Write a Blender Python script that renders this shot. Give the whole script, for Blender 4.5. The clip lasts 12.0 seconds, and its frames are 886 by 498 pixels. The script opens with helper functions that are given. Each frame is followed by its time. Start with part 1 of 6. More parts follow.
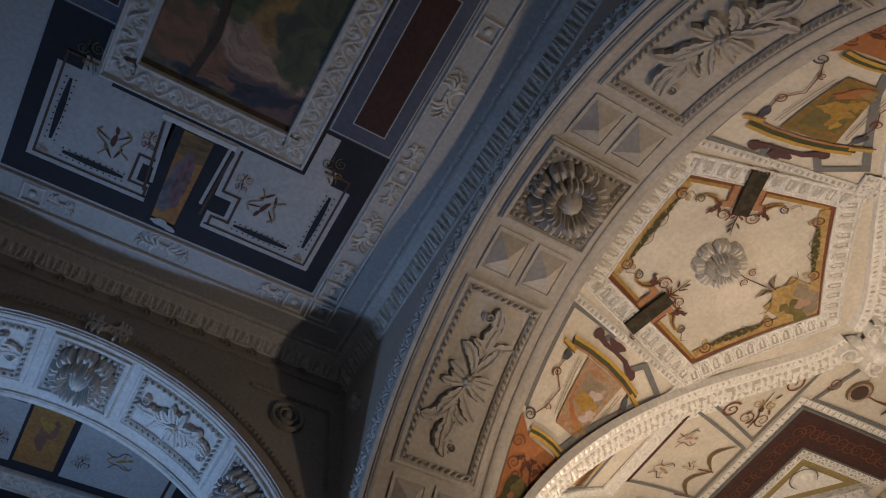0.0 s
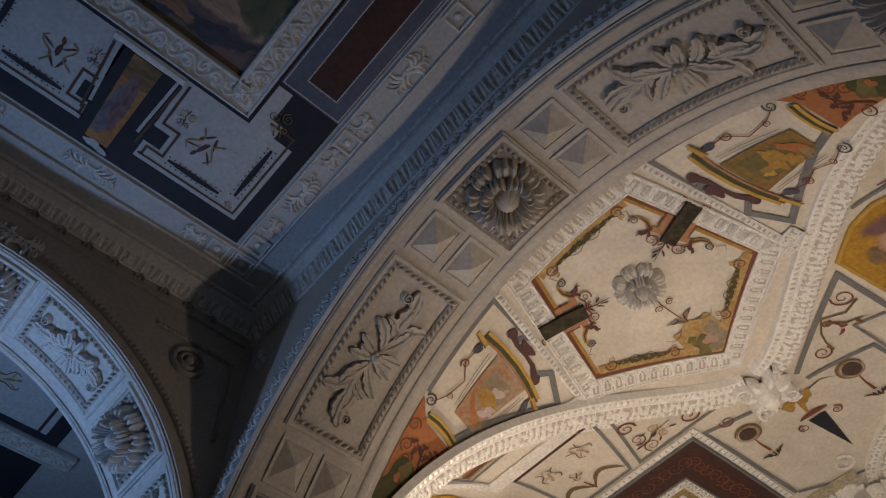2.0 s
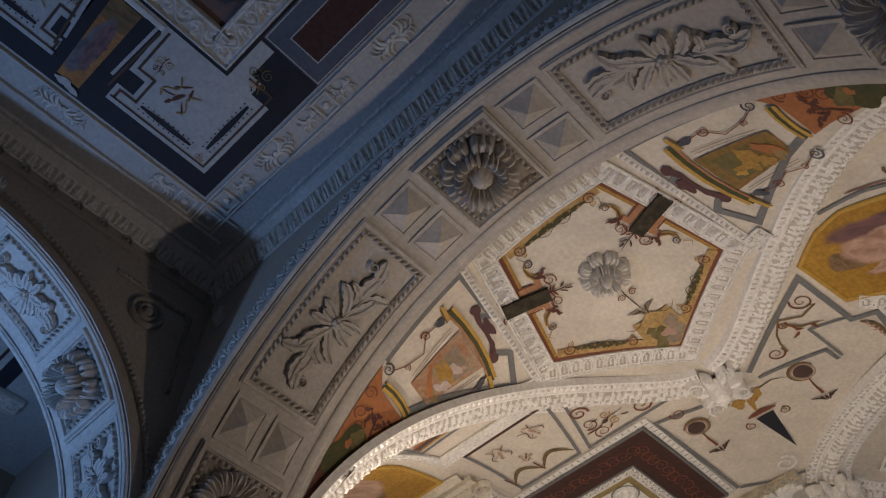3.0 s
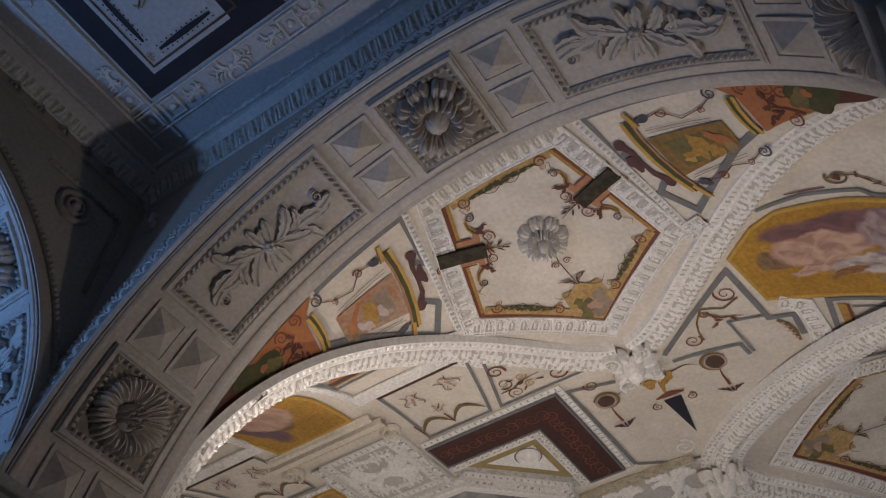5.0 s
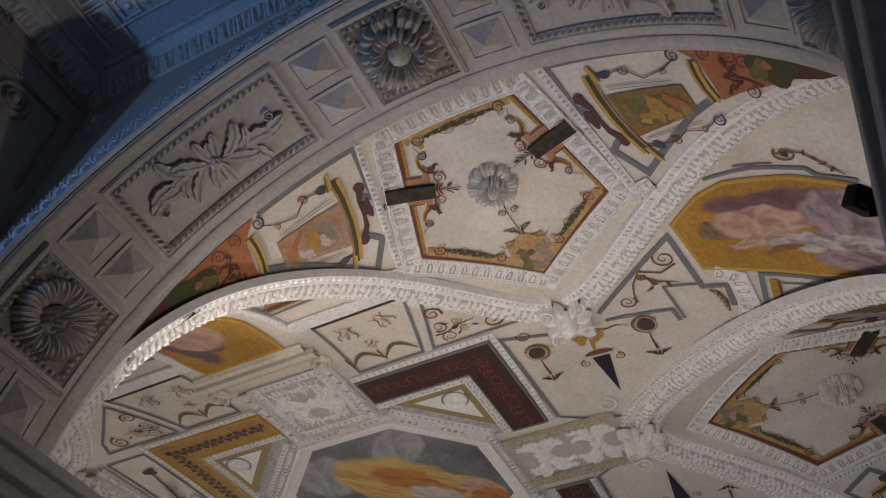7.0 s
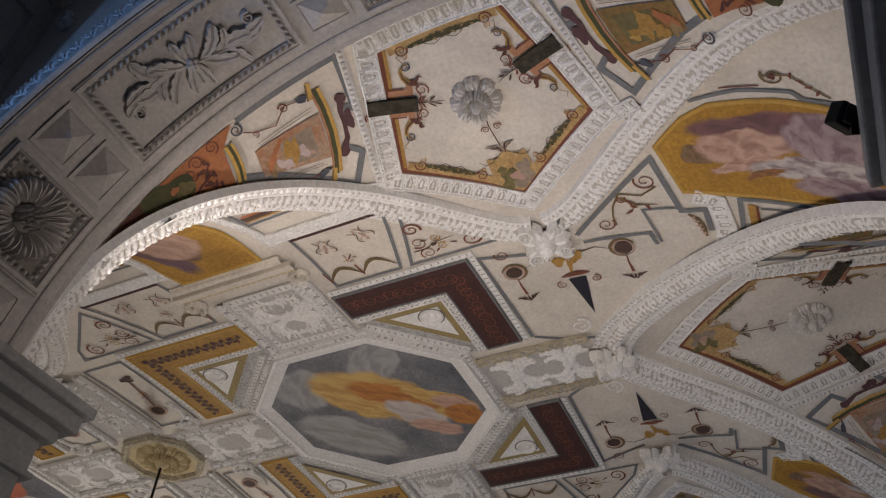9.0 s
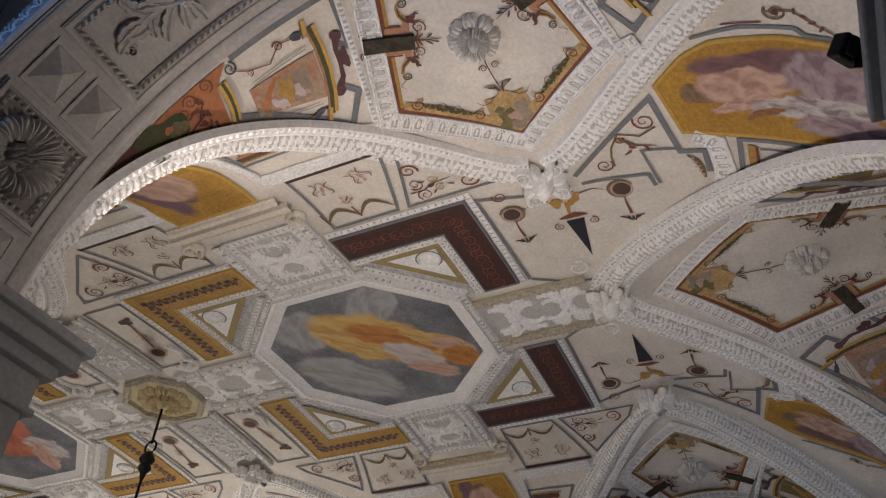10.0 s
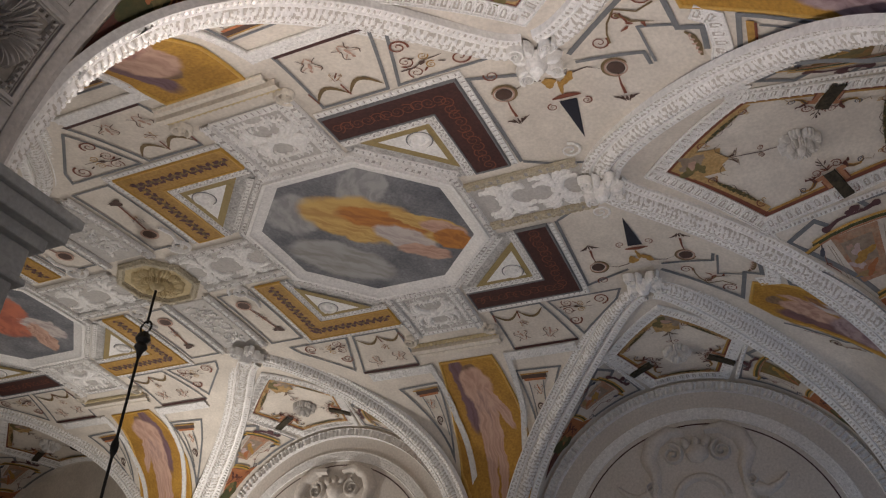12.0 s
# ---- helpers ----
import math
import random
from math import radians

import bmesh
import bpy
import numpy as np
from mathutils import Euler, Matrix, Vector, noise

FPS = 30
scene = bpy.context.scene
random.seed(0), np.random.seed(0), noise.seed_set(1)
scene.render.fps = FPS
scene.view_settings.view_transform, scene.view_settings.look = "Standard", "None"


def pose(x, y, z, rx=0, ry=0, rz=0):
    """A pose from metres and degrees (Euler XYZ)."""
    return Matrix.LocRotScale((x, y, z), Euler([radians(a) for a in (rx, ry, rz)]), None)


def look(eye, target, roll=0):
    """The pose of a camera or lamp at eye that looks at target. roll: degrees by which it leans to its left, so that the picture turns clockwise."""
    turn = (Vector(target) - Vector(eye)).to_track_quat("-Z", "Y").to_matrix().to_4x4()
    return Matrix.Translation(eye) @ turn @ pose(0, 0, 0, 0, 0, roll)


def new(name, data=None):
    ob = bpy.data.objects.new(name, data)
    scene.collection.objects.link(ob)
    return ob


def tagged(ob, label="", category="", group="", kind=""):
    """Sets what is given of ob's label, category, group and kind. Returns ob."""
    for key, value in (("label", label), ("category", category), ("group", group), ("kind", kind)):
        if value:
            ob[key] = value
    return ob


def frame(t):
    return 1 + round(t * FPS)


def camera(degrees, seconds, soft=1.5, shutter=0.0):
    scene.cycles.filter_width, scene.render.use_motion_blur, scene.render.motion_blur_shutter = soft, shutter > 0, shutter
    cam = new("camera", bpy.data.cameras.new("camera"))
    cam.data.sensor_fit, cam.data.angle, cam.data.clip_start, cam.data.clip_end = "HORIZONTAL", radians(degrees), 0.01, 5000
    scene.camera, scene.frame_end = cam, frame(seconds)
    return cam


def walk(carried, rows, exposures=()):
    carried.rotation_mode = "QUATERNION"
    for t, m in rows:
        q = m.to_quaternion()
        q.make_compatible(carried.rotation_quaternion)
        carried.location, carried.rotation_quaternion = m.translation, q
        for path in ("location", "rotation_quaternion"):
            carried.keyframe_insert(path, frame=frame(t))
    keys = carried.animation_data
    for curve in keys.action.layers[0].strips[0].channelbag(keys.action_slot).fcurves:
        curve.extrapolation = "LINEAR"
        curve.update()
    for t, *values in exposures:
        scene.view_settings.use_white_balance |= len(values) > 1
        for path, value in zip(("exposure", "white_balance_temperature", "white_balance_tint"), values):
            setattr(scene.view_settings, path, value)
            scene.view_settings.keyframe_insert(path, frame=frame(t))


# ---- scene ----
cam = camera(56.9, 12.0, 1.2)
PATH = [
    (0, (-5.071, -3.102, 1.651), (-4.466, -2.253, 3.358), -6.5),
    (0.5, (-5.042, -3.109, 1.637), (-4.414, -2.271, 3.341), -5.4),
    (1, (-5.038, -3.117, 1.642), (-4.367, -2.297, 3.338), -4.4),
    (1.5, (-5.029, -3.105, 1.634), (-4.323, -2.306, 3.326), -3.7),
    (2, (-5.015, -3.104, 1.629), (-4.275, -2.319, 3.314), -2.7),
    (2.5, (-5.01, -3.1, 1.628), (-4.23, -2.322, 3.298), -1.7),
    (3, (-5.003, -3.09, 1.626), (-4.175, -2.322, 3.277), -1.1),
    (5, (-4.965, -3.054, 1.606), (-3.976, -2.345, 3.193), 1.7),
    (5.5, (-4.952, -3.048, 1.603), (-3.927, -2.355, 3.174), 2.1),
    (6, (-4.939, -3.042, 1.597), (-3.872, -2.365, 3.147), 2.6),
    (6.5, (-4.931, -3.036, 1.592), (-3.825, -2.377, 3.122), 2.7),
    (7, (-4.913, -3.032, 1.583), (-3.775, -2.386, 3.096), 3.0),
    (9, (-4.853, -3.015, 1.553), (-3.577, -2.357, 2.946), 3.2),
    (9.5, (-4.836, -3.016, 1.544), (-3.522, -2.342, 2.894), 3.1),
    (10, (-4.822, -3.009, 1.537), (-3.464, -2.321, 2.834), 2.9),
    (10.5, (-4.804, -3.011, 1.526), (-3.406, -2.311, 2.773), 2.9),
    (11, (-4.789, -3.005, 1.506), (-3.351, -2.294, 2.701), 2.7),
    (11.5, (-4.776, -3.003, 1.496), (-3.303, -2.283, 2.64), 2.6),
    (12, (-4.76, -3.003, 1.481), (-3.25, -2.272, 2.57), 2.6),
]
walk(cam, [(t, look(eye, target, roll)) for t, eye, target, roll in PATH],
     [(0.0, -0.12, 8100, 10), (3.0, -0.30, 7000, 10), (6.0, -0.33, 6100, 10), (9.0, -0.15, 6050, 10), (12.0, 0.0, 6000, 10)])

# ---------------------------------------------------------------- light
world = bpy.data.worlds.new("world")
scene.world = world
world.use_nodes = True
_wn = world.node_tree.nodes
_sky = _wn.new("ShaderNodeTexSky")
_sky.sky_type, _sky.sun_disc = "NISHITA", False
_sky.sun_elevation, _sky.sun_rotation = radians(40), radians(200)
world.node_tree.links.new(_sky.outputs[0], _wn["Background"].inputs[0])
_wn["Background"].inputs[1].default_value = 0.1
scene.view_settings.exposure = 0.0


def area(name, eye, target, size, watts, colour, spread=180):
    data = bpy.data.lights.new(name, "AREA")
    data.shape, data.size, data.energy, data.color, data.spread = "DISK", size, watts, colour, radians(spread)
    ob = new(name, data)
    ob.matrix_world = look(eye, target)
    return ob


WARM = (1.0, 0.85, 0.74)
BLUE = (0.23, 0.46, 1.0)
# added area lamps for the vaulted room, as unseen floodlights without fixtures
area("added_flood", (-2.4, -2.6, 2.3), (-1.3, -1.5, 5.2), 0.16, 22, WARM, 140)
area("added_flood", (-2.35, -1.1, 2.3), (-1.5, -1.9, 5.2), 0.16, 8, WARM, 125)
area("added_flood", (-2.5, -0.25, 2.5), (0.3, 0.8, 5.2), 0.16, 7, WARM, 135)
area("added_flood", (-2.3, 4.3, 2.4), (1.0, 2.4, 5.2), 0.16, 20, (1.0, 0.90, 0.80))
area("added_flood", (2.55, 3.9, 2.3), (2.0, 1.8, 5.2), 0.16, 66, (1.0, 0.88, 0.76))
area("added_flood", (-2.70, -0.12, 3.55), (-2.70, -0.6, 4.6), 0.04, 2.6, WARM, 75)
# daylight added at unseen windows of the far bay and both south walls
area("added_daylight", (-5.6, 1.96, 2.1), (-4.9, -0.8, 5.2), 1.2, 17, BLUE)
# blue flood added in mid-air in the far bay to brighten the arch
area("added_flood", (-5.35, 0.75, 3.1), (-4.75, -0.55, 5.2), 0.14, 12, (0.27, 0.51, 1.0), 135)
area("added_daylight", (-5.9, -3.66, 1.9), (-5.6, -1.0, 5.2), 0.9, 1.5, (0.34, 0.58, 1.0))
area("added_daylight", (1.1, -4.0, 1.8), (2.4, -1.0, 4.8), 1.2, 11, (0.38, 0.62, 1.0))


# ---------------------------------------------------------------- materials
def paint(name, col, col2=None, scale=2.5, rough=0.8, bump=0.12, bscale=45.0, amount=0.55, metal=0.0, fine=0.18):
    """A matt painted plaster or stone: two scales of mottling, fine grain and relief."""
    m = bpy.data.materials.new(name)
    m.use_nodes = True
    nt = m.node_tree
    n, l = nt.nodes, nt.links
    b = n["Principled BSDF"]
    co = n.new("ShaderNodeTexCoord")
    a = n.new("ShaderNodeTexNoise")
    a.inputs["Scale"].default_value, a.inputs["Detail"].default_value, a.inputs["Roughness"].default_value = scale, 8, 0.65
    l.new(co.outputs["Object"], a.inputs["Vector"])
    r = n.new("ShaderNodeMapRange")
    r.inputs[1].default_value, r.inputs[2].default_value, r.inputs[4].default_value = 0.35, 0.7, amount
    l.new(a.outputs[0], r.inputs[0])
    mx = n.new("ShaderNodeMix")
    mx.data_type = "RGBA"
    c2 = col2 or tuple(c * 0.72 for c in col)
    mx.inputs[6].default_value, mx.inputs[7].default_value = (*col, 1), (*c2, 1)
    l.new(r.outputs[0], mx.inputs[0])
    g = n.new("ShaderNodeTexNoise")
    g.inputs["Scale"].default_value, g.inputs["Detail"].default_value = bscale, 6
    l.new(co.outputs["Object"], g.inputs["Vector"])
    r2 = n.new("ShaderNodeMapRange")
    r2.inputs[1].default_value, r2.inputs[2].default_value = 0.3, 0.75
    r2.inputs[3].default_value, r2.inputs[4].default_value = 1.0 + fine * 0.5, 1.0 - fine
    l.new(g.outputs[0], r2.inputs[0])
    mul = n.new("ShaderNodeVectorMath")
    mul.operation = "SCALE"
    l.new(mx.outputs[2], mul.inputs[0])
    l.new(r2.outputs[0], mul.inputs["Scale"])
    l.new(mul.outputs[0], b.inputs["Base Color"])
    b.inputs["Roughness"].default_value, b.inputs["Metallic"].default_value = rough, metal
    bp = n.new("ShaderNodeBump")
    bp.inputs["Strength"].default_value, bp.inputs["Distance"].default_value = bump, 0.01
    l.new(g.outputs[0], bp.inputs["Height"])
    l.new(bp.outputs[0], b.inputs["Normal"])
    return m


def fresco(name, col, col2, scale, shapes, depth=0.8, warp=0.30):
    """A fresco: a mottled ground and soft-edged shapes (x, y, half length, half width, degrees, colour, shade) with folds."""
    m = paint(name, col, col2, scale, amount=0.95, fine=0.3)
    n, l = m.node_tree.nodes, m.node_tree.links
    b = n["Principled BSDF"]
    out = b.inputs["Base Color"].links[0].from_socket
    co = n.new("ShaderNodeTexCoord")
    w = n.new("ShaderNodeTexNoise")
    w.inputs["Scale"].default_value, w.inputs["Detail"].default_value, w.inputs["Roughness"].default_value = 4.5, 4, 0.55
    l.new(co.outputs["Object"], w.inputs["Vector"])
    wc = n.new("ShaderNodeVectorMath")
    wc.operation = "MULTIPLY_ADD"
    wc.inputs[1].default_value = (warp, warp, warp)
    wo = n.new("ShaderNodeVectorMath")
    wo.operation = "ADD"
    wo.inputs[1].default_value = (-warp / 2, -warp / 2, -warp / 2)
    l.new(co.outputs["Object"], wo.inputs[0])
    l.new(w.outputs["Color"], wc.inputs[0])
    l.new(wo.outputs[0], wc.inputs[2])
    for x, y, ru, rv, deg, c1, c2 in shapes:
        mp = n.new("ShaderNodeMapping")
        mp.vector_type = "TEXTURE"
        mp.inputs["Location"].default_value = (x, y, 0)
        mp.inputs["Rotation"].default_value = (0, 0, radians(deg))
        mp.inputs["Scale"].default_value = (ru, rv, 1000)
        l.new(wc.outputs[0], mp.inputs["Vector"])
        ln = n.new("ShaderNodeVectorMath")
        ln.operation = "LENGTH"
        l.new(mp.outputs[0], ln.inputs[0])
        mask = n.new("ShaderNodeMapRange")
        mask.interpolation_type = "SMOOTHSTEP"
        mask.inputs[1].default_value, mask.inputs[2].default_value = 0.85, 1.08
        mask.inputs[3].default_value, mask.inputs[4].default_value = 1.0, 0.0
        l.new(ln.outputs["Value"], mask.inputs[0])
        fold = n.new("ShaderNodeTexNoise")
        fold.inputs["Scale"].default_value, fold.inputs["Detail"].default_value, fold.inputs["Distortion"].default_value = 1.0, 4, 0.35
        sc = n.new("ShaderNodeVectorMath")
        sc.operation = "MULTIPLY"
        sc.inputs[1].default_value = (1.5, 3.0, 1.0)
        l.new(mp.outputs[0], sc.inputs[0])
        l.new(sc.outputs[0], fold.inputs["Vector"])
        fr = n.new("ShaderNodeMapRange")
        fr.inputs[1].default_value, fr.inputs[2].default_value, fr.inputs[4].default_value = 0.40, 0.60, depth
        l.new(fold.outputs[0], fr.inputs[0])
        cm = n.new("ShaderNodeMix")
        cm.data_type = "RGBA"
        cm.inputs[6].default_value, cm.inputs[7].default_value = (*c1, 1), (*c2, 1)
        l.new(fr.outputs[0], cm.inputs[0])
        mx = n.new("ShaderNodeMix")
        mx.data_type = "RGBA"
        l.new(mask.outputs[0], mx.inputs[0])
        l.new(out, mx.inputs[6])
        l.new(cm.outputs[2], mx.inputs[7])
        out = mx.outputs[2]
    l.new(out, b.inputs["Base Color"])
    return m


def carved(name, col, col2, cell=26.0, depth=0.9, rough=0.75, hollow_dark=0.3):
    """Stucco covered by small carved foliage; dirt and shade darken the hollows' colour."""
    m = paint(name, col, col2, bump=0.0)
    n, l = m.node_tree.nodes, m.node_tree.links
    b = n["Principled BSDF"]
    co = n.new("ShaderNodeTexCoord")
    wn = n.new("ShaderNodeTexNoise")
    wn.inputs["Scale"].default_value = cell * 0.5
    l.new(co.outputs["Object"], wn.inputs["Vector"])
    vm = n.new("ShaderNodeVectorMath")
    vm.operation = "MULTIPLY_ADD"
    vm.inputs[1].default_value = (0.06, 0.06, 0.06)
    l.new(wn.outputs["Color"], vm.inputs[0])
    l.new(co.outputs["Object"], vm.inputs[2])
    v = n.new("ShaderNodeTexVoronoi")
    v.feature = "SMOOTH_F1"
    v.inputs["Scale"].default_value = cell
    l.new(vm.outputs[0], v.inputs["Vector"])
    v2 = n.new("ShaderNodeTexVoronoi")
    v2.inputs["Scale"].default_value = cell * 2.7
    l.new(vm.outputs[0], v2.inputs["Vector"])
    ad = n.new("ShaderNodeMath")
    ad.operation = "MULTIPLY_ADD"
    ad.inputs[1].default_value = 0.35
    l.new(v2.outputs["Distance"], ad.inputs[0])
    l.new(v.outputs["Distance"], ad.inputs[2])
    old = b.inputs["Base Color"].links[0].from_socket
    # colour darkens where the relief sinks, as dirt and crevice shade
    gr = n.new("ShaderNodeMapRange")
    gr.inputs[1].default_value, gr.inputs[2].default_value, gr.inputs[4].default_value = 0.45, 0.85, hollow_dark
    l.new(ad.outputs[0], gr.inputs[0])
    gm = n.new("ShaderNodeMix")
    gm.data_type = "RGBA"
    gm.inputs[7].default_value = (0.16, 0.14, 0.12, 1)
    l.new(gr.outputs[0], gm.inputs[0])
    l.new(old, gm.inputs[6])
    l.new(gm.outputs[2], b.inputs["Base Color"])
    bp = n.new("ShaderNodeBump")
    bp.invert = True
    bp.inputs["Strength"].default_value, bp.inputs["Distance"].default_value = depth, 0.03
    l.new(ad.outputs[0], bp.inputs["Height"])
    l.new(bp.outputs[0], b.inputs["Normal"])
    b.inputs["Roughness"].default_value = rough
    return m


PLASTER = paint("cream_plaster", (0.73, 0.665, 0.575), (0.52, 0.47, 0.405), 2.6, bump=0.10, fine=0.14, amount=0.75)
# dust and the shade of carved hollows, both in this darker colour
RECESS = paint("dusty_shaded_recess", (0.50, 0.46, 0.41), (0.36, 0.33, 0.29), 12)
STUCCO = paint("white_stucco", (0.87, 0.85, 0.82), (0.70, 0.68, 0.64), 3.0, bump=0.15)
CARVED = carved("carved_stucco", (0.86, 0.84, 0.81), (0.68, 0.66, 0.62), 60.0, 0.35, hollow_dark=0.15)
CARVEDFINE = carved("finely_carved_stucco", (0.74, 0.72, 0.69), (0.56, 0.54, 0.51), 44.0, 0.9, hollow_dark=0.4)
STONE = paint("grey_painted_stone", (0.34, 0.34, 0.33), (0.25, 0.25, 0.24), 2.0, bump=0.1)
SOFFIT = paint("taupe_plaster", (0.50, 0.46, 0.42), (0.38, 0.35, 0.32), 1.8)
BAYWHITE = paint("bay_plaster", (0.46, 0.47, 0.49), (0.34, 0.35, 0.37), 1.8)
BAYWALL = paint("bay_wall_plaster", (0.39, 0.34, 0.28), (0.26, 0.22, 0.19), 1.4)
NAVY = paint("black_paint", (0.012, 0.013, 0.022), (0.03, 0.03, 0.045), 5)
GREYLINE = paint("grey_line_paint", (0.16, 0.165, 0.17), (0.24, 0.24, 0.24), 6)
OCHRE = paint("ochre_paint", (0.43, 0.25, 0.06), (0.30, 0.16, 0.035), 8, fine=0.3)
GOLD = paint("gold_paint", (0.55, 0.33, 0.06), (0.40, 0.22, 0.04), 5, rough=0.55)
REDBROWN = paint("red_brown_paint", (0.20, 0.065, 0.035), (0.13, 0.04, 0.025), 5)
MAROON = paint("maroon_paint", (0.066, 0.024, 0.02), (0.036, 0.016, 0.015), 5, fine=0.35)
ORANGE = paint("orange_fresco", (0.42, 0.16, 0.06), (0.28, 0.10, 0.04), 6)
GREEN = paint("green_fresco", (0.09, 0.10, 0.035), (0.20, 0.15, 0.04), 6, amount=0.9)
FLESH = paint("rose_fresco", (0.50, 0.33, 0.25), (0.34, 0.20, 0.16), 7)
DARKBROWN = paint("dark_brown_paint", (0.07, 0.04, 0.03), (0.12, 0.07, 0.05), 8)
IRON = paint("black_iron", (0.015, 0.014, 0.013), rough=0.5, metal=0.6)
FLOOR = paint("stone_floor", (0.30, 0.27, 0.23), (0.22, 0.2, 0.18), 1.2)


# ---------------------------------------------------------------- mesh helpers
class Mesh:
    """Collects vertices and faces, then makes one object of them."""

    def __init__(self):
        self.v, self.f, self.m, self.mats = [], [], [], []

    def mat(self, material):
        if material not in self.mats:
            self.mats.append(material)
        return self.mats.index(material)

    def grid(self, rows, material, closed=False, depth=None, low=None):
        """rows: lists of points, all of one length."""
        k, base, w = self.mat(material), len(self.v), len(rows[0])
        for r in rows:
            self.v.extend(r)
        n = len(rows)
        for i in range(n if closed else n - 1):
            a, b = base + i * w, base + ((i + 1) % n) * w
            for j in range(w - 1):
                self.f.append((a + j, a + j + 1, b + j + 1, b + j))
                self.m.append(k)
                # sunk faces take the low material, which puts hollow shade into colour
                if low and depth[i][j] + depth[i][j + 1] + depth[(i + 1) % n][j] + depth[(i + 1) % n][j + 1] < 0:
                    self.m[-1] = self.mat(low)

    def face(self, pts, material):
        base = len(self.v)
        self.v.extend(pts)
        self.f.append(tuple(range(base, base + len(pts))))
        self.m.append(self.mat(material))

    def box(self, lo, hi, material):
        (x0, y0, z0), (x1, y1, z1) = lo, hi
        b, k = len(self.v), self.mat(material)
        self.v.extend([(x, y, z) for x in (x0, x1) for y in (y0, y1) for z in (z0, z1)])
        for q in ((0, 1, 3, 2), (4, 6, 7, 5), (0, 4, 5, 1), (2, 3, 7, 6), (0, 2, 6, 4), (1, 5, 7, 3)):
            self.f.append(tuple(b + i for i in q))
            self.m.append(k)

    def make(self, name, parent=None, label="", smooth=True):
        me = bpy.data.meshes.new(name)
        me.from_pydata([tuple(p) for p in self.v], [], self.f)
        for mt in self.mats:
            me.materials.append(mt)
        me.polygons.foreach_set("material_index", self.m)
        me.polygons.foreach_set("use_smooth", [smooth] * len(self.f))
        me.update()
        if smooth and len(self.f):
            me.set_sharp_from_angle(angle=radians(38))
        ob = new(name, me)
        if parent is not None:
            ob.parent = parent
        if label:
            tagged(ob, label)
        return ob


def thing(name, label, category, group="", kind=""):
    return tagged(new(name), label, category, group, kind)


# ---------------------------------------------------------------- the vault's shape
YA, ZC, RW, RS = -1.94, 3.3, 1.87, 1.75      # axis of the arch, springing, radii of web and soffit
WEBS_Y = (YA, 2.2, 6.34)                     # axes of the webs along both long walls
HALF, SOUTH = 3.10, -4.10
RE = 1.935                                   # radius of the south web


def lobe(d):
    d = min(abs(d), 0.99999)
    return (1 - d ** 3.5) ** (1 / 3.5)


def cove_z(x, y):
    """Height of the coved vault: a deep barrel across, a round end to the south, blended at the corners."""
    s = min(1.0, max(0.0, (-1.6 - y) / 2.5))
    d1, d2 = 1 - lobe(x / HALF), 1 - (1 - s ** 2.3) ** (1 / 2.3)
    return ZC + 1.95 * (1 - min(1.0, (d1 ** 6 + d2 ** 6) ** (1 / 6))) - 0.04 * (1 - math.exp(-(x / 1.1) ** 2))


def web_z(d):
    return ZC + math.sqrt(max(0.0, RW * RW - d * d)) if abs(d) < RW else 0.0


def vault_z(x, y):
    k = 1 - 0.13 / RW * max(0.0, (x - 1.4) / 2.0)
    return max(cove_z(x, y), (ZC + math.sqrt(max(0.0, RE * RE - x * x)) if abs(x) < RE else 0.0) if y < -1.7 else 0.0, *(ZC + (web_z((y - w) / k) - ZC) * k if abs(x) > 1.2 and abs(y - w) < RW * k else 0.0 for w in WEBS_Y))


class Surf:
    """A surface with local metres u, v; n points into the room."""

    def __init__(self, fn, inside):
        self.fn, self.inside = fn, Vector(inside)

    def p(self, u, v, h=0.0):
        q = Vector(self.fn(u, v))
        if not h:
            return q
        a = Vector(self.fn(u + 0.004, v)) - Vector(self.fn(u - 0.004, v))
        b = Vector(self.fn(u, v + 0.004)) - Vector(self.fn(u, v - 0.004))
        n = a.cross(b)
        n = n.normalized() if n.length > 1e-12 else Vector((0, 0, -1))
        if n.dot(self.inside - q) < 0:
            n = -n
        return q + n * h


def arch_x(yc, r, zc=ZC):
    """Cylinder along x: u = x, v = arc from the crown towards +y."""
    return Surf(lambda u, v: (u, yc + r * math.sin(v / r), zc + r * math.cos(v / r)), (0, yc, zc - 1))


def arch_y(xc, r, zc=ZC):
    """Cylinder along y: u = y, v = arc from the crown towards +x."""
    return Surf(lambda u, v: (xc + r * math.sin(v / r), u, zc + r * math.cos(v / r)), (xc, 0, zc - 1))


WEB_S = arch_y(0, RE)
SOFF_A = arch_x(YA, RS)
XB, ZB, RB, YB = -5.25, 3.56, 1.42, -0.2
SOFF_B = arch_y(XB, RB, ZB)
Z1 = 5.4
BAY = Surf(lambda u, v: (u, v, Z1), (-5, -2, 0))

# ---------------------------------------------------------------- structure
g = Mesh()
xs = [-3.2 + 0.025 * i for i in range(265)]
ys = [SOUTH + 0.025 * i for i in range(int((8.5 - SOUTH) / 0.025) + 1)]
g.grid([[(x, y, vault_z(x, y)) for x in xs] for y in ys], PLASTER)
tagged(g.make("ceiling"), "painted cream plaster lunette vault with stucco ribs", "ceiling", kind="structure")
g = Mesh()
g.box((-7.4, -4.9, 5.62), (4.2, 9.0, 5.8), STONE)
tagged(g.make("ceiling_slab"), "plain slab above the vaults", "ceiling", kind="structure")
g = Mesh()
g.box((-7.4, -4.9, -0.2), (4.2, 9.0, 0.0), FLOOR)
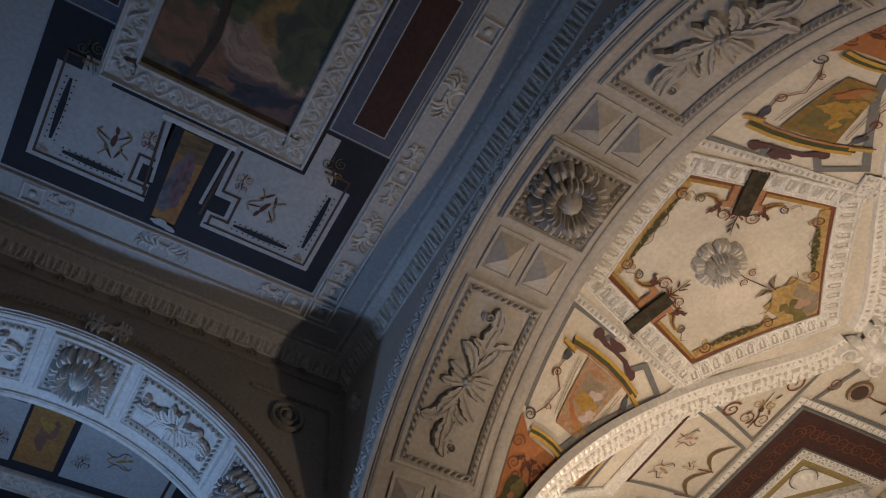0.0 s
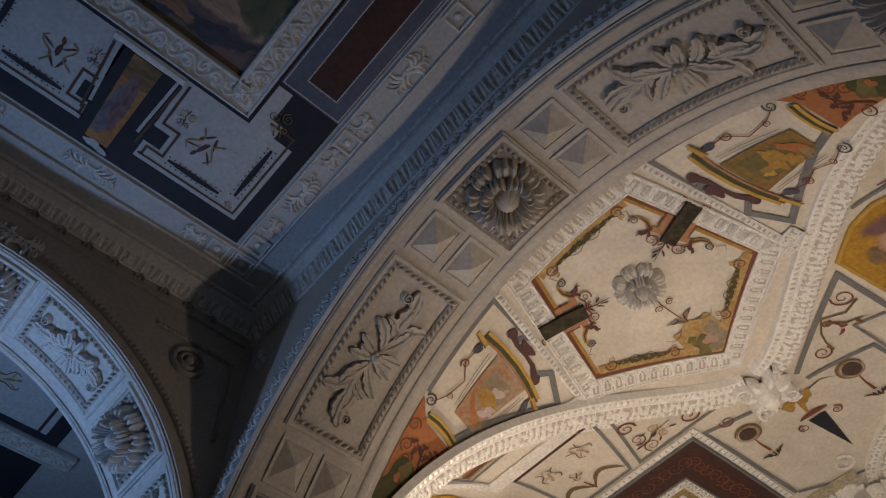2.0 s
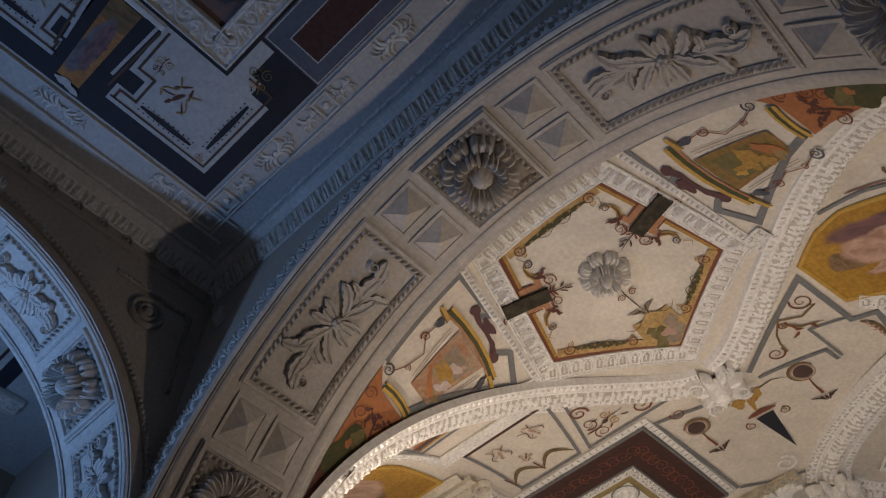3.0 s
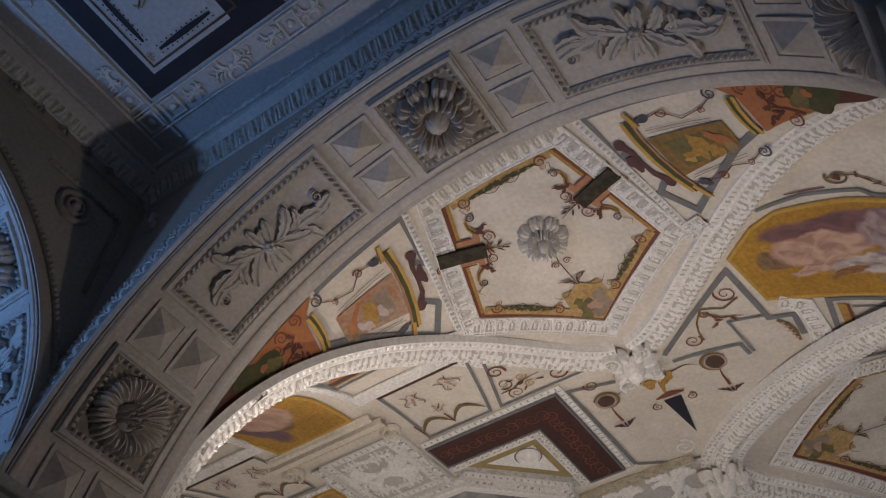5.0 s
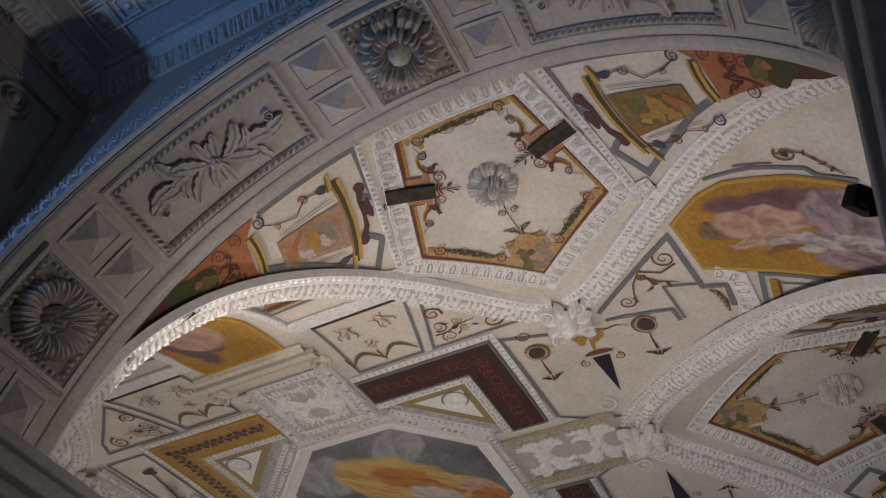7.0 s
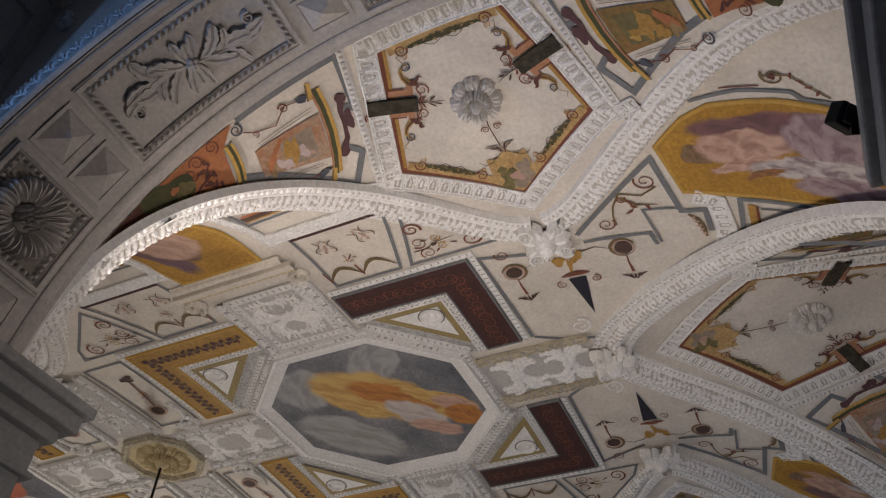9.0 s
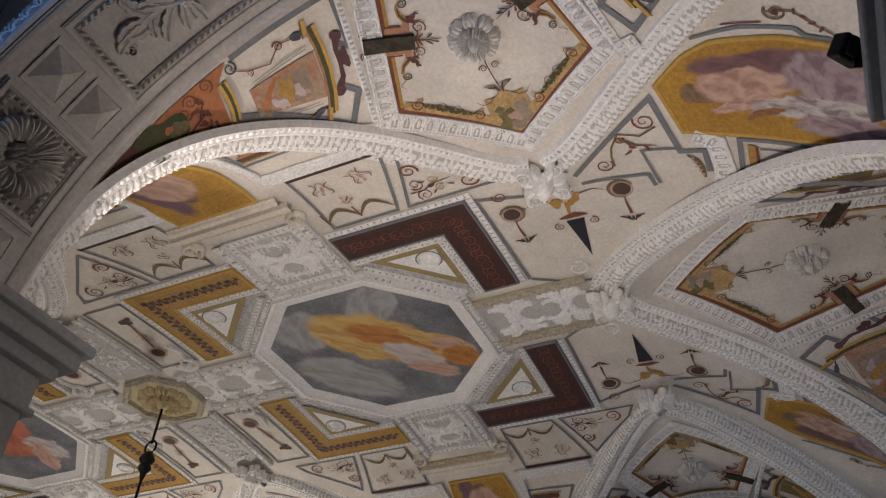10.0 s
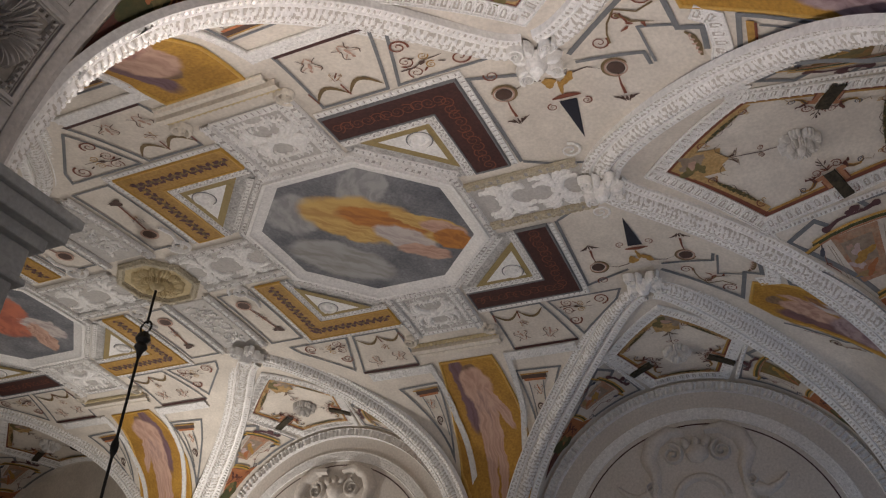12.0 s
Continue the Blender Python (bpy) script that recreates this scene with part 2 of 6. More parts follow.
tagged(g.make("floor", smooth=False), "worn stone floor of the rooms", "floor", kind="structure")


def arch_wall(name, label, axis, lo, hi, a0, a1, ac, r, zc, z1, mat):
    """A wall between lo and hi across `axis`, from a0 to a1 along it, with one round-headed opening."""
    g = Mesh()
    n = 48
    arc = [(ac - r * math.cos(math.pi * i / n), zc + r * math.sin(math.pi * i / n)) for i in range(n + 1)]

    def pt(a, z, d):
        return (d, a, z) if axis == "x" else (a, d, z)
    for d in (lo, hi):
        for i in range(n):
            (p, q), (s, t) = arc[i], arc[i + 1]
            g.face([pt(p, q, d), pt(s, t, d), pt(s, z1, d), pt(p, z1, d)], mat)
        for b0, b1 in ((a0, ac - r), (ac + r, a1)):
            g.face([pt(b0, 0, d), pt(b1, 0, d), pt(b1, z1, d), pt(b0, z1, d)], mat)
    edge = [(ac - r, 0)] + arc + [(ac + r, 0)]
    g.grid([[pt(a, z, lo), pt(a, z, hi)] for a, z in edge], mat)
    for e in (a0, a1):
        g.face([pt(e, 0, lo), pt(e, z1, lo), pt(e, z1, hi), pt(e, 0, hi)], mat)
    return tagged(g.make(name, smooth=False), label, "wall", kind="structure")


arch_wall("wall_west", "plastered wall pierced by a wide arch", "x", -3.8, -3.15, -4.8, 8.6, YA, RS, ZC, 5.6, SOFFIT)
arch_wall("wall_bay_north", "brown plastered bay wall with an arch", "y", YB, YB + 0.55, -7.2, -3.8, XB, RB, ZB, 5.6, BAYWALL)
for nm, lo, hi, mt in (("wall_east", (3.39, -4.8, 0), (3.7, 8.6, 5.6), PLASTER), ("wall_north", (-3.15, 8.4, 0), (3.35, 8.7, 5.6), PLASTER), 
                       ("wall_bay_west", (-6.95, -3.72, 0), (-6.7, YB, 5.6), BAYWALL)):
    g = Mesh()
    g.box(lo, hi, mt)
    tagged(g.make(nm, smooth=False), "plain plastered wall closing the room", "wall", kind="structure")
# south wall of the small bay, its unseen window added for the fill lamp
g = Mesh()
for lo, hi in (((-7.2, -4.0, 0), (-6.35, -3.72, 5.6)), ((-5.45, -4.0, 0), (-3.8, -3.72, 5.6)), ((-6.35, -4.0, 0), (-5.45, -3.72, 1.3)), ((-6.35, -4.0, 2.5), (-5.45, -3.72, 5.6))):
    g.box(lo, hi, BAYWALL)
tagged(g.make("wall_bay_south", smooth=False), "plastered bay wall with an added unseen window", "wall", kind="structure")
# south wall with an unseen window added below the vault for daylight
g = Mesh()
for lo, hi in (((-3.15, -4.4, 0), (0.4, SOUTH, 5.6)), ((1.9, -4.4, 0), (3.7, SOUTH, 5.6)), ((0.4, -4.4, 0), (1.9, SOUTH, 0.9)), ((0.4, -4.4, 2.8), (1.9, SOUTH, 5.6))):
    g.box(lo, hi, PLASTER)
tagged(g.make("wall_south", smooth=False), "plastered end wall with an added unseen window", "wall", kind="structure")
# far bay: a plain west wall, and a north wall with an added window
g = Mesh()
g.box((-7.2, YB + 0.55, 0), (-7.0, 2.2, 5.6), BAYWALL)
tagged(g.make("wall_far_bay_west", smooth=False), "plain plastered wall closing the room", "wall", kind="structure")
g = Mesh()
for lo, hi in (((-7.0, 2.0, 0), (-6.25, 2.2, 5.6)), ((-4.95, 2.0, 0), (-3.8, 2.2, 5.6)), ((-6.25, 2.0, 0), (-4.95, 2.2, 1.4)), ((-6.25, 2.0, 2.8), (-4.95, 2.2, 5.6))):
    g.box(lo, hi, BAYWALL)
tagged(g.make("wall_far_bay_north", smooth=False), "plastered wall with an added unseen window", "wall", kind="structure")
g = Mesh()
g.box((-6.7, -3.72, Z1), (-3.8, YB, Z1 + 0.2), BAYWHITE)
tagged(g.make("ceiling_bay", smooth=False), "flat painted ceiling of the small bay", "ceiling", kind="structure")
g = Mesh()
g.box((-7.0, YB + 0.55, Z1 - 0.05), (-3.8, 2.0, Z1 + 0.2), BAYWHITE)
tagged(g.make("ceiling_far_bay", smooth=False), "flat painted ceiling beyond the arch", "ceiling", kind="structure")

# ---------------------------------------------------------------- ornament helpers
TAU = 2 * math.pi
LIFT = 0.006


def poly(g, surf, pts, h, mat, step=0.11):
    """A painted field laid on a surface: a polygon in local metres, cut small enough to follow the curve."""
    from mathutils.geometry import tessellate_polygon
    tris = [[pts[i] for i in t] for t in tessellate_polygon([[Vector((p[0], p[1], 0)) for p in pts]])]
    k, cache = g.mat(mat), {}

    def idx(p):
        key = (round(p[0], 5), round(p[1], 5))
        if key not in cache:
            cache[key] = len(g.v)
            g.v.append(surf.p(p[0], p[1], h + LIFT))
        return cache[key]
    while tris:
        t = tris.pop()
        e = [math.dist(t[i], t[(i + 1) % 3]) for i in range(3)]
        i = e.index(max(e))
        if e[i] > step:
            a, b, c = t[i], t[(i + 1) % 3], t[(i + 2) % 3]
            m = ((a[0] + b[0]) / 2, (a[1] + b[1]) / 2)
            tris += [[a, m, c], [m, b, c]]
        else:
            g.f.append(tuple(idx(p) for p in t))
            g.m.append(k)


def rect(u0, v0, u1, v1):
    return [(u0, v0), (u1, v0), (u1, v1), (u0, v1)]


def track(path, step, closed):
    """Points along a path with their sideways vectors (mitred) and running lengths."""
    n = len(path)
    segs = n if closed else n - 1
    dirs = []
    for i in range(segs):
        a, b = path[i], path[(i + 1) % n]
        d = math.dist(a, b) or 1e-9
        dirs.append(((b[0] - a[0]) / d, (b[1] - a[1]) / d, d))
    out, run = [], 0.0
    for i in range(segs):
        dx, dy, d = dirs[i]
        pv = dirs[i - 1] if (i or closed) else dirs[i]
        m = (-(dy + pv[1]), dx + pv[0])
        ml = math.hypot(*m) or 1e-9
        m = (m[0] / ml, m[1] / ml)
        c = max(0.35, m[0] * -dy + m[1] * dx)
        out.append((path[i], (m[0] / c, m[1] / c), run))
        k = max(1, int(d / step))
        for j in range(1, k):
            f = j / k
            out.append(((path[i][0] + dx * d * f, path[i][1] + dy * d * f), (-dy, dx), run + d * f))
        run += d
    if not closed:
        dx, dy, _ = dirs[-1]
        out.append((path[-1], (-dy, dx), run))
    return out, run


FLAT = [(-1, 0), (1, 0)]
DOME = [(-1, 0), (-0.75, 0.6), (-0.3, 0.95), (0.3, 0.95), (0.75, 0.6), (1, 0)]
SLAB = [(-1, 0), (-1, 1), (1, 1), (1, 0)]
OGEE = [(-1, 0), (-1, 0.35), (-0.7, 0.45), (-0.5, 0.9), (0.0, 1), (0.5, 0.9), (0.7, 0.45), (1, 0.35), (1, 0)]
WIDE = [(-1, 0), (-1, 0.8), (-0.86, 1.0), (-0.72, 0.7)] + [(-0.6 + 0.15 * i, 0.7) for i in range(9)] + [(0.72, 0.7), (0.86, 1.0), (1, 0.8), (1, 0)]

FINE = [(-1, 0), (-1, 0.8), (-0.93, 1.0), (-0.84, 1.0), (-0.78, 0.55)] + [(-0.72 + 0.09 * i, 0.55) for i in range(17)] + [(0.78, 0.55), (0.84, 1.0), (0.93, 1.0), (1, 0.8), (1, 0)]


def band(g, surf, path, w, h, mat, prof=FLAT, closed=False, step=0.06, base=0.0, taper=None, relief=None, low=None, cut=0.0):
    """A line, bead or moulding that follows a path on a surface."""
    pts, total = track(path, step, closed)
    rows, depth = [], []
    for (u, v), (nx, ny), s in pts:
        k = w / 2 * (taper(s / total) if taper else 1.0)
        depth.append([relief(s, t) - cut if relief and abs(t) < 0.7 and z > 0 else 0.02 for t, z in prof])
        rows.append([surf.p(u + nx * k * t, v + ny * k * t, base + LIFT + h * z + (relief(s, t) if relief and abs(t) < 0.9 and z > 0 else 0.0)) for t, z in prof])
    g.grid(rows, mat, closed, depth, low)


def eggs(period, depth):
    def fn(s, t):
        x = (s / period) % 1.0 - 0.5
        d = math.hypot(x * 2.1, t * 0.95)
        return depth * (max(0.0, 1 - (d / 0.6) ** 2) ** 0.5 + 0.8 * math.exp(-((d - 0.88) / 0.1) ** 2))
    return fn


def vine(period, depth):
    def fn(s, t):
        a = TAU * s / period
        w = math.exp(-((t - 0.55 * math.sin(a)) / 0.16) ** 2)
        c = math.exp(-((math.hypot(((s / period * 2) % 1.0 - 0.5) * 1.6, t + 0.35 * (1 if (s / period * 2) % 2 < 1 else -1)) - 0.33) / 0.12) ** 2)
        return depth * max(w, c)
    return fn


def rinceau(period, depth):
    """Running scrolls: a wave stem with a spiral leaf in each bend."""
    def fn(s, t):
        a = TAU * s / period
        w = math.exp(-((t - 0.5 * math.sin(a)) / 0.13) ** 2)
        x, side = (s / period * 2) % 1.0 - 0.5, 1 if (s / period * 2) % 2 < 1 else -1
        dx, dt = x * 1.5, t + 0.22 * side
        r = math.hypot(dx, dt)
        c = max(0.0, 1 - r / 0.62) ** 0.4 * (0.5 + 0.5 * math.cos(2 * math.atan2(dt, dx) * side + 11 * r))
        return depth * max(w, c)
    return fn


def lotus(period, depth):
    """Tongues with a raised edge and a mid rib, and a dart between each two."""
    def fn(s, t):
        x = (s / period) % 1.0 - 0.5
        y = (t + 0.72) / 1.44
        half = 0.36 * max(0.0, 1 - max(0.0, (y - 0.45) / 0.5) ** 2) ** 0.5
        e = math.exp(-((abs(x) - half) / 0.055) ** 2) if y < 0.97 else 0.0
        e = max(e, math.exp(-(x / 0.05) ** 2) * (0.2 < y < 0.8), 0.8 * math.exp(-((0.5 - abs(x)) / (0.03 + 0.09 * y)) ** 2) * (y > 0.25))
        return depth * (e - 0.25 * (0.5 + 0.5 * math.cos(24 * y)) * (e < 0.3))
    return fn


def turn(u, v, a):
    c, s = math.cos(a), math.sin(a)
    return u * c - v * s, u * s + v * c


def blob(g, surf, u, v, ru, rv, h, rot, mat, base=0.0, seg=8, dent=0.0):
    """A low rounded boss, for petals and carved leaves."""
    rows = []
    for r, z in ((1.0, 0.0), (0.88, 0.5), (0.55, 0.88), (0.02, 1.0)):
        row = []
        for i in range(seg + 1):
            a = TAU * i / seg
            k = 1 - dent * (i % 2)
            du, dv = turn(ru * r * k * math.cos(a), rv * r * k * math.sin(a), rot)
            row.append(surf.p(u + du, v + dv, base + LIFT + h * z))
        rows.append(row)
    g.grid(rows, mat)


def splotch(g, surf, u, v, ru, rv, rot, h, mat, rough=0.15, n=18):
    rnd = random.Random(int((u * 131 + v * 517) * 1000))
    ph = [rnd.uniform(0, TAU) for _ in range(3)]
    pts = []
    for i in range(n):
        a = TAU * i / n
        k = 1 + rough * (math.sin(2 * a + ph[0]) + 0.7 * math.sin(3 * a + ph[1]) + 0.5 * math.sin(5 * a + ph[2]))
        du, dv = turn(ru * k * math.cos(a), rv * k * math.sin(a), rot)
        pts.append((u + du, v + dv))
    poly(g, surf, pts, h, mat, 0.2)


def circle(u, v, r, n=28):
    return [(u + r * math.cos(TAU * i / n), v + r * math.sin(TAU * i / n)) for i in range(n)]


def spiral(u, v, r, rot, flip=1, turns=1.6, n=22):
    pts = []
    for i in range(n + 1):
        f = i / n
        a = turns * TAU * f
        k = r * (1 - f) ** 0.8 + 0.06 * r
        du, dv = turn(k * math.cos(a), flip * k * math.sin(a), rot)
        pts.append((u + du, v + dv))
    return pts


def scroll(g, surf, u, v, r, rot, flip, w, h, mat, base=0.0, prof=FLAT):
    band(g, surf, spiral(u, v, r, rot, flip), w, h, mat, prof, step=0.2, base=base, taper=lambda f: 1.15 - 0.7 * f)


def flourish(g, surf, u, v, s, rot, h, mats, seed=0):
    """A small painted grotesque: a stem with paired curls, leaves and a few dabs."""
    rnd = random.Random(seed)

    def at(a, b):
        du, dv = turn(a * s, b * s, rot)
        return u + du, v + dv
    band(g, surf, [at(-0.5, 0), at(-0.2, 0.05), at(0.1, -0.03), at(0.5, 0.0)], 0.035 * s, 0, mats[0], base=h, step=0.05, taper=lambda f: 1.2 - 0.8 * f)
    for side in (-1, 1):
        a, b = at(-0.25, 0.2 * side)
        scroll(g, surf, a, b, 0.17 * s, rot + rnd.uniform(2, 4), side, 0.03 * s, 0, mats[1], h)
        a, b = at(0.15, 0.16 * side)
        scroll(g, surf, a, b, 0.11 * s, rot + rnd.uniform(-1, 1), -side, 0.026 * s, 0, mats[2 % len(mats)], h)
        for k in range(2):
            a, b = at(rnd.uniform(-0.4, 0.4), side * rnd.uniform(0.08, 0.3))
            splotch(g, surf, a, b, 0.075 * s, 0.024 * s, rot + rnd.uniform(-1, 1), h + 0.001, mats[k % len(mats)], 0.2, 9)
    a, b = at(0.02, 0)
    splotch(g, surf, a, b, 0.10 * s, 0.045 * s, rot, h + 0.001, mats[0], 0.25, 12)


def dancer(g, surf, u, v, s, rot, h, mats):
    """A little painted arabesque of loose dabs and ribbons."""
    for a, b, ru, rv, r in ((0, 0, 0.16, 0.07, 0.2), (0.22, 0.05, 0.08, 0.06, 0), (-0.25, 0.1, 0.17, 0.035, 0.6), (-0.24, -0.1, 0.17, 0.035, -0.5), (0.1, 0.2, 0.15, 0.025, 1.1), (0.1, -0.22, 0.16, 0.025, -0.9)):
        du, dv = turn(a * s, b * s, rot)
        splotch(g, surf, u + du, v + dv, ru * s * 0.95, rv * s * 0.72, rot + r, h, mats[0], 0.12, 12)
    for side in (-1, 1):
        pts = []
        for i in range(9):
            f = i / 8
            du, dv = turn((0.25 - 0.6 * f) * s, side * (0.22 + 0.1 * math.sin(f * 7)) * s, rot)
            pts.append((u + du, v + dv))
        band(g, surf, pts, 0.028 * s, 0, mats[1], base=h + 0.001, step=0.1)


def leaf_shape(g, surf, pts, wd, h, mat, base=0.0, lobes=0, dish=0.0, tip=0.35, round_end=False):
    """A carved leaf or petal along a path: a sunk vein, full cheeks, lobed edges and a lifted end."""
    n = len(pts)
    rows = []
    for i, (u, v) in enumerate(pts):
        f = i / (n - 1)
        a, b = pts[max(0, i - 1)], pts[min(n - 1, i + 1)]
        d = math.dist(a, b) or 1e-9
        nx, ny = -(b[1] - a[1]) / d, (b[0] - a[0]) / d
        if round_end:
            e = (0.45 + 0.55 * f) * max(0.03, 1 - max(0.0, (f - 0.62) / 0.38) ** 3) ** 0.5
        else:
            e = (0.35 + 1.3 * f) * (1 - f) ** 0.55 * 1.25 + 0.02
        if lobes:
            e *= 0.76 + 0.28 * abs(math.sin(math.pi * lobes * f)) ** 0.7
        rise = h * (0.45 + 0.55 * math.sin(math.pi * (0.1 + 0.62 * f)) + tip * f ** 3 * (0.4 if f < 1 else 0.0))
        row = []
        for t, z in ((-1, 0.0), (-0.97, 0.55), (-0.7, 0.88), (-0.35, 1.0 - dish * 0.5), (0, 0.72 - dish), (0.35, 1.0 - dish * 0.5), (0.7, 0.88), (0.97, 0.55), (1, 0.0)):
            if dish and 0.9 < abs(t) < 0.99:
                z = 0.95
            row.append(surf.p(u + nx * wd / 2 * e * t, v + ny * wd / 2 * e * t, base + LIFT + rise * z))
        rows.append(row)
    rows.append([surf.p(pts[-1][0], pts[-1][1], base + LIFT)] * 9)
    g.grid(rows, mat)


def petal(g, surf, u, v, a, r0, r1, wd, h, mat, base=0.0, dish=0.25, lobes=0):
    """A full petal with three rounded lobes, rising from the heart and curling over at its end."""
    c, s = math.cos(a), math.sin(a)
    rows = []
    for i in range(11):
        f = i / 10
        row = []
        for j in range(15):
            t = -1 + 2 * j / 14
            lob = abs(math.cos(1.5 * math.pi * t))
            half = wd / 2 * (0.50 + 0.50 * math.sin(math.pi * min(1.0, 0.10 + 0.50 * f)))
            r = r0 + (r1 - r0) * f * (0.86 + 0.14 * lob - 0.12 * t * t)
            z = h * (0.25 + 0.95 * math.sin(math.pi * (0.06 + 0.72 * f)) ** 0.8) * (0.42 + 0.58 * lob ** 0.8) * (1 - 0.3 * t * t)
            z *= 1 - dish * 0.5 * math.exp(-(t / 0.16) ** 2) * (1 - f)
            if i == 10 or j in (0, 14):
                z = 0.0
            row.append(surf.p(u + r * c - half * t * s, v + r * s + half * t * c, base + LIFT + z))
        rows.append(row)
    g.grid(rows, mat)


def ball_heart(g, surf, u, v, r, h, mat, base=0.0, ribs=8):
    """A round heart with grooves from its top."""
    rows = []
    for i in range(7):
        a = math.pi / 2 * i / 6
        row = []
        for j in range(ribs * 4 + 1):
            b = TAU * j / (ribs * 4)
            k = 1 - 0.10 * (1 if j % 4 == 0 else 0.0)
            row.append(surf.p(u + r * k * math.cos(a) * math.cos(b), v + r * k * math.cos(a) * math.sin(b), base + LIFT + h * (0.25 + 0.75 * math.sin(a) * (0.94 + 0.06 * k))))
        rows.append(row)
    g.grid([[surf.p(u + r * math.cos(TAU * j / (ribs * 4)), v + r * math.sin(TAU * j / (ribs * 4)), base) for j in range(ribs * 4 + 1)]] + rows, mat)


def rosette(parent, label, surf, u, v, r, h, mat, petals=10, base=0.0, ball=0.26, spin=0.0):
    G = Mesh()
    ball_heart(G, surf, u, v, ball * r, h * 1.3, mat, base, 6)
    hub = G.make("rosette", parent, label)
    for ring, r0, r1, wd, hh in ((0, 0.42, 1.0, 0.56, 0.55), (1, 0.22, 0.64, 0.36, 1.0)):
        for i in range(petals):
            G = Mesh()
            petal(G, surf, u, v, TAU * (i + 0.5 * ring) / petals + spin, r0 * r, r1 * r, wd * r * 8 / petals, h * hh, mat, base, 0.9)
            G.make("petal", hub)
    return hub


def acanthus(parent, surf, u, v, length, width, rot, h, mat, seed=0):
    """Stucco relief: two long sprays of split leaves and two side flowers about a knot."""
    rnd = random.Random(seed)
    g = Mesh()
    blades = []

    def at(a, b):
        du, dv = turn(a, b, rot)
        return u + du, v + dv

    def leaf(a0, b0, ang, ln, wd, bend, hh, lobes=4):
        pts, a, b = [], a0, b0
        for q in range(17):
            pts.append(at(a, b))
            th = ang + bend * (q / 16) ** 1.5
            a, b = a + ln / 16 * math.cos(th), b + ln / 16 * math.sin(th)
        blade = Mesh()
        leaf_shape(blade, surf, pts, wd, hh, mat, 0, lobes, 0.15)
        blades.append(blade)
    for end, base in ((1, 0.0), (-1, math.pi)):
        band(g, surf, [at(end * length * f, width * 0.04 * math.sin(9 * f) * end) for f in (0, 0.1, 0.2, 0.3)], width * 0.07, h * 0.8, mat, DOME, step=0.02)
        for f, side, ang, ln, wd, bend in ((0.05, 1, 0.55, 0.22, 0.20, -0.5), (0.07, -1, 0.60, 0.20, 0.19, 0.9), (0.15, 1, 0.42, 0.24, 0.22, 0.9), (0.17, -1, 0.38, 0.24, 0.22, -0.9), (0.24, 1, 0.25, 0.22, 0.17, -1.0), (0.25, -1, 0.12, 0.25, 0.20, 0.5), (0.13, 1, 0.95, 0.13, 0.13, -0.9), (0.2, -1, 0.9, 0.12, 0.13, 0.9)):
            leaf(f * end * length, 0, base + side * ang * rnd.uniform(0.8, 1.2), ln * length * rnd.uniform(0.9, 1.05), wd * width, bend * side * rnd.uniform(0.7, 1.2), h * rnd.uniform(0.75, 1.1))
        a, b = at(end * length * 0.40, -width * 0.22 * end)
        curl = Mesh()
        scroll(curl, surf, a, b, width * 0.08, rot + 2, end, width * 0.05, h * 0.8, mat, 0, DOME)
        blades.append(curl)
    for side in (1, -1):
        for ang, ln, bend in ((1.05, 0.40, 0.5), (1.57, 0.30, 0.2), (2.1, 0.40, -0.5)):
            leaf(0, 0, side * ang, ln * width, 0.16 * width, side * bend, h * 0.9, 3)
    for i in range(5):
        a, b = at(0.055 * width * math.cos(TAU * i / 5), 0.055 * width * math.sin(TAU * i / 5))
        blob(g, surf, a, b, width * 0.06, width * 0.05, h * 1.5, i, mat, 0, 10)
    a, b = at(0, 0)
    blob(g, surf, a, b, width * 0.05, width * 0.05, h * 1.8, 0, mat, 0, 10)
    knot = g.make("acanthus", parent, "spray of acanthus leaves in stucco")
    for blade in blades:
        blade.make("leaf", knot)


def foliage(g, surf, u, v, length, width, rot, h, mat, seed=0, base=0.0):
    """Stucco relief: a spray of curling acanthus about a knot."""
    rnd = random.Random(seed)

    def at(a, b):
        du, dv = turn(a, b, rot)
        return u + du, v + dv
    for end in (-1, 1):
        path = [at(end * length * 0.5 * f, width * 0.12 * math.sin(f * 6 + seed)) for f in (0.02, 0.2, 0.4, 0.6, 0.8, 0.97)]
        band(g, surf, path, width * 0.13, h, mat, DOME, base=base, step=0.03, taper=lambda f: 1.2 - 0.9 * f)
        for i in range(8):
            f = 0.10 + 0.115 * i
            side = 1 if i % 2 else -1
            k = width * (0.40 - 0.2 * f) * rnd.uniform(0.8, 1.15)
            root = (end * length * 0.5 * (f - 0.05), side * width * 0.03)
            lean = rnd.uniform(0.75, 1.05)
            leaf = []
            for q in range(7):
                w = q / 6
                ang = lean * (0.45 + 0.95 * w * w)
                leaf.append(at(root[0] + end * k * 1.15 * w * math.cos(ang * 0.8), root[1] + side * k * 1.05 * w * math.sin(ang)))
            band(g, surf, leaf, k * 0.34, h, mat, DOME, base=base, step=0.02, taper=lambda w: 0.35 + 1.0 * math.sin(math.pi * min(1, 0.12 + 0.8 * w)) * (1 - 0.45 * w))
            a, b = leaf[-1]
            blob(g, surf, a, b, k * 0.17, k * 0.13, h * 1.15, rot + side, mat, base, 8, 0.1)
            a, b = leaf[4]
            blob(g, surf, a, b, k * 0.2, k * 0.09, h * 1.1, rot - side * 0.5, mat, base, 8, 0.15)
    a, b = at(0, 0)
    blob(g, surf, a, b, width * 0.13, width * 0.13, h * 1.3, 0, mat, base, 10, 0.1)


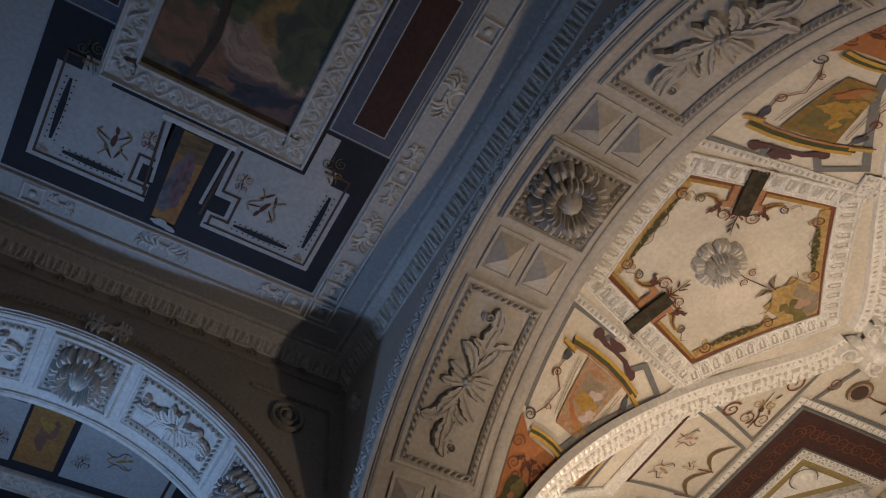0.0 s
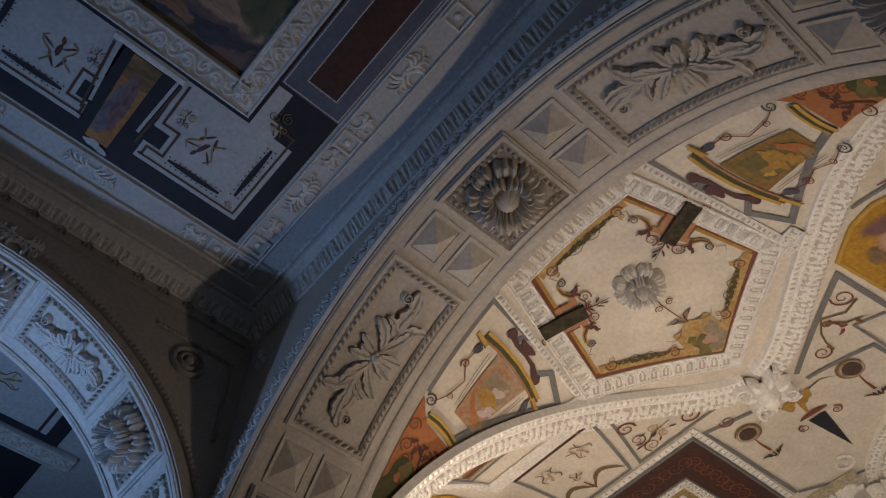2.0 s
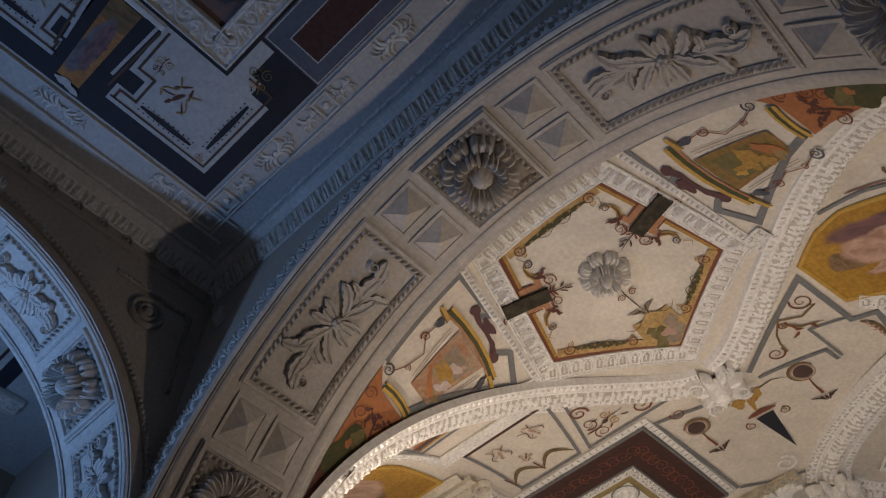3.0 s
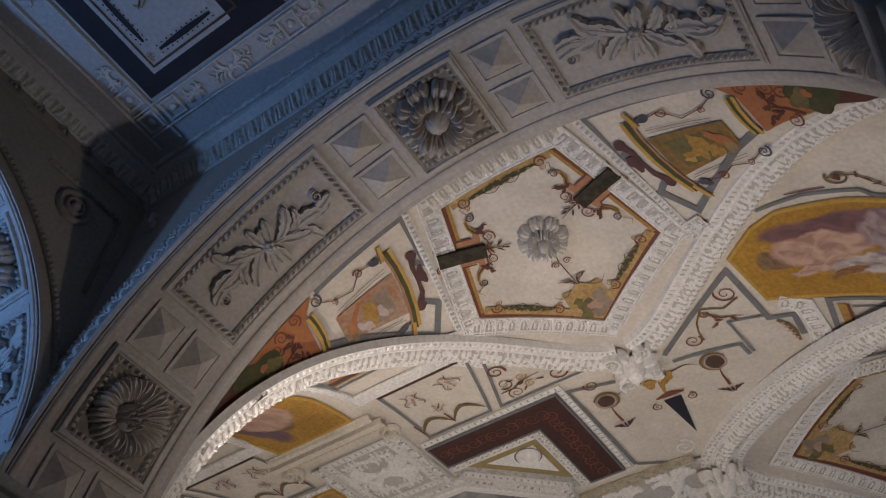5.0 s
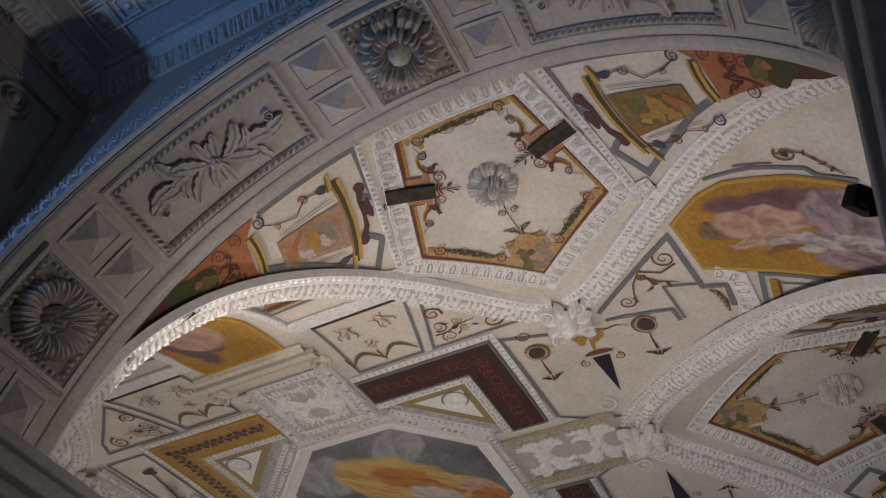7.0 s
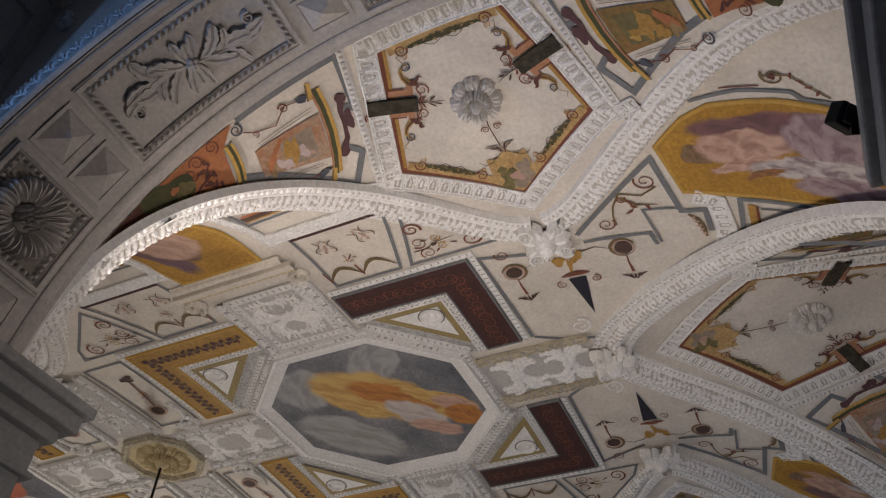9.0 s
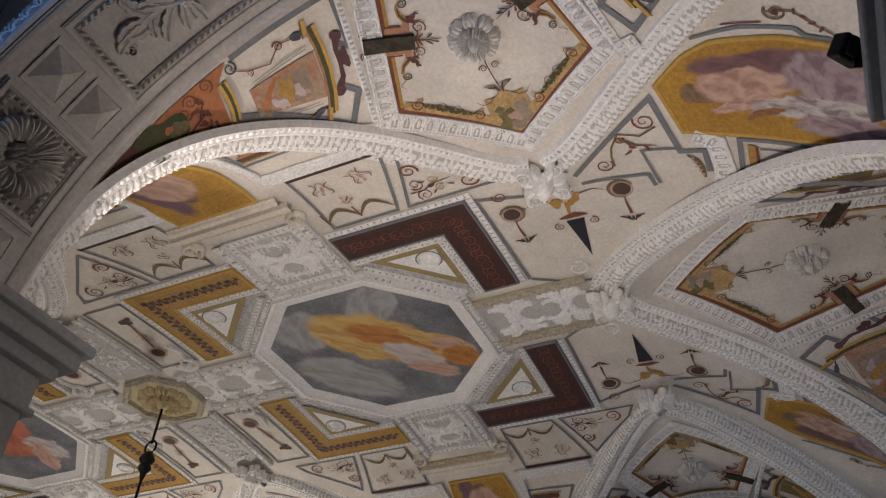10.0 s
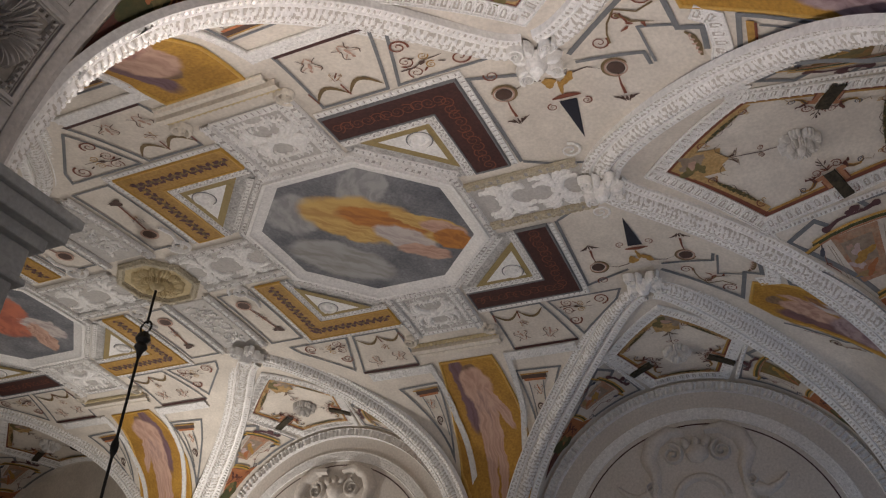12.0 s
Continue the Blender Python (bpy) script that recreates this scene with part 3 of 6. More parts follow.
def beasts(g, surf, u0, v0, u1, v1, h, mat, seed=0):
    """Small carved creatures and leaves filling a strip: uneven low bosses."""
    rnd = random.Random(seed)
    lu, lv = u1 - u0, v1 - v0
    n = max(8, int(abs(lu * lv) / 0.0035))
    for _ in range(n):
        a, b = u0 + lu * rnd.uniform(0.08, 0.92), v0 + lv * rnd.uniform(0.12, 0.88)
        blob(g, surf, a, b, rnd.uniform(0.015, 0.045), rnd.uniform(0.008, 0.017), h * rnd.uniform(0.6, 1.1), rnd.uniform(0, 3), mat, 0, 7, 0.1)
    for i in range(2):
        scroll(g, surf, u0 + lu * (0.25 + 0.5 * i), v0 + lv * 0.5, min(abs(lu), abs(lv)) * 0.22, rnd.uniform(0, 6), 1 if i else -1, 0.016, h, mat, 0, DOME)


# ---------------------------------------------------------------- ribs of the vault
def groin(side, yc, sgn, r_of):
    """The line where a web of a long wall meets the coved vault, from apex to springing."""
    pts = []
    for i in range(90):
        a = radians(1.5 + 87.0 * i / 89)
        lo, hi = 0.9, 3.095
        for _ in range(30):
            x = (lo + hi) / 2
            r = r_of(x)
            if cove_z(side * x, yc + sgn * r * math.sin(a)) > ZC + r * math.cos(a):
                lo = x
            else:
                hi = x
        r = r_of(lo)
        pts.append(Vector((side * lo, yc + sgn * r * math.sin(a), ZC + r * math.cos(a))))
    return pts


def groin_south(sgn):
    pts = []
    for i in range(90):
        a = radians(1.5 + 87.0 * i / 89)
        x, z = sgn * RE * math.sin(a), ZC + RE * math.cos(a)
        lo, hi = 1.0, 4.10
        for _ in range(30):
            y = (lo + hi) / 2
            lo, hi = (y, hi) if cove_z(x, -y) > z else (lo, y)
        pts.append(Vector((x, -lo, z)))
    return pts


RIB = [(-0.15, -0.03), (-0.15, 0.016), (-0.14, 0.02)] + [(-0.134 + 0.006 * i, 0.022) for i in range(6)] + [(-0.098, 0.026), (-0.092, 0.032), (-0.078, 0.032), (-0.072, 0.014)]
RIB += [(-0.066 + 0.0072 * i, 0.014 + 0.050 * math.sin(math.pi * i / 20) ** 0.8) for i in range(21)]
RIB += [(0.084, 0.014), (0.088, 0.028), (0.096, 0.028), (0.100, 0.018)] + [(0.104 + 0.008 * i, 0.018) for i in range(8)] + [(0.165, 0.024), (0.17, -0.03)]


def rib(pts, flip):
    """A moulded stucco rib: dentils towards the web, a leafy torus, a carved fillet towards the cove."""
    fine, run = [], [0.0]
    for a, b in zip(pts, pts[1:]):
        k = max(1, int((b - a).length / 0.006))
        fine += [a.lerp(b, j / k) for j in range(k)]
    fine.append(pts[-1])
    for a, b in zip(fine, fine[1:]):
        run.append(run[-1] + (b - a).length)
    rows, deep = [], []
    for i, p in enumerate(fine):
        t = (fine[min(i + 5, len(fine) - 1)] - fine[max(i - 5, 0)]).normalized()
        away = (Vector((p.x * 0.35, p.y * 0.5 + (-0.9 if p.y < 0 else 1.0), ZC - 0.6)) - p)
        n = (away - t * away.dot(t)).normalized()
        s = t.cross(n) * flip
        row, dp = [], []
        for j, (a, h) in enumerate(RIB):
            d, e, k = run[i], 0.0, 0.5
            if 2 < j < 9:
                k = math.cos(TAU * d / 0.036) + 0.45
                e = 0.006 * max(-1.0, min(1.0, 2 * k))
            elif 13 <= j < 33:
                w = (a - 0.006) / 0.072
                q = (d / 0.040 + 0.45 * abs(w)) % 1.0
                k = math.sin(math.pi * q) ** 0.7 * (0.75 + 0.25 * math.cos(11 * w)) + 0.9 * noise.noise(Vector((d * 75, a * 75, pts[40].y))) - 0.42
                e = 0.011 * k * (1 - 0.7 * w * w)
            elif 38 <= j < 46:
                w = (a - 0.132) / 0.032
                k = max(math.exp(-((w - 0.5 * math.sin(TAU * d / 0.07)) / 0.3) ** 2), math.exp(-(((d / 0.035) % 1.0 - 0.5) / 0.2) ** 2) * 0.7) - 0.4
                e = 0.006 * k
            row.append(p + s * (a * 0.9 + 0.055) + n * (h + e))
            dp.append(k)
        rows.append(row)
        deep.append(dp)
    th = thing("stucco_rib", "white stucco rib carved with leaves and dentils", "rib", "ribs of the vault")
    for nm, a, b in (("dentil_fillet", 0, 13), ("leaf_torus", 12, 35), ("carved_fillet", 34, len(RIB))):
        g = Mesh()
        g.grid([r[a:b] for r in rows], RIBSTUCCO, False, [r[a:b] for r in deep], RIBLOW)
        g.make(nm, th)


# shading between the ribs' carved leaves, put into the colour of sunk faces
RIBLOW = paint("rib_recess_shade", (0.58, 0.54, 0.48), (0.44, 0.40, 0.35), 12)
RIBSTUCCO = paint("rib_stucco", (0.87, 0.85, 0.82), (0.70, 0.68, 0.65), 5, rough=0.5, bump=0.2)


def r_east(x):
    return RW - 0.13 * max(0.0, (x - 1.4) / 2.0)


def r_west(x):
    return RW


for side, rf in ((-1, r_west), (1, r_east)):
    for yc in WEBS_Y[:2]:
        for sgn in (-1, 1):
            line = groin(side, yc, sgn, rf)
            if yc == YA and sgn < 0 and side < 0:
                moved = []
                for i, q in enumerate(line):
                    o = 0.065 * min(1.0, i / 25) * min(1.0, (89 - i) / 25)
                    moved.append(Vector((q.x + o, q.y - o, vault_z(q.x + o, q.y - o))))
                line = moved
            rib(line, sgn * side)
for sgn in (-1, 1):
    rib(groin_south(sgn), sgn)
for side, rf in ((-1, r_west), (1, r_east)):
    rib(groin(side, WEBS_Y[2], -1, rf), -side)


def mask_head(x, y, z, s):
    """A carved corbel where two ribs meet: volutes and leaves about a plain knob."""
    th = thing("corbel_head", "white stucco corbel with volutes and leaves", "corbel", "corbels of the vault")
    sf = Surf(lambda u, v: (x + u, y + v, z), (x, y, 0))
    g = Mesh()
    blob(g, sf, 0, 0, 0.085 * s, 0.075 * s, 0.12, 0, STUCCO, 0.02, 14, 0.06)
    g.make("knob", th)
    for i in range(7):
        a = TAU * i / 7 + 0.3
        g = Mesh()
        blob(g, sf, 0.10 * s * math.cos(a), 0.10 * s * math.sin(a), 0.065 * s, 0.032 * s, 0.085, a, STUCCO, 0.0, 8, 0.12)
        g.make("leaf", th)
    for a in (0.7, 2.4, 3.9, 5.5):
        g = Mesh()
        scroll(g, sf, 0.14 * s * math.cos(a), 0.14 * s * math.sin(a), 0.05 * s, a, 1, 0.03, 0.07, STUCCO, 0.0, DOME)
        g.make("volute", th)


for x, y in ((-1.4, YA), (0.0, YA - 0.02), (1.4, YA), (1.4, 2.2), (-1.4, 2.2)):
    mask_head(x, y, 5.155 if x else 5.18, 1.0)


# ---------------------------------------------------------------- painted webs
def web_decor(surf, ua, ub, label, vs=0.0, seed=0, k=1.0, full=True):
    """The painted field of one web: five-sided frame with a rosette, and a canopy scene at each side."""
    th = thing("web_painting", label, "ceiling painting", "painted webs")
    L = ub - ua

    def q(f, v):
        return (ua + L * f, vs + v * k)
    um = 0.40
    outer = [q(-0.08, 0), q(um - 0.03, 0.70), q(1.04, 0.44), q(1.04, -0.44), q(um - 0.03, -0.70)]
    inner = [q(0, 0), q(um, 0.585), q(1, 0.335), q(1, -0.335), q(um, -0.585)]
    mid = [((a[0] + b[0]) / 2, (a[1] + b[1]) / 2) for a, b in zip(outer, inner)]
    fine = 0.006 if full else 0.010
    G = Mesh()
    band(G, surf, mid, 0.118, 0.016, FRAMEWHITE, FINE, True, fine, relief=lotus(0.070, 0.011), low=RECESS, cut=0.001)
    G.make("pentagon_frame", th, "white carved stucco frame")
    for s in (-1, 1):
        G = Mesh()
        band(G, surf, [q(um - 0.04, s * 0.66), q(um + 0.02, s * 0.82)], 0.09, 0.016, FRAMEWHITE, FINE, step=fine, relief=lotus(0.06, 0.010), low=RECESS, cut=0.001)
        band(G, surf, [q(um - 0.1, s * 0.745), q(1.06, s * 0.505)], 0.042, 0.016, FRAMEWHITE, OGEE, step=0.006, relief=lambda a, t: 0.005 * math.sin(TAU * a / 0.032), low=RECESS, cut=-0.001)
        G.make("bead_edge", th, "white beaded stucco edge")

    def shrink(f):
        c = q(0.55, 0)
        return [(c[0] + (p[0] - c[0]) * f, c[1] + (p[1] - c[1]) * f) for p in inner]
    G = Mesh()
    band(G, surf, shrink(0.965), 0.048, 0, REDBROWN, closed=True, base=0.002)
    och = shrink(0.895)
    for a, b in ((0, 1), (2, 3), (4, 0)):
        band(G, surf, [och[a], och[b]], 0.052, 0, OCHREPALE, base=0.003)
    red = shrink(0.925)
    for a, b in ((1, 2), (3, 4)):
        band(G, surf, [red[a], red[b]], 0.020, 0, OCHRE, base=0.003)
    G.make("painted_border", th, "red and ochre painted border")
    ins = shrink(0.86)
    for i, (a, b) in enumerate(zip(ins, ins[1:] + ins[:1])):
        d = lambda f: (a[0] + (b[0] - a[0]) * f, a[1] + (b[1] - a[1]) * f)
        ang = math.atan2(b[1] - a[1], b[0] - a[0])
        nx, ny = -math.sin(ang), math.cos(ang)
        if i in (0, 2, 4):
            G = Mesh()
            lo, hi = (0.40, 0.86) if i == 0 else (0.14, 0.60) if i == 4 else (0.14, 0.86)
            band(G, surf, [d(lo + (hi - lo) * t / 8) for t in range(9)], 0.030, 0, GARLAND, base=0.006, step=0.02, taper=lambda f: 0.30 + 0.75 * math.sin(math.pi * f) ** 0.6)
            for t in range(24):
                f, o = lo + (hi - lo) * (t + 0.5) / 24, 0.013 * (1 if t % 2 else -1) * math.sin(math.pi * (t + 0.5) / 24)
                x, y = d(f)
                splotch(G, surf, x + nx * o, y + ny * o, 0.014, 0.006, ang + 0.7 * (1 if t % 2 else -1), 0.007 + 0.0002 * (t % 5), GARLAND if t % 3 else SWAGLIGHT, 0.25, 7)
            band(G, surf, [(d(lo + (hi - lo) * t / 20)[0] + nx * (0.026 + 0.012 * math.sin(t * 1.1)), d(lo + (hi - lo) * t / 20)[1] + ny * (0.026 + 0.012 * math.sin(t * 1.1))) for t in range(5, 16)], 0.004, 0, DARKBROWN, base=0.008, step=0.05)
            G.make("garland", th, "thin dark green painted garland")
            for f, fl in ((lo - 0.045, 1), (hi + 0.045, -1)):
                G = Mesh()
                scroll(G, surf, *d(f), 0.034, ang, fl, 0.009, 0, REDBROWN, 0.007)
                scroll(G, surf, d(f)[0] + nx * 0.035, d(f)[1] + ny * 0.035, 0.018, ang + 2, -fl, 0.006, 0, OCHRE, 0.008)
                G.make("end_scroll", th, "thin red painted scroll")
    for s in (-1, 1):
        P, R = q(0.725, s * 0.405), q(0.600, s * 0.02)
        dl = math.dist(P, R)
        iu, iv = (R[0] - P[0]) / dl, (R[1] - P[1]) / dl
        nu, nv = -iv, iu

        def w(a, b):
            return (P[0] + iu * a + nu * b, P[1] + iv * a + nv * b)
        G = Mesh()
        band(G, surf, [w(-0.15, 0), w(0.125, 0)], 0.082, 0.022, DARKGREEN, SLAB, base=0.012, step=0.04)
        G.make("marble_bar", th, "dark green marbled bar")
        G = Mesh()
        for o in (-1, 1):
            band(G, surf, [w(-0.03, 0.062 * o), w(0.085, 0.062 * o), w(0.085, 0.115 * o)], 0.036, 0, TERRACOTTA, base=0.005)
            band(G, surf, [w(-0.03, 0.085 * o), w(0.058, 0.085 * o)], 0.010, 0, REDBROWN, base=0.007)
        G.make("terracotta_jamb", th, "faded terracotta strips beside the bar")
        for o in (-1, 1):
            G = Mesh()
            body = [w(0.085, 0.115 * o), w(0.055, 0.150 * o), w(0.045, 0.190 * o), w(0.062, 0.225 * o), w(0.095, 0.235 * o)]
            band(G, surf, body, 0.026, 0, OCHRE, base=0.007, step=0.02, taper=lambda f: 1.3 - 1.1 * f)
            band(G, surf, body[:3], 0.012, 0, DARKBROWN, base=0.008, step=0.02, taper=lambda f: 1.2 - 0.8 * f)
            for a, b, ru, rv, r in ((0.105, 0.120, 0.030, 0.014, 0.4), (0.128, 0.140, 0.022, 0.010, 1.2), (0.120, 0.105, 0.017, 0.009, -0.6), (0.140, 0.155, 0.014, 0.006, 0.2)):
                splotch(G, surf, *w(a, b * o), ru, rv, math.atan2(iv, iu) + r * o, 0.009 + 0.0005 * r, DARKRED, 0.3, 12)
            G.make("painted_beast", th, "small dark red painted dragon")
            for a, b, r, ph, fl, mt in ((0.150, 0.075, 0.036, 0.6, 1, REDBROWN), (0.072, 0.215, 0.024, 2.2, -1, GREYBLUE), (-0.145, 0.060, 0.022, 1.0, 1, REDBROWN)):
                G = Mesh()
                scroll(G, surf, *w(a, b * o), r, ph * o, fl * o * s, 0.008, 0, mt, 0.008)
                G.make("scroll", th)
            G = Mesh()
            band(G, surf, [w(0.13, 0.0), w(0.145, 0.04 * o), w(0.12, 0.085 * o), w(0.135, 0.11 * o)], 0.008, 0, REDBROWN, base=0.0085, step=0.02, taper=lambda f: 1.2 - 0.7 * f)
            G.make("tendril", th)
            G = Mesh()
            band(G, surf, [w(0.06, 0.24 * o), w(0.03, 0.275 * o), w(0.06, 0.30 * o)], 0.006, 0, SWAGLIGHT, base=0.0085, step=0.02, taper=lambda f: 1.2 - 0.9 * f)
            G.make("tendril", th)
        G = Mesh()
        band(G, surf, [w(0.125, 0), w(0.19, 0.004), w(0.27, -0.003)], 0.008, 0, DARKBROWN, base=0.009, step=0.02, taper=lambda f: 1.3 - 0.9 * f)
        for a, b, r in ((0.155, 0.02, 0.8), (0.155, -0.02, -0.8), (0.205, 0.022, 0.6), (0.205, -0.022, -0.6), (0.235, 0.014, 0.3)):
            splotch(G, surf, *w(a, b), 0.022, 0.006, math.atan2(iv, iu) + r, 0.0095, DARKBROWN if a > 0.2 else REDBROWN, 0.2, 8)
        G.make("sprig", th, "fine dark painted sprig")
    G = Mesh()
    au, av = q(0.125, -0.01)
    sg = 1 if L > 0 else -1
    poly(G, surf, [q(0.035, 0), q(0.12, 0.13), q(0.27, 0.115), q(0.26, 0.05), q(0.30, 0.0), q(0.26, -0.05), q(0.27, -0.115), q(0.12, -0.13)], 0.006, OCHREPALE)
    for a, b, ru, rv, r in ((0.0, 0.05, 0.075, 0.055, 0.5), (0.02, -0.05, 0.070, 0.050, -0.5), (-0.03, 0.0, 0.05, 0.07, 0), (0.07, 0.07, 0.035, 0.03, 0.3), (0.075, -0.075, 0.035, 0.03, 0.1)):
        splotch(G, surf, au + a * sg, av + b, ru, rv, r, 0.008 + 0.0006 * (r + 0.5), OLIVE if b > 0 else UMBER, 0.28, 22)
    splotch(G, surf, au + 0.01 * sg, av, 0.032, 0.040, 0, 0.0105, FLESH, 0.25)
    G.make("apex_mask", th, "olive and ochre painted leaf mask")
    G = Mesh()
    band(G, surf, [q(0.30, 0), q(0.44, 0.01), q(0.50, 0)], 0.007, 0, DARKBROWN, base=0.006, step=0.03)
    for k2 in range(9):
        a = -1.4 + 0.35 * k2
        splotch(G, surf, *q(0.335 - 0.028 * math.cos(a), 0.05 * math.sin(a)), 0.034, 0.007, a * sg + (0 if sg < 0 else math.pi), 0.007 + 0.0003 * k2, DARKBROWN if k2 % 2 else UMBER, 0.25, 8)
    for o in (-1, 1):
        scroll(G, surf, *q(0.43, 0.035 * o), 0.022, 1.5 * o, o, 0.007, 0, REDBROWN, 0.008)
        band(G, surf, [q(0.27, 0.05 * o), q(0.245, 0.09 * o), q(0.245, 0.13 * o), q(0.275, 0.16 * o)], 0.007, 0, SWAG, base=0.009, step=0.02, taper=lambda f: 1.3 - f)
    G.make("apex_spray", th, "fine dark painted spray")
    rosette(th, "grey-white stucco rosette", surf, *q(0.593, 0), 0.145, 0.105, ROSEGREY, 8, spin=0.2)
    for s in (-1, 1):
        sc = new("canopy_scene")
        sc.parent = th

        def strip(G, pts, wd, mt, base, taper=None, dv=0.0):
            band(G, surf, [q(a, s * (b + dv)) for a, b in pts], wd, 0, mt, base=base, step=0.03, taper=taper)
        G = Mesh()
        strip(G, [(0.84, 0.655), (0.80, 0.60), (1.045, 0.54), (1.045, 1.14)], 0.036, GREYLINE, 0.003)
        strip(G, [(0.655, 0.745), (0.60, 0.69), (0.47, 0.82), (0.60, 0.97), (0.75, 1.16), (0.84, 1.32)], 0.036, GREYLINE, 0.003)
        G.make("grey_line", sc)
        # the orange end with its tree and roundel
        G = Mesh()
        poly(G, surf, [q(1.045, s * 1.17), q(0.98, s * 1.28), q(0.82, s * 1.34), q(0.86, s * 1.44), q(0.90, s * 1.58), q(0.95, s * 1.72), q(1.045, s * 1.78)], 0.003, ORANGE)
        G.make("spandrel_ground", sc, "worn orange painted tip")
        G = Mesh()
        poly(G, surf, [q(1.045, s * 1.75), q(0.945, s * 1.70), q(0.97, s * 1.85), q(1.045, s * 2.05)], 0.0045, DARKRED)
        G.make("dark_tip", sc, "dark red painted end")
        G = Mesh()
        splotch(G, surf, *q(0.985, s * 1.63), 0.085, 0.13, 0.3, 0.006, DEEPGREEN, 0.16, 26)
        splotch(G, surf, *q(0.96, s * 1.56), 0.045, 0.05, 0.9, 0.0065, OLIVE, 0.25)
        splotch(G, surf, *q(0.985, s * 1.60), 0.020, 0.022, 0, 0.0075, ORANGE, 0.2)
        G.make("green_roundel", sc, "dark green painted foliage")
        G = Mesh()
        for a, b, c, e in ((0.90, 1.56, 0.93, 1.40), (0.915, 1.47, 0.87, 1.42), (0.92, 1.45, 0.97, 1.39)):
            strip(G, [(a, b), ((a + c) / 2 + 0.006, (b + e) / 2), (c, e)], 0.014, DARKRED, 0.006, lambda f: 1.2 - 0.7 * f)
        for k2 in range(7):
            splotch(G, surf, *q(0.865 + 0.02 * k2, s * (1.395 + 0.022 * (k2 % 3))), 0.022, 0.012, k2 * 0.9, 0.0065 + 0.0003 * k2, DARKRED, 0.35, 10)
        G.make("painted_tree", sc, "dark red painted shrub")
        for k2, (a, b) in enumerate(((1.02, 1.32), (1.01, 1.43), (0.87, 1.50), (0.985, 1.49))):
            G = Mesh()
            scroll(G, surf, *q(a, s * b), 0.036, k2 * 1.7, s * (1 if k2 % 2 else -1), 0.009, 0, REDBROWN, 0.006)
            G.make("scroll", sc)
        # the hanging with its picture
        G = Mesh()
        poly(G, surf, [q(0.865, s * 0.775), q(0.655, s * 0.845), q(0.705, s * 1.02), q(0.765, s * 1.20), q(0.885, s * 1.16), q(0.875, s * 0.97)], 0.003, CANOPY if s > 0 else ARBOUR, 0.06)
        G.make("hanging", sc, "faded orange painted hanging")
        G = Mesh()
        poly(G, surf, [q(0.835, s * 0.845), q(0.695, s * 0.895), q(0.735, s * 1.06), q(0.85, s * 1.04)], 0.0045, UMBER if s > 0 else OLIVE, 0.06)
        G.make("picture_ground", sc, "grey-brown painted ground")
        G = Mesh()
        for a, b, ru, rv, r, mt in ((0.79, 1.00, 0.085, 0.035, 0.5, OCHRE), (0.815, 1.10, 0.075, 0.022, 0.9, ORANGE), (0.76, 0.96, 0.030, 0.045, 0.2, PALE), (0.755, 1.07, 0.045, 0.030, -0.4, PALE), (0.78, 1.14, 0.070, 0.020, 0.2, SWAGLIGHT), (0.73, 0.93, 0.020, 0.022, 0, FLESH)):
            splotch(G, surf, *q(a, s * b), ru, rv, r * s, 0.006 + 0.0006 * abs(r) + 0.0003 * b, mt if s > 0 else {PALE: OCHRE, FLESH: GOLD}.get(mt, mt), 0.3, 18)
        G.make("picture", sc, "plain ochre and pale painted shapes")
        for o, pts in ((1, [(0.955, 0.80), (0.975, 0.90), (0.925, 0.99), (0.955, 1.10), (1.0, 1.17)]), (-1, [(0.615, 0.93), (0.625, 1.03), (0.675, 1.10), (0.680, 1.20), (0.745, 1.285)])):
            G = Mesh()
            strip(G, pts, 0.006, REDBROWN, 0.006)
            x, y = pts[0]
            splotch(G, surf, *q(x + 0.004 * o, s * (y + 0.005)), 0.019, 0.036, 0.25 * o * s, 0.008, GREYBLUE, 0.12)
            strip(G, [(x + 0.002 * o, y - 0.055), (x + 0.003 * o, y - 0.02)], 0.010, DARKBROWN, 0.007)
            scroll(G, surf, *q(pts[1][0] - 0.006 * o, s * (pts[1][1] + 0.01)), 0.026, 2.0, s * o, 0.008, 0, REDBROWN, 0.007)
            scroll(G, surf, *q(pts[3][0] - 0.008 * o, s * pts[3][1]), 0.018, 0.5, -s * o, 0.006, 0, REDBROWN, 0.007)
            scroll(G, surf, *q(*[pts[4][0] + 0.012 * o, s * pts[4][1]]), 0.034, 3.6, s * o, 0.011, 0, GREYBLUE, 0.007)
            G.make("tassel_cord", sc, "slender painted cord with a blue tassel")
            G = Mesh()
            a0, a1 = ((0.905, 0.79), (0.905, 1.12)) if o > 0 else ((0.640, 0.89), (0.715, 1.20))
            strip(G, [a0, a1], 0.004, UMBER, 0.005)
            strip(G, [(a0[0] - 0.014 * o, a0[1] + 0.01), (a1[0] - 0.012 * o, a1[1])], 0.004, UMBER, 0.005)
            G.make("rod", sc, "thin painted rod")
        ledge = [(0.965, 0.708), (0.87, 0.722), (0.76, 0.755), (0.66, 0.802), (0.575, 0.858)]
        for nm, dv, mt, wd in (("gold_cornice", -0.006, GOLD, 0.020), ("green_strip", 0.017, DEEPGREEN, 0.026), ("russet_strip", 0.037, TERRACOTTA, 0.014)):
            G = Mesh()
            strip(G, ledge if dv < 0.01 else ledge[:5], wd, mt, 0.009 - dv * 0.05, dv=dv)
            G.make(nm, sc)
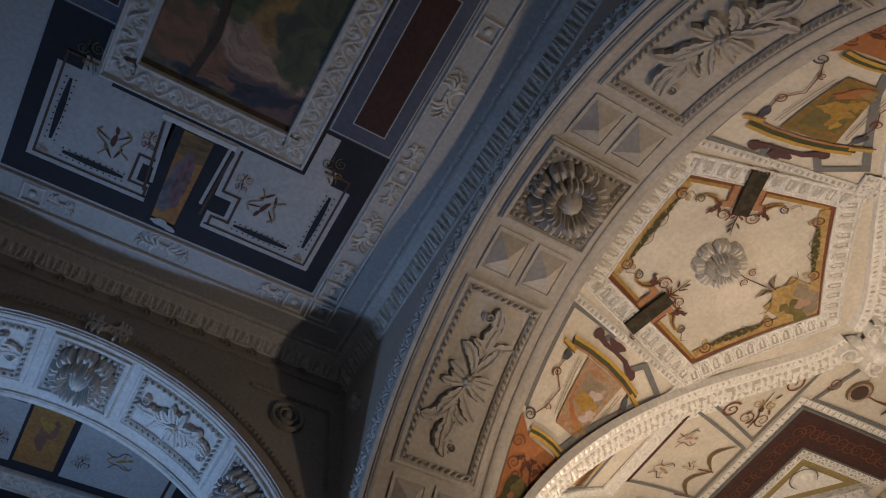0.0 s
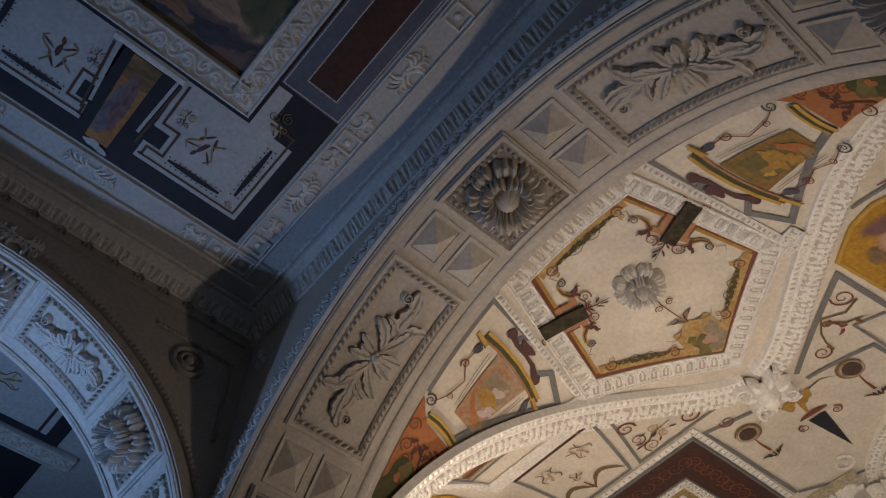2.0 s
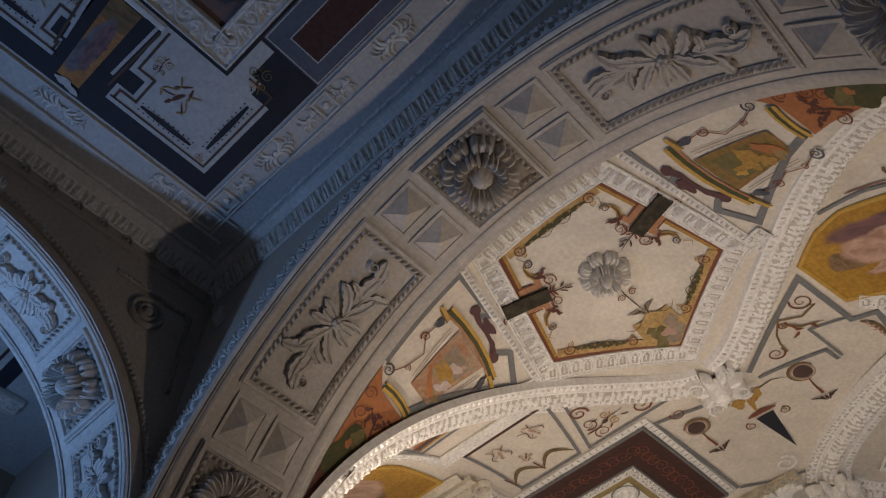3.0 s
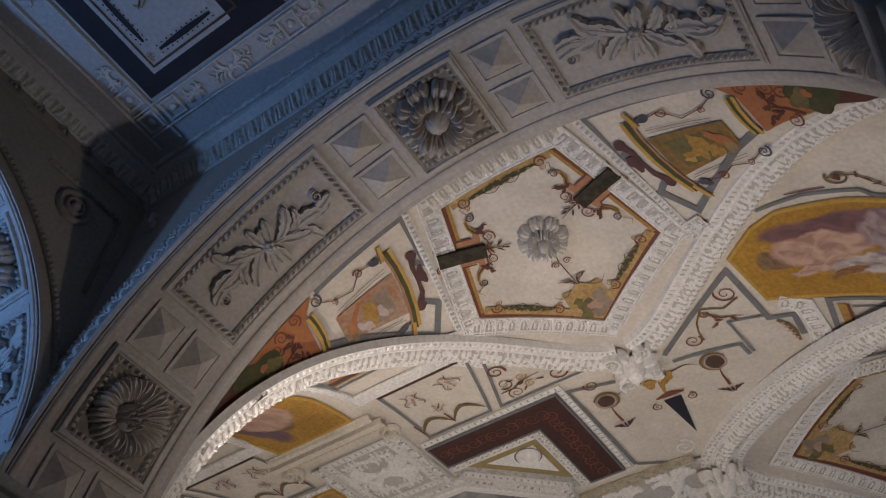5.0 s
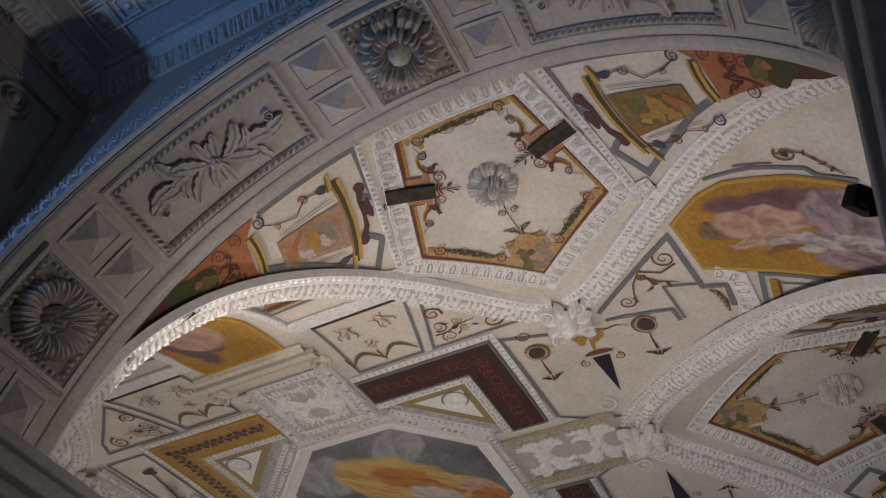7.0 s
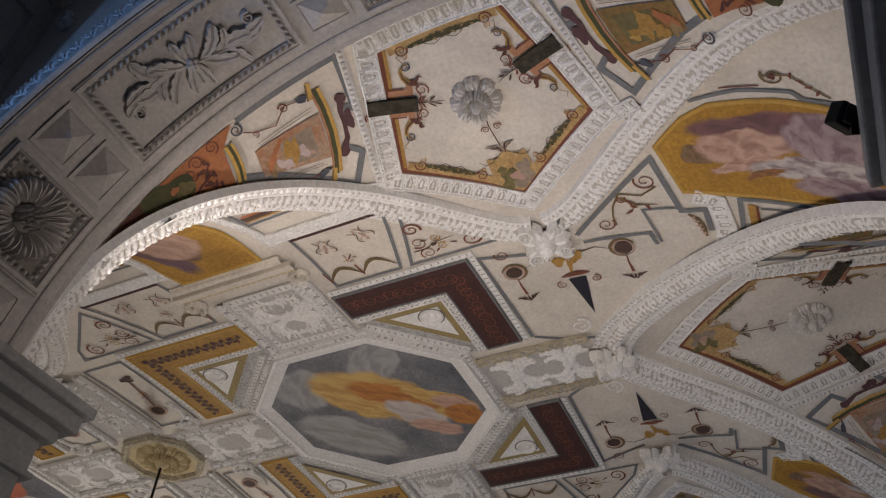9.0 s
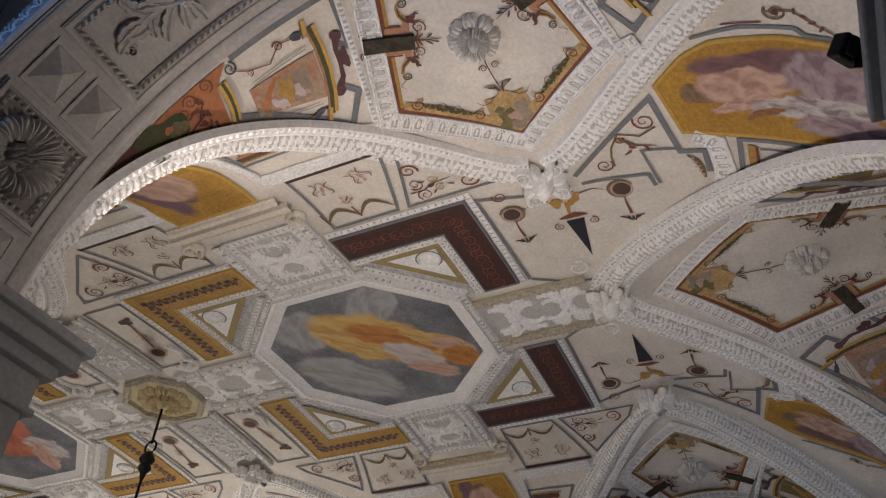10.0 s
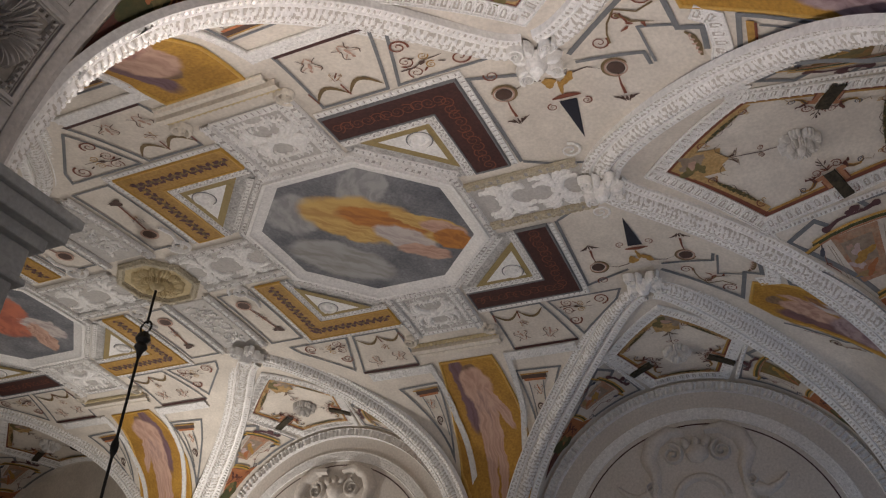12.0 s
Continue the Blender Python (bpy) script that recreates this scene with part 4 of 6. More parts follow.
        for a, b in (((1.005, 0.735), (0.935, 0.768)), ((0.605, 0.868), (0.535, 0.925))):
            G = Mesh()
            strip(G, [a, b], 0.026, GOLD, 0.010)
            strip(G, [a, b], 0.009, SWAG, 0.011, dv=0.014)
            G.make("ledge_end", sc, "gold painted ledge end")
        G = Mesh()
        strip(G, [(0.865, 0.640), (0.82, 0.672), (0.76, 0.690), (0.70, 0.715), (0.655, 0.765)], 0.040, PLUM, 0.006, lambda f: 1.0 - 0.45 * math.sin(math.pi * f))
        for a, b in ((0.872, 0.635), (0.645, 0.772)):
            splotch(G, surf, *q(a, s * b), 0.030, 0.030, 0, 0.007, PLUM, 0.06)
        splotch(G, surf, *q(0.77, s * 0.655), 0.05, 0.03, 0.3 * s, 0.0075, PLUM, 0.2)
        G.make("plinth", sc, "plum painted pedestal")
        G = Mesh()
        for dv, mt, wd in ((-0.016, GOLD, 0.014), (0.0, DEEPGREEN, 0.022), (0.020, GOLD, 0.020)):
            strip(G, [(0.985, 1.245), (0.93, 1.252), (0.87, 1.272), (0.815, 1.305)], wd, mt, 0.009 + 0.05 * abs(dv), dv=dv)
        G.make("lower_bracket", sc, "small gold and green bracket")
    return th


SWAG = paint("olive_brown_paint", (0.13, 0.09, 0.04), (0.24, 0.16, 0.07), 16, amount=0.8)
SWAGLIGHT = paint("light_brown_paint", (0.34, 0.23, 0.10), (0.22, 0.14, 0.06), 14)
OLIVE = paint("olive_fresco", (0.20, 0.16, 0.06), (0.10, 0.085, 0.035), 14, amount=0.9)
DEEPGREEN = paint("deep_green_fresco", (0.050, 0.060, 0.022), (0.10, 0.085, 0.03), 16, amount=0.9)
TERRACOTTA = paint("faded_terracotta", (0.46, 0.24, 0.13), (0.34, 0.14, 0.07), 14, amount=0.8)
DARKRED = paint("dark_red_fresco", (0.13, 0.045, 0.03), (0.07, 0.025, 0.02), 12, amount=0.8)
PLUM = paint("plum_fresco", (0.12, 0.055, 0.055), (0.07, 0.03, 0.035), 12, amount=0.8)
GREYBLUE = paint("slate_paint", (0.055, 0.06, 0.085), (0.12, 0.12, 0.13), 14)
ROSEGREY = paint("grey_stucco", (0.72, 0.69, 0.65), (0.46, 0.44, 0.41), 14, bump=0.2)
FRAMEWHITE = paint("frame_stucco", (0.84, 0.82, 0.79), (0.62, 0.60, 0.57), 9, bump=0.15, bscale=80)
OCHREPALE = paint("pale_ochre_paint", (0.52, 0.35, 0.15), (0.37, 0.22, 0.075), 12, fine=0.35, amount=0.8)
GARLAND = paint("dark_green_garland", (0.045, 0.05, 0.02), (0.12, 0.085, 0.03), 30, amount=0.9)
UMBER = paint("faded_umber", (0.34, 0.27, 0.20), (0.20, 0.15, 0.11), 10, amount=0.9)
RELIEFGREY = paint("grey_relief_ground", (0.52, 0.495, 0.465), (0.40, 0.38, 0.35), 14)
# hollows of the flat's bands: dust and carving shade in one darker colour
HOLLOW = paint("dusty_shaded_hollows", (0.42, 0.395, 0.365), (0.30, 0.28, 0.26), 14)
DARKGREEN = paint("dark_marble_paint", (0.030, 0.028, 0.020), (0.10, 0.08, 0.055), 24, amount=0.8)
DARKGREEN.node_tree.nodes["Principled BSDF"].inputs["Specular IOR Level"].default_value = 0.15
CANOPY = fresco("faded_orange_scene", (0.40, 0.29, 0.20), (0.40, 0.15, 0.06), 8.0, ())
ARBOUR = fresco("faded_green_scene", (0.15, 0.13, 0.04), (0.34, 0.16, 0.05), 9.0, ())
PALE = paint("pale_rose_fresco", (0.55, 0.45, 0.42), (0.40, 0.28, 0.26), 8, amount=0.8)
WEB_N = arch_x(YA, RW)


def cone_east(yc):
    return Surf(lambda u, v: (u, yc + r_east(u) * math.sin(v / RW), ZC + r_east(u) * math.cos(v / RW)), (0, yc, ZC - 1))


web_decor(WEB_N, -1.77, -3.03, "cream web painted with grotesques round a stucco rosette", -0.02, 1)
web_decor(cone_east(YA), 1.96, 3.22, "shaded cream web with grotesques above a lunette", -0.03, 2)
web_decor(cone_east(2.2), 1.96, 3.22, "warm lit cream web with grotesques above a lunette", 0.12, 3)
web_decor(cone_east(WEBS_Y[2]), 1.96, 3.22, "cream web with grotesques at the far end", 0.0, 6)
web_decor(arch_x(2.2, RW), -1.77, -3.03, "cream web painted with grotesques beside the arch", 0.0, 4)
web_decor(WEB_S, -2.40, -3.95, "greyish cream web with grotesques at the room's end", 0.08, 5, 1.12)


# ---------------------------------------------------------------- the flat of the vault and its coves
def local(sx, sy, y0):
    return Surf(lambda u, v: (sx * u, y0 + sy * v, cove_z(sx * u, y0 + sy * v)), (0, y0, 1.5))


def octagon(r):
    t = r * math.tan(math.pi / 8)
    return [(r, t), (t, r), (-t, r), (-r, t), (-r, -t), (-t, -r), (t, -r), (r, -t)]


def octagon_bay(y0, sy, drapes, label):
    """One bay of the flat: the octagonal painting, its frames, four angle panels and roundels. sy = 1: dark panels to the south."""
    S = local(1, sy, y0)
    th = thing("octagon_painting", label, "ceiling painting", "octagonal paintings")
    G = Mesh()
    poly(G, S, octagon(0.82), 0.004, drapes)
    G.make("cloud_painting", th, "grey painted clouds with billowing drapery")
    G = Mesh()
    band(G, S, octagon(0.865), 0.13, 0.045, STUCCO, [(-1, 0), (-1, 1), (-0.6, 1), (-0.4, 0.7), (0.3, 0.5), (0.6, 0.2), (1, 0)][::-1], True, 0.05)
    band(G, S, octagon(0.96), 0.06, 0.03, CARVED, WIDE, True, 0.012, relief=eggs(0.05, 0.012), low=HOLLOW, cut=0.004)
    G.make("octagon_frame", th, "white moulded stucco frame")
    ground = [(1.45, 0.40), (1.45, 1.45), (0.40, 1.45), (0.40, 1.0), (1.0, 0.40)]
    for sx, sv in ((1, 1), (1, -1), (-1, 1), (-1, -1)):
        G = Mesh()
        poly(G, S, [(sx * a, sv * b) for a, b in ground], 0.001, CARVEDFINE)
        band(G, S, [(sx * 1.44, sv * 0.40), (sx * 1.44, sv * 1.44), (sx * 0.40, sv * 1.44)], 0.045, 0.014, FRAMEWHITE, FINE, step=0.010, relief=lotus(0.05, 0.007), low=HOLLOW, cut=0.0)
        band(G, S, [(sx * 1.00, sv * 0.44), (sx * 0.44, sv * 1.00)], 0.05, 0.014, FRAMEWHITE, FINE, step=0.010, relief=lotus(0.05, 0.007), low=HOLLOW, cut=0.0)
        G.make("carved_ground", th, "grey carved stucco ground")
    for sx, sv in ((1, 1), (1, -1), (-1, 1), (-1, -1)):
        f = lambda pts: [(sx * a, sv * b) for a, b in pts]
        dark = sv < 0
        lp = new("angle_panel")
        lp.parent = th
        tagged(lp, "maroon painted angle panel" if dark else "ochre painted angle panel with a garland")
        shape = [(1.14, 0.41), (1.40, 0.41), (1.40, 1.40), (0.41, 1.40), (0.41, 1.14), (1.14, 1.14)]
        G = Mesh()
        poly(G, S, f(shape), 0.017, MAROON if dark else OCHRE)
        G.make("field", lp)
        G = Mesh()
        band(G, S, f(shape), 0.022, 0.026, GREYLINE if dark else GOLD, DOME, True, 0.05)
        G.make("fillet", lp)
        G = Mesh()
        for i in range(11 if dark else 24):
            a = 0.48 + (0.075 if dark else 0.035) * i
            for p in ((1.27, a), (a, 1.27)):
                if dark:
                    scroll(G, S, sx * p[0], sv * p[1], 0.05, i * 1.3, 1 if i % 2 else -1, 0.008, 0, REDBROWN, 0.020)
                else:
                    for o in (-1, 0, 1):
                        splotch(G, S, sx * p[0] + 0.022 * o * (-1) ** i, sv * p[1] + 0.024 * o, 0.026, 0.014, i + o, 0.020 + 0.001 * o, PLUM if o else SWAG, 0.3, 9)
        tagged(G.make("garland", lp), kind="stuff")
        tri = new("corner_triangle")
        tri.parent = th
        G = Mesh()
        poly(G, S, f([(1.07, 0.52), (1.07, 1.07), (0.52, 1.07)]), 0.015, GOLDTRIM)
        poly(G, S, f([(1.02, 0.65), (1.02, 1.02), (0.65, 1.02)]), 0.018, STUCCO)
        G.make("gold_border", tri)
        G = Mesh()
        band(G, S, circle(sx * 0.93, sv * 0.93, 0.075), 0.022, 0.02, STUCCO, DOME, True, 0.05, base=0.018)
        blob(G, S, sx * 0.93, sv * 0.93, 0.045, 0.045, 0.02, 0, STUCCO, 0.018, 12, 0.15)
        band(G, S, circle(sx * 0.93, sv * 0.93, 0.092), 0.010, 0, GREYLINE, closed=True, base=0.020)
        G.make("roundel", tri)
        G = Mesh()
        band(G, S, f([(1.10, 0.40), (1.10, 1.10), (0.40, 1.10)]), 0.072, 0.016, FRAMEWHITE, FINE, step=0.009, relief=rinceau(0.10, 0.010), low=HOLLOW, cut=0.003)
        G.make("stucco_band", tri)
    for sx in (1, -1):
        for sv in (1, -1):
            G = Mesh()
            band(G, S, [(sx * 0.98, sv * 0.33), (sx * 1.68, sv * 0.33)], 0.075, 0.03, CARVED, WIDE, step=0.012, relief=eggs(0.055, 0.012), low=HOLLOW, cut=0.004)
            G.make("cross_band", th)
        G = Mesh()
        poly(G, S, rect(*sorted((sx * 0.99, sx * 1.68))[:1], -0.29, sorted((sx * 0.99, sx * 1.68))[1], 0.29), 0.002, RELIEFGREY)
        band(G, S, rect(min(sx * 1.03, sx * 1.64), -0.255, max(sx * 1.03, sx * 1.64), 0.255), 0.055, 0.014, FRAMEWHITE, FINE, True, 0.010, relief=lotus(0.05, 0.007), low=HOLLOW)
        G.make("relief_ground", th, "pale grey stucco ground")
        G = Mesh()
        foliage(G, S, sx * 1.335, 0.0, 0.40, 0.42, math.pi / 2, 0.022, STUCCO, 3 + sx, 0.002)
        for o in (-1, 1):
            foliage(G, S, sx * (1.335 + 0.19 * o), 0.0, 0.40, 0.16, math.pi / 2, 0.014, STUCCO, 5 + o, 0.002)
        G.make("relief_panel", th, "white stucco panel carved with creatures")
    for sv in (1, -1):
        for sx in (1, -1):
            G = Mesh()
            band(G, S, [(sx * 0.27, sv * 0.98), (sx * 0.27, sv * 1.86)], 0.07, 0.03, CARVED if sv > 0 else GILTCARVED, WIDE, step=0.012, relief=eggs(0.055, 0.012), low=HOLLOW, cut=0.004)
            G.make("spine_band", th)
        G = Mesh()
        poly(G, S, rect(-0.23, min(sv * 0.99, sv * 1.86), 0.23, max(sv * 0.99, sv * 1.86)), 0.002, RELIEFGREY)
        G.make("relief_ground", th, "pale grey stucco ground")
        G = Mesh()
        for o in (-1, 1):
            foliage(G, S, 0.0, sv * (1.43 + 0.20 * o), 0.36, 0.44, 0.0, 0.020, STUCCO, 8 + o, 0.002)
        G.make("relief_panel", th, "white stucco panel carved with creatures")
    return th


GOLDTRIM = paint("dull_gold_border", (0.34, 0.26, 0.11), (0.26, 0.19, 0.08), 6)
GILTCARVED = carved("gilt_carved_stucco", (0.62, 0.55, 0.40), (0.45, 0.38, 0.25), 40.0, 0.7)
AMBER, AMBER2 = (0.60, 0.40, 0.13), (0.36, 0.17, 0.04)
ROBE, ROBE2 = (0.50, 0.21, 0.04), (0.24, 0.08, 0.03)
ROSE, ROSE2 = (0.55, 0.36, 0.27), (0.30, 0.16, 0.12)
MAUVE, MAUVE2 = (0.40, 0.30, 0.30), (0.17, 0.10, 0.12)
WHITE, WHITE2 = (0.55, 0.50, 0.46), (0.34, 0.27, 0.27)
SMOKE, SMOKE2 = (0.36, 0.355, 0.35), (0.18, 0.18, 0.19)
octagon_bay(0.0, 1, fresco("cloud_fresco_amber", (0.24, 0.24, 0.25), (0.09, 0.095, 0.11), 3.0, (
    (-0.55, -0.25, 0.3, 0.2, 40, SMOKE, SMOKE2), (0.3, 0.4, 0.5, 0.25, -40, SMOKE, (0.2, 0.19, 0.15)), (-0.45, 0.45, 0.3, 0.22, 20, SMOKE, SMOKE2),
    (-0.16, -0.06, 0.56, 0.30, -45, AMBER, AMBER2), (0.02, -0.30, 0.42, 0.20, -46, AMBER, AMBER2), (-0.10, -0.20, 0.40, 0.14, -44, ROBE, ROBE2), (-0.10, 0.14, 0.32, 0.11, -36, AMBER, AMBER2),
    (0.05, -0.52, 0.34, 0.10, -48, AMBER, AMBER2), (0.20, -0.26, 0.30, 0.15, -35, WHITE, WHITE2), (0.42, -0.32, 0.24, 0.10, -55, ROSE, ROSE2), (0.18, -0.62, 0.22, 0.09, -40, ROSE, ROSE2), (0.34, -0.62, 0.18, 0.13, -20, ROBE, ROBE2)), 0.6, 0.18),
            "octagonal cloud painting with orange drapery in a white frame")
octagon_bay(4.4, -1, fresco("cloud_fresco_coral", (0.24, 0.24, 0.25), (0.09, 0.095, 0.11), 3.0, (
    (-0.4, 4.0, 0.4, 0.25, 10, SMOKE, SMOKE2), (-0.05, 4.2, 0.5, 0.3, 30, (0.50, 0.16, 0.09), (0.3, 0.09, 0.06)), (0.3, 4.0, 0.25, 0.16, -20, WHITE, WHITE2), (0.45, 4.15, 0.3, 0.12, 20, ROSE, ROSE2))),
            "octagonal cloud painting with coral drapery in a white frame")




def cove_panels(sx, sy, y0, label):
    """Painted panels on the cove beside one octagon: a half of the pendentive, with festoons, scrolls and a niche."""
    S = local(sx, sy, y0)
    th = thing("cove_painting", label, "ceiling painting", "painted cove panels")
    G = Mesh()
    p = [(1.49, 0.50), (1.49, 0.98), (2.08, 1.16), (2.08, 0.52)]
    band(G, S, p, 0.022, 0, GREYLINE, closed=True, base=0.002)
    band(G, S, p[2:], 0.035, 0, MAROON, base=0.004)
    tri = [(1.49, 1.06), (1.49, 1.72), (1.62, 1.66), (2.02, 1.24)]
    band(G, S, tri, 0.022, 0, GREYLINE, closed=True, base=0.002)
    cp = [(0.44, 1.50), (1.36, 1.50), (1.36, 1.86), (0.44, 1.86)]
    if sy > 0 or y0 > 1:
        band(G, S, cp, 0.02, 0, GREYLINE, closed=True, base=0.002)
    G.make("grey_line", th, "grey painted outlines")
    for i in (0, 1):
        G = Mesh()
        c = 0.62 + 0.24 * i
        band(G, S, [(1.55 + 0.11 * math.sin(math.pi * j / 8), c - 0.12 + 0.03 * j) for j in range(9)], 0.026, 0, SWAG, base=0.003, step=0.02, taper=lambda f: 0.2 + math.sin(math.pi * f))
        band(G, S, [(1.54, c - 0.12), (1.66, c - 0.13)], 0.012, 0, REDBROWN, base=0.004)
        G.make("festoon", th, "brown painted festoon")
    for a, b, size, r, mats in ((1.74, 0.74, 0.13, 0.5, (REDBROWN, OCHRE)), (1.90, 0.66, 0.22, 3.3, (FLESH, DARKBROWN)), (1.92, 0.94, 0.22, 2.7, (FLESH, DARKBROWN))):
        G = Mesh()
        dancer(G, S, a, b, size, r, 0.003, mats)
        tagged(G.make("arabesque", th), "small rose and brown painted arabesque", kind="stuff")
    G = Mesh()
    flourish(G, S, 1.63, 1.28, 0.30, 1.4, 0.003, (DARKBROWN, REDBROWN, OCHRE), 3)
    scroll(G, S, 1.58, 1.52, 0.07, 0, 1, 0.015, 0, REDBROWN, 0.004)
    scroll(G, S, 1.82, 1.22, 0.06, 2, -1, 0.015, 0, REDBROWN, 0.004)
    G.make("painted_scroll", th)
    if sy > 0 or y0 > 1:
        G = Mesh()
        splotch(G, S, 0.66, 1.72, 0.062, 0.062, 0, 0.003, DARKBROWN, 0.03)
        band(G, S, circle(0.66, 1.72, 0.068), 0.02, 0, FLESH, closed=True, base=0.004)
        band(G, S, [(0.72, 1.70), (1.12, 1.64)], 0.016, 0, REDBROWN, base=0.003)
        splotch(G, S, 1.14, 1.64, 0.03, 0.075, 0, 0.004, DARKBROWN, 0.35)
        flourish(G, S, 0.9, 1.66, 0.16, 0, 0.004, (REDBROWN, GREYLINE, OCHRE), 6)
        G.make("painted_disc", th, "dark painted disc on a slender stalk")
        G = Mesh()
        scroll(G, S, 0.42, 1.60, 0.1, 1.5, 1, 0.03, 0.03, STUCCO, 0, DOME)
        band(G, S, [(0.48, 1.58), (0.60, 1.54), (0.72, 1.57)], 0.03, 0.025, STUCCO, DOME, step=0.03)
        G.make("stucco_scroll", th)
    G = Mesh()
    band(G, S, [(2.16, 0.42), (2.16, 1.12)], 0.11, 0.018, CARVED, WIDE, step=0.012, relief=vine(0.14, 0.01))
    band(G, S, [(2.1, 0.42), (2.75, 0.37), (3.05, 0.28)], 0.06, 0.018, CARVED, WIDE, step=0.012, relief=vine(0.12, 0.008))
    G.make("carved_band", th, "white carved stucco band")
    G = Mesh()
    band(G, S, [(2.36, 0.43), (2.38, 0.88), (2.62, 0.74), (2.97, 0.49)], 0.022, 0, GREYLINE, closed=True, base=0.002)
    band(G, S, [(2.44, 0.46), (2.45, 0.72)], 0.05, 0, DARKBROWN, base=0.004)
    band(G, S, [(2.475, 0.48), (2.485, 0.70)], 0.025, 0, ORANGE, base=0.005)
    band(G, S, [(2.41, 0.46), (2.42, 0.75)], 0.016, 0, OCHRE, base=0.006)
    band(G, S, [(2.50, 0.52), (2.86, 0.50)], 0.012, 0, GREYLINE, base=0.004)
    band(G, S, [(2.50, 0.67), (2.72, 0.62)], 0.012, 0, GREYLINE, base=0.004)
    dancer(G, S, 2.58, 0.60, 0.15, math.pi, 0.004, (ORANGE, GREYLINE))
    scroll(G, S, 2.74, 0.56, 0.035, 0, 1, 0.015, 0, DARKBROWN, 0.004)
    G.make("painted_niche", th, "small painted niche with a red capital")
    return th


GILTCREAM = paint("gilt_cream", (0.60, 0.50, 0.30), (0.48, 0.36, 0.16), 6)
CREAM = paint("cream_stucco", (0.74, 0.68, 0.58), (0.56, 0.50, 0.42), 5, bump=0.15)


def pendentive(sx, y0, sy, label, cloth):
    """The middle of a pendentive: a stucco console and the yellow field of a tall painting."""
    S = local(sx, sy, y0)
    th = thing("pendentive_painting", label, "ceiling painting", "yellow pendentive paintings")
    field = [(2.12, -0.28), (2.12, 0.28), (2.5, 0.35), (2.8, 0.40), (3.04, 0.40), (3.12, 0.24), (3.12, -0.24), (3.04, -0.38), (2.8, -0.37), (2.5, -0.32)] if sx > 0 else [(1.99, -0.30), (1.99, 0.30), (2.4, 0.33), (2.85, 0.26), (3.08, 0.17), (3.08, -0.17), (2.85, -0.26), (2.4, -0.33)]
    def sh(u, v, ru, rv, deg, a, b):
        return (sx * u, y0 + sy * v, ru, rv, deg * sx * sy, a, b)
    mt = fresco("yellow_fresco", (0.46, 0.25, 0.035), (0.30, 0.15, 0.02), 3.0, (
        sh(2.45, 0.14, 0.42, 0.10, 0, MAUVE2, (0.1, 0.05, 0.04)), sh(2.27, 0.02, 0.10, 0.075, 0, (0.2, 0.12, 0.07), (0.1, 0.06, 0.04)), sh(2.46, 0.02, 0.24, 0.17, 5, ROSE, ROSE2), sh(2.68, -0.16, 0.20, 0.05, -25, ROSE, ROSE2),
        sh(2.72, 0.0, 0.22, 0.13, 0, cloth, MAUVE2), sh(2.92, 0.05, 0.22, 0.07, 0, ROSE, ROSE2), sh(2.92, -0.07, 0.22, 0.055, 0, ROSE, ROSE2)), 0.55, 0.14)
    G = Mesh()
    poly(G, S, field, 0.003, mt, 0.08)
    G.make("yellow_field", th, "deep yellow ground with a plain rose shape")
    G = Mesh()
    band(G, S, field, 0.03, 0.014, GOLD, DOME, True, 0.04)
    G.make("gilt_fillet", th)
    con = thing("console", "cream stucco console shelf with volutes on the cove", "console", "stucco consoles")
    G = Mesh()
    band(G, S, [(1.87, -0.47), (1.87, 0.47)], 0.05, 0.045, CREAM, SLAB, step=0.05)
    band(G, S, [(1.94, -0.43), (1.94, 0.43)], 0.08, 0.035, CREAM, OGEE, step=0.05)
    band(G, S, [(1.81, -0.45), (1.81, 0.45)], 0.045, 0.022, GILTCREAM, OGEE, step=0.010, relief=lambda a, t: 0.006 * math.sin(TAU * a / 0.045))
    G.make("shelf", con)
    for s in (-1, 1):
        G = Mesh()
        scroll(G, S, 1.72, s * 0.43, 0.075, math.pi, s, 0.034, 0.04, CREAM, 0, DOME)
        G.make("volute", con)


for y0, sy in ((0.0, 1), (4.4, -1)):
    for sx in (-1, 1):
        cove_panels(sx, sy, y0, "cream cove panel painted with festoons and scrolls")
        cove_panels(sx, -sy, y0, "cream cove panel painted with festoons and a niche")
        pendentive(sx, y0 + (0.0 if y0 else 0.02 if sx > 0 else 0.07), sy, "tall yellow fresco with a pale draped shape", ROSE if sx > 0 else (0.48, 0.26, 0.2))

# strip between the two octagons, with the gilt boss
S = local(1, 1, 0.0)
th = thing("cross_strip", "carved white stucco strip across the vault", "moulding")
for sx in (-1, 1):
    G = Mesh()
    a, b = sorted((sx * 0.42, sx * 1.32))
    poly(G, S, rect(a, 2.0, b, 2.4), 0.002, RELIEFGREY)
    beasts(G, S, sx * 0.44, 2.03, sx * 1.3, 2.37, 0.024, STUCCO, 21 + sx)
    G.make("relief_panel", th, "white stucco panel carved with creatures")
    for dv in (-0.25, 0.25):
        G = Mesh()
        band(G, S, [(sx * 0.36, 2.2 + dv), (sx * 1.36, 2.2 + dv)], 0.07, 0.03, CARVED, WIDE, step=0.012, relief=eggs(0.055, 0.012), low=RECESS, cut=0.004)
        G.make("carved_band", th)
boss = thing("ceiling_boss", "octagonal gilt stucco boss holding a lamp chain", "ceiling boss")
shift = [(u, v + 2.2) for u, v in octagon(0.33)]
G = Mesh()
poly(G, S, shift, 0.012, GILTCREAM)
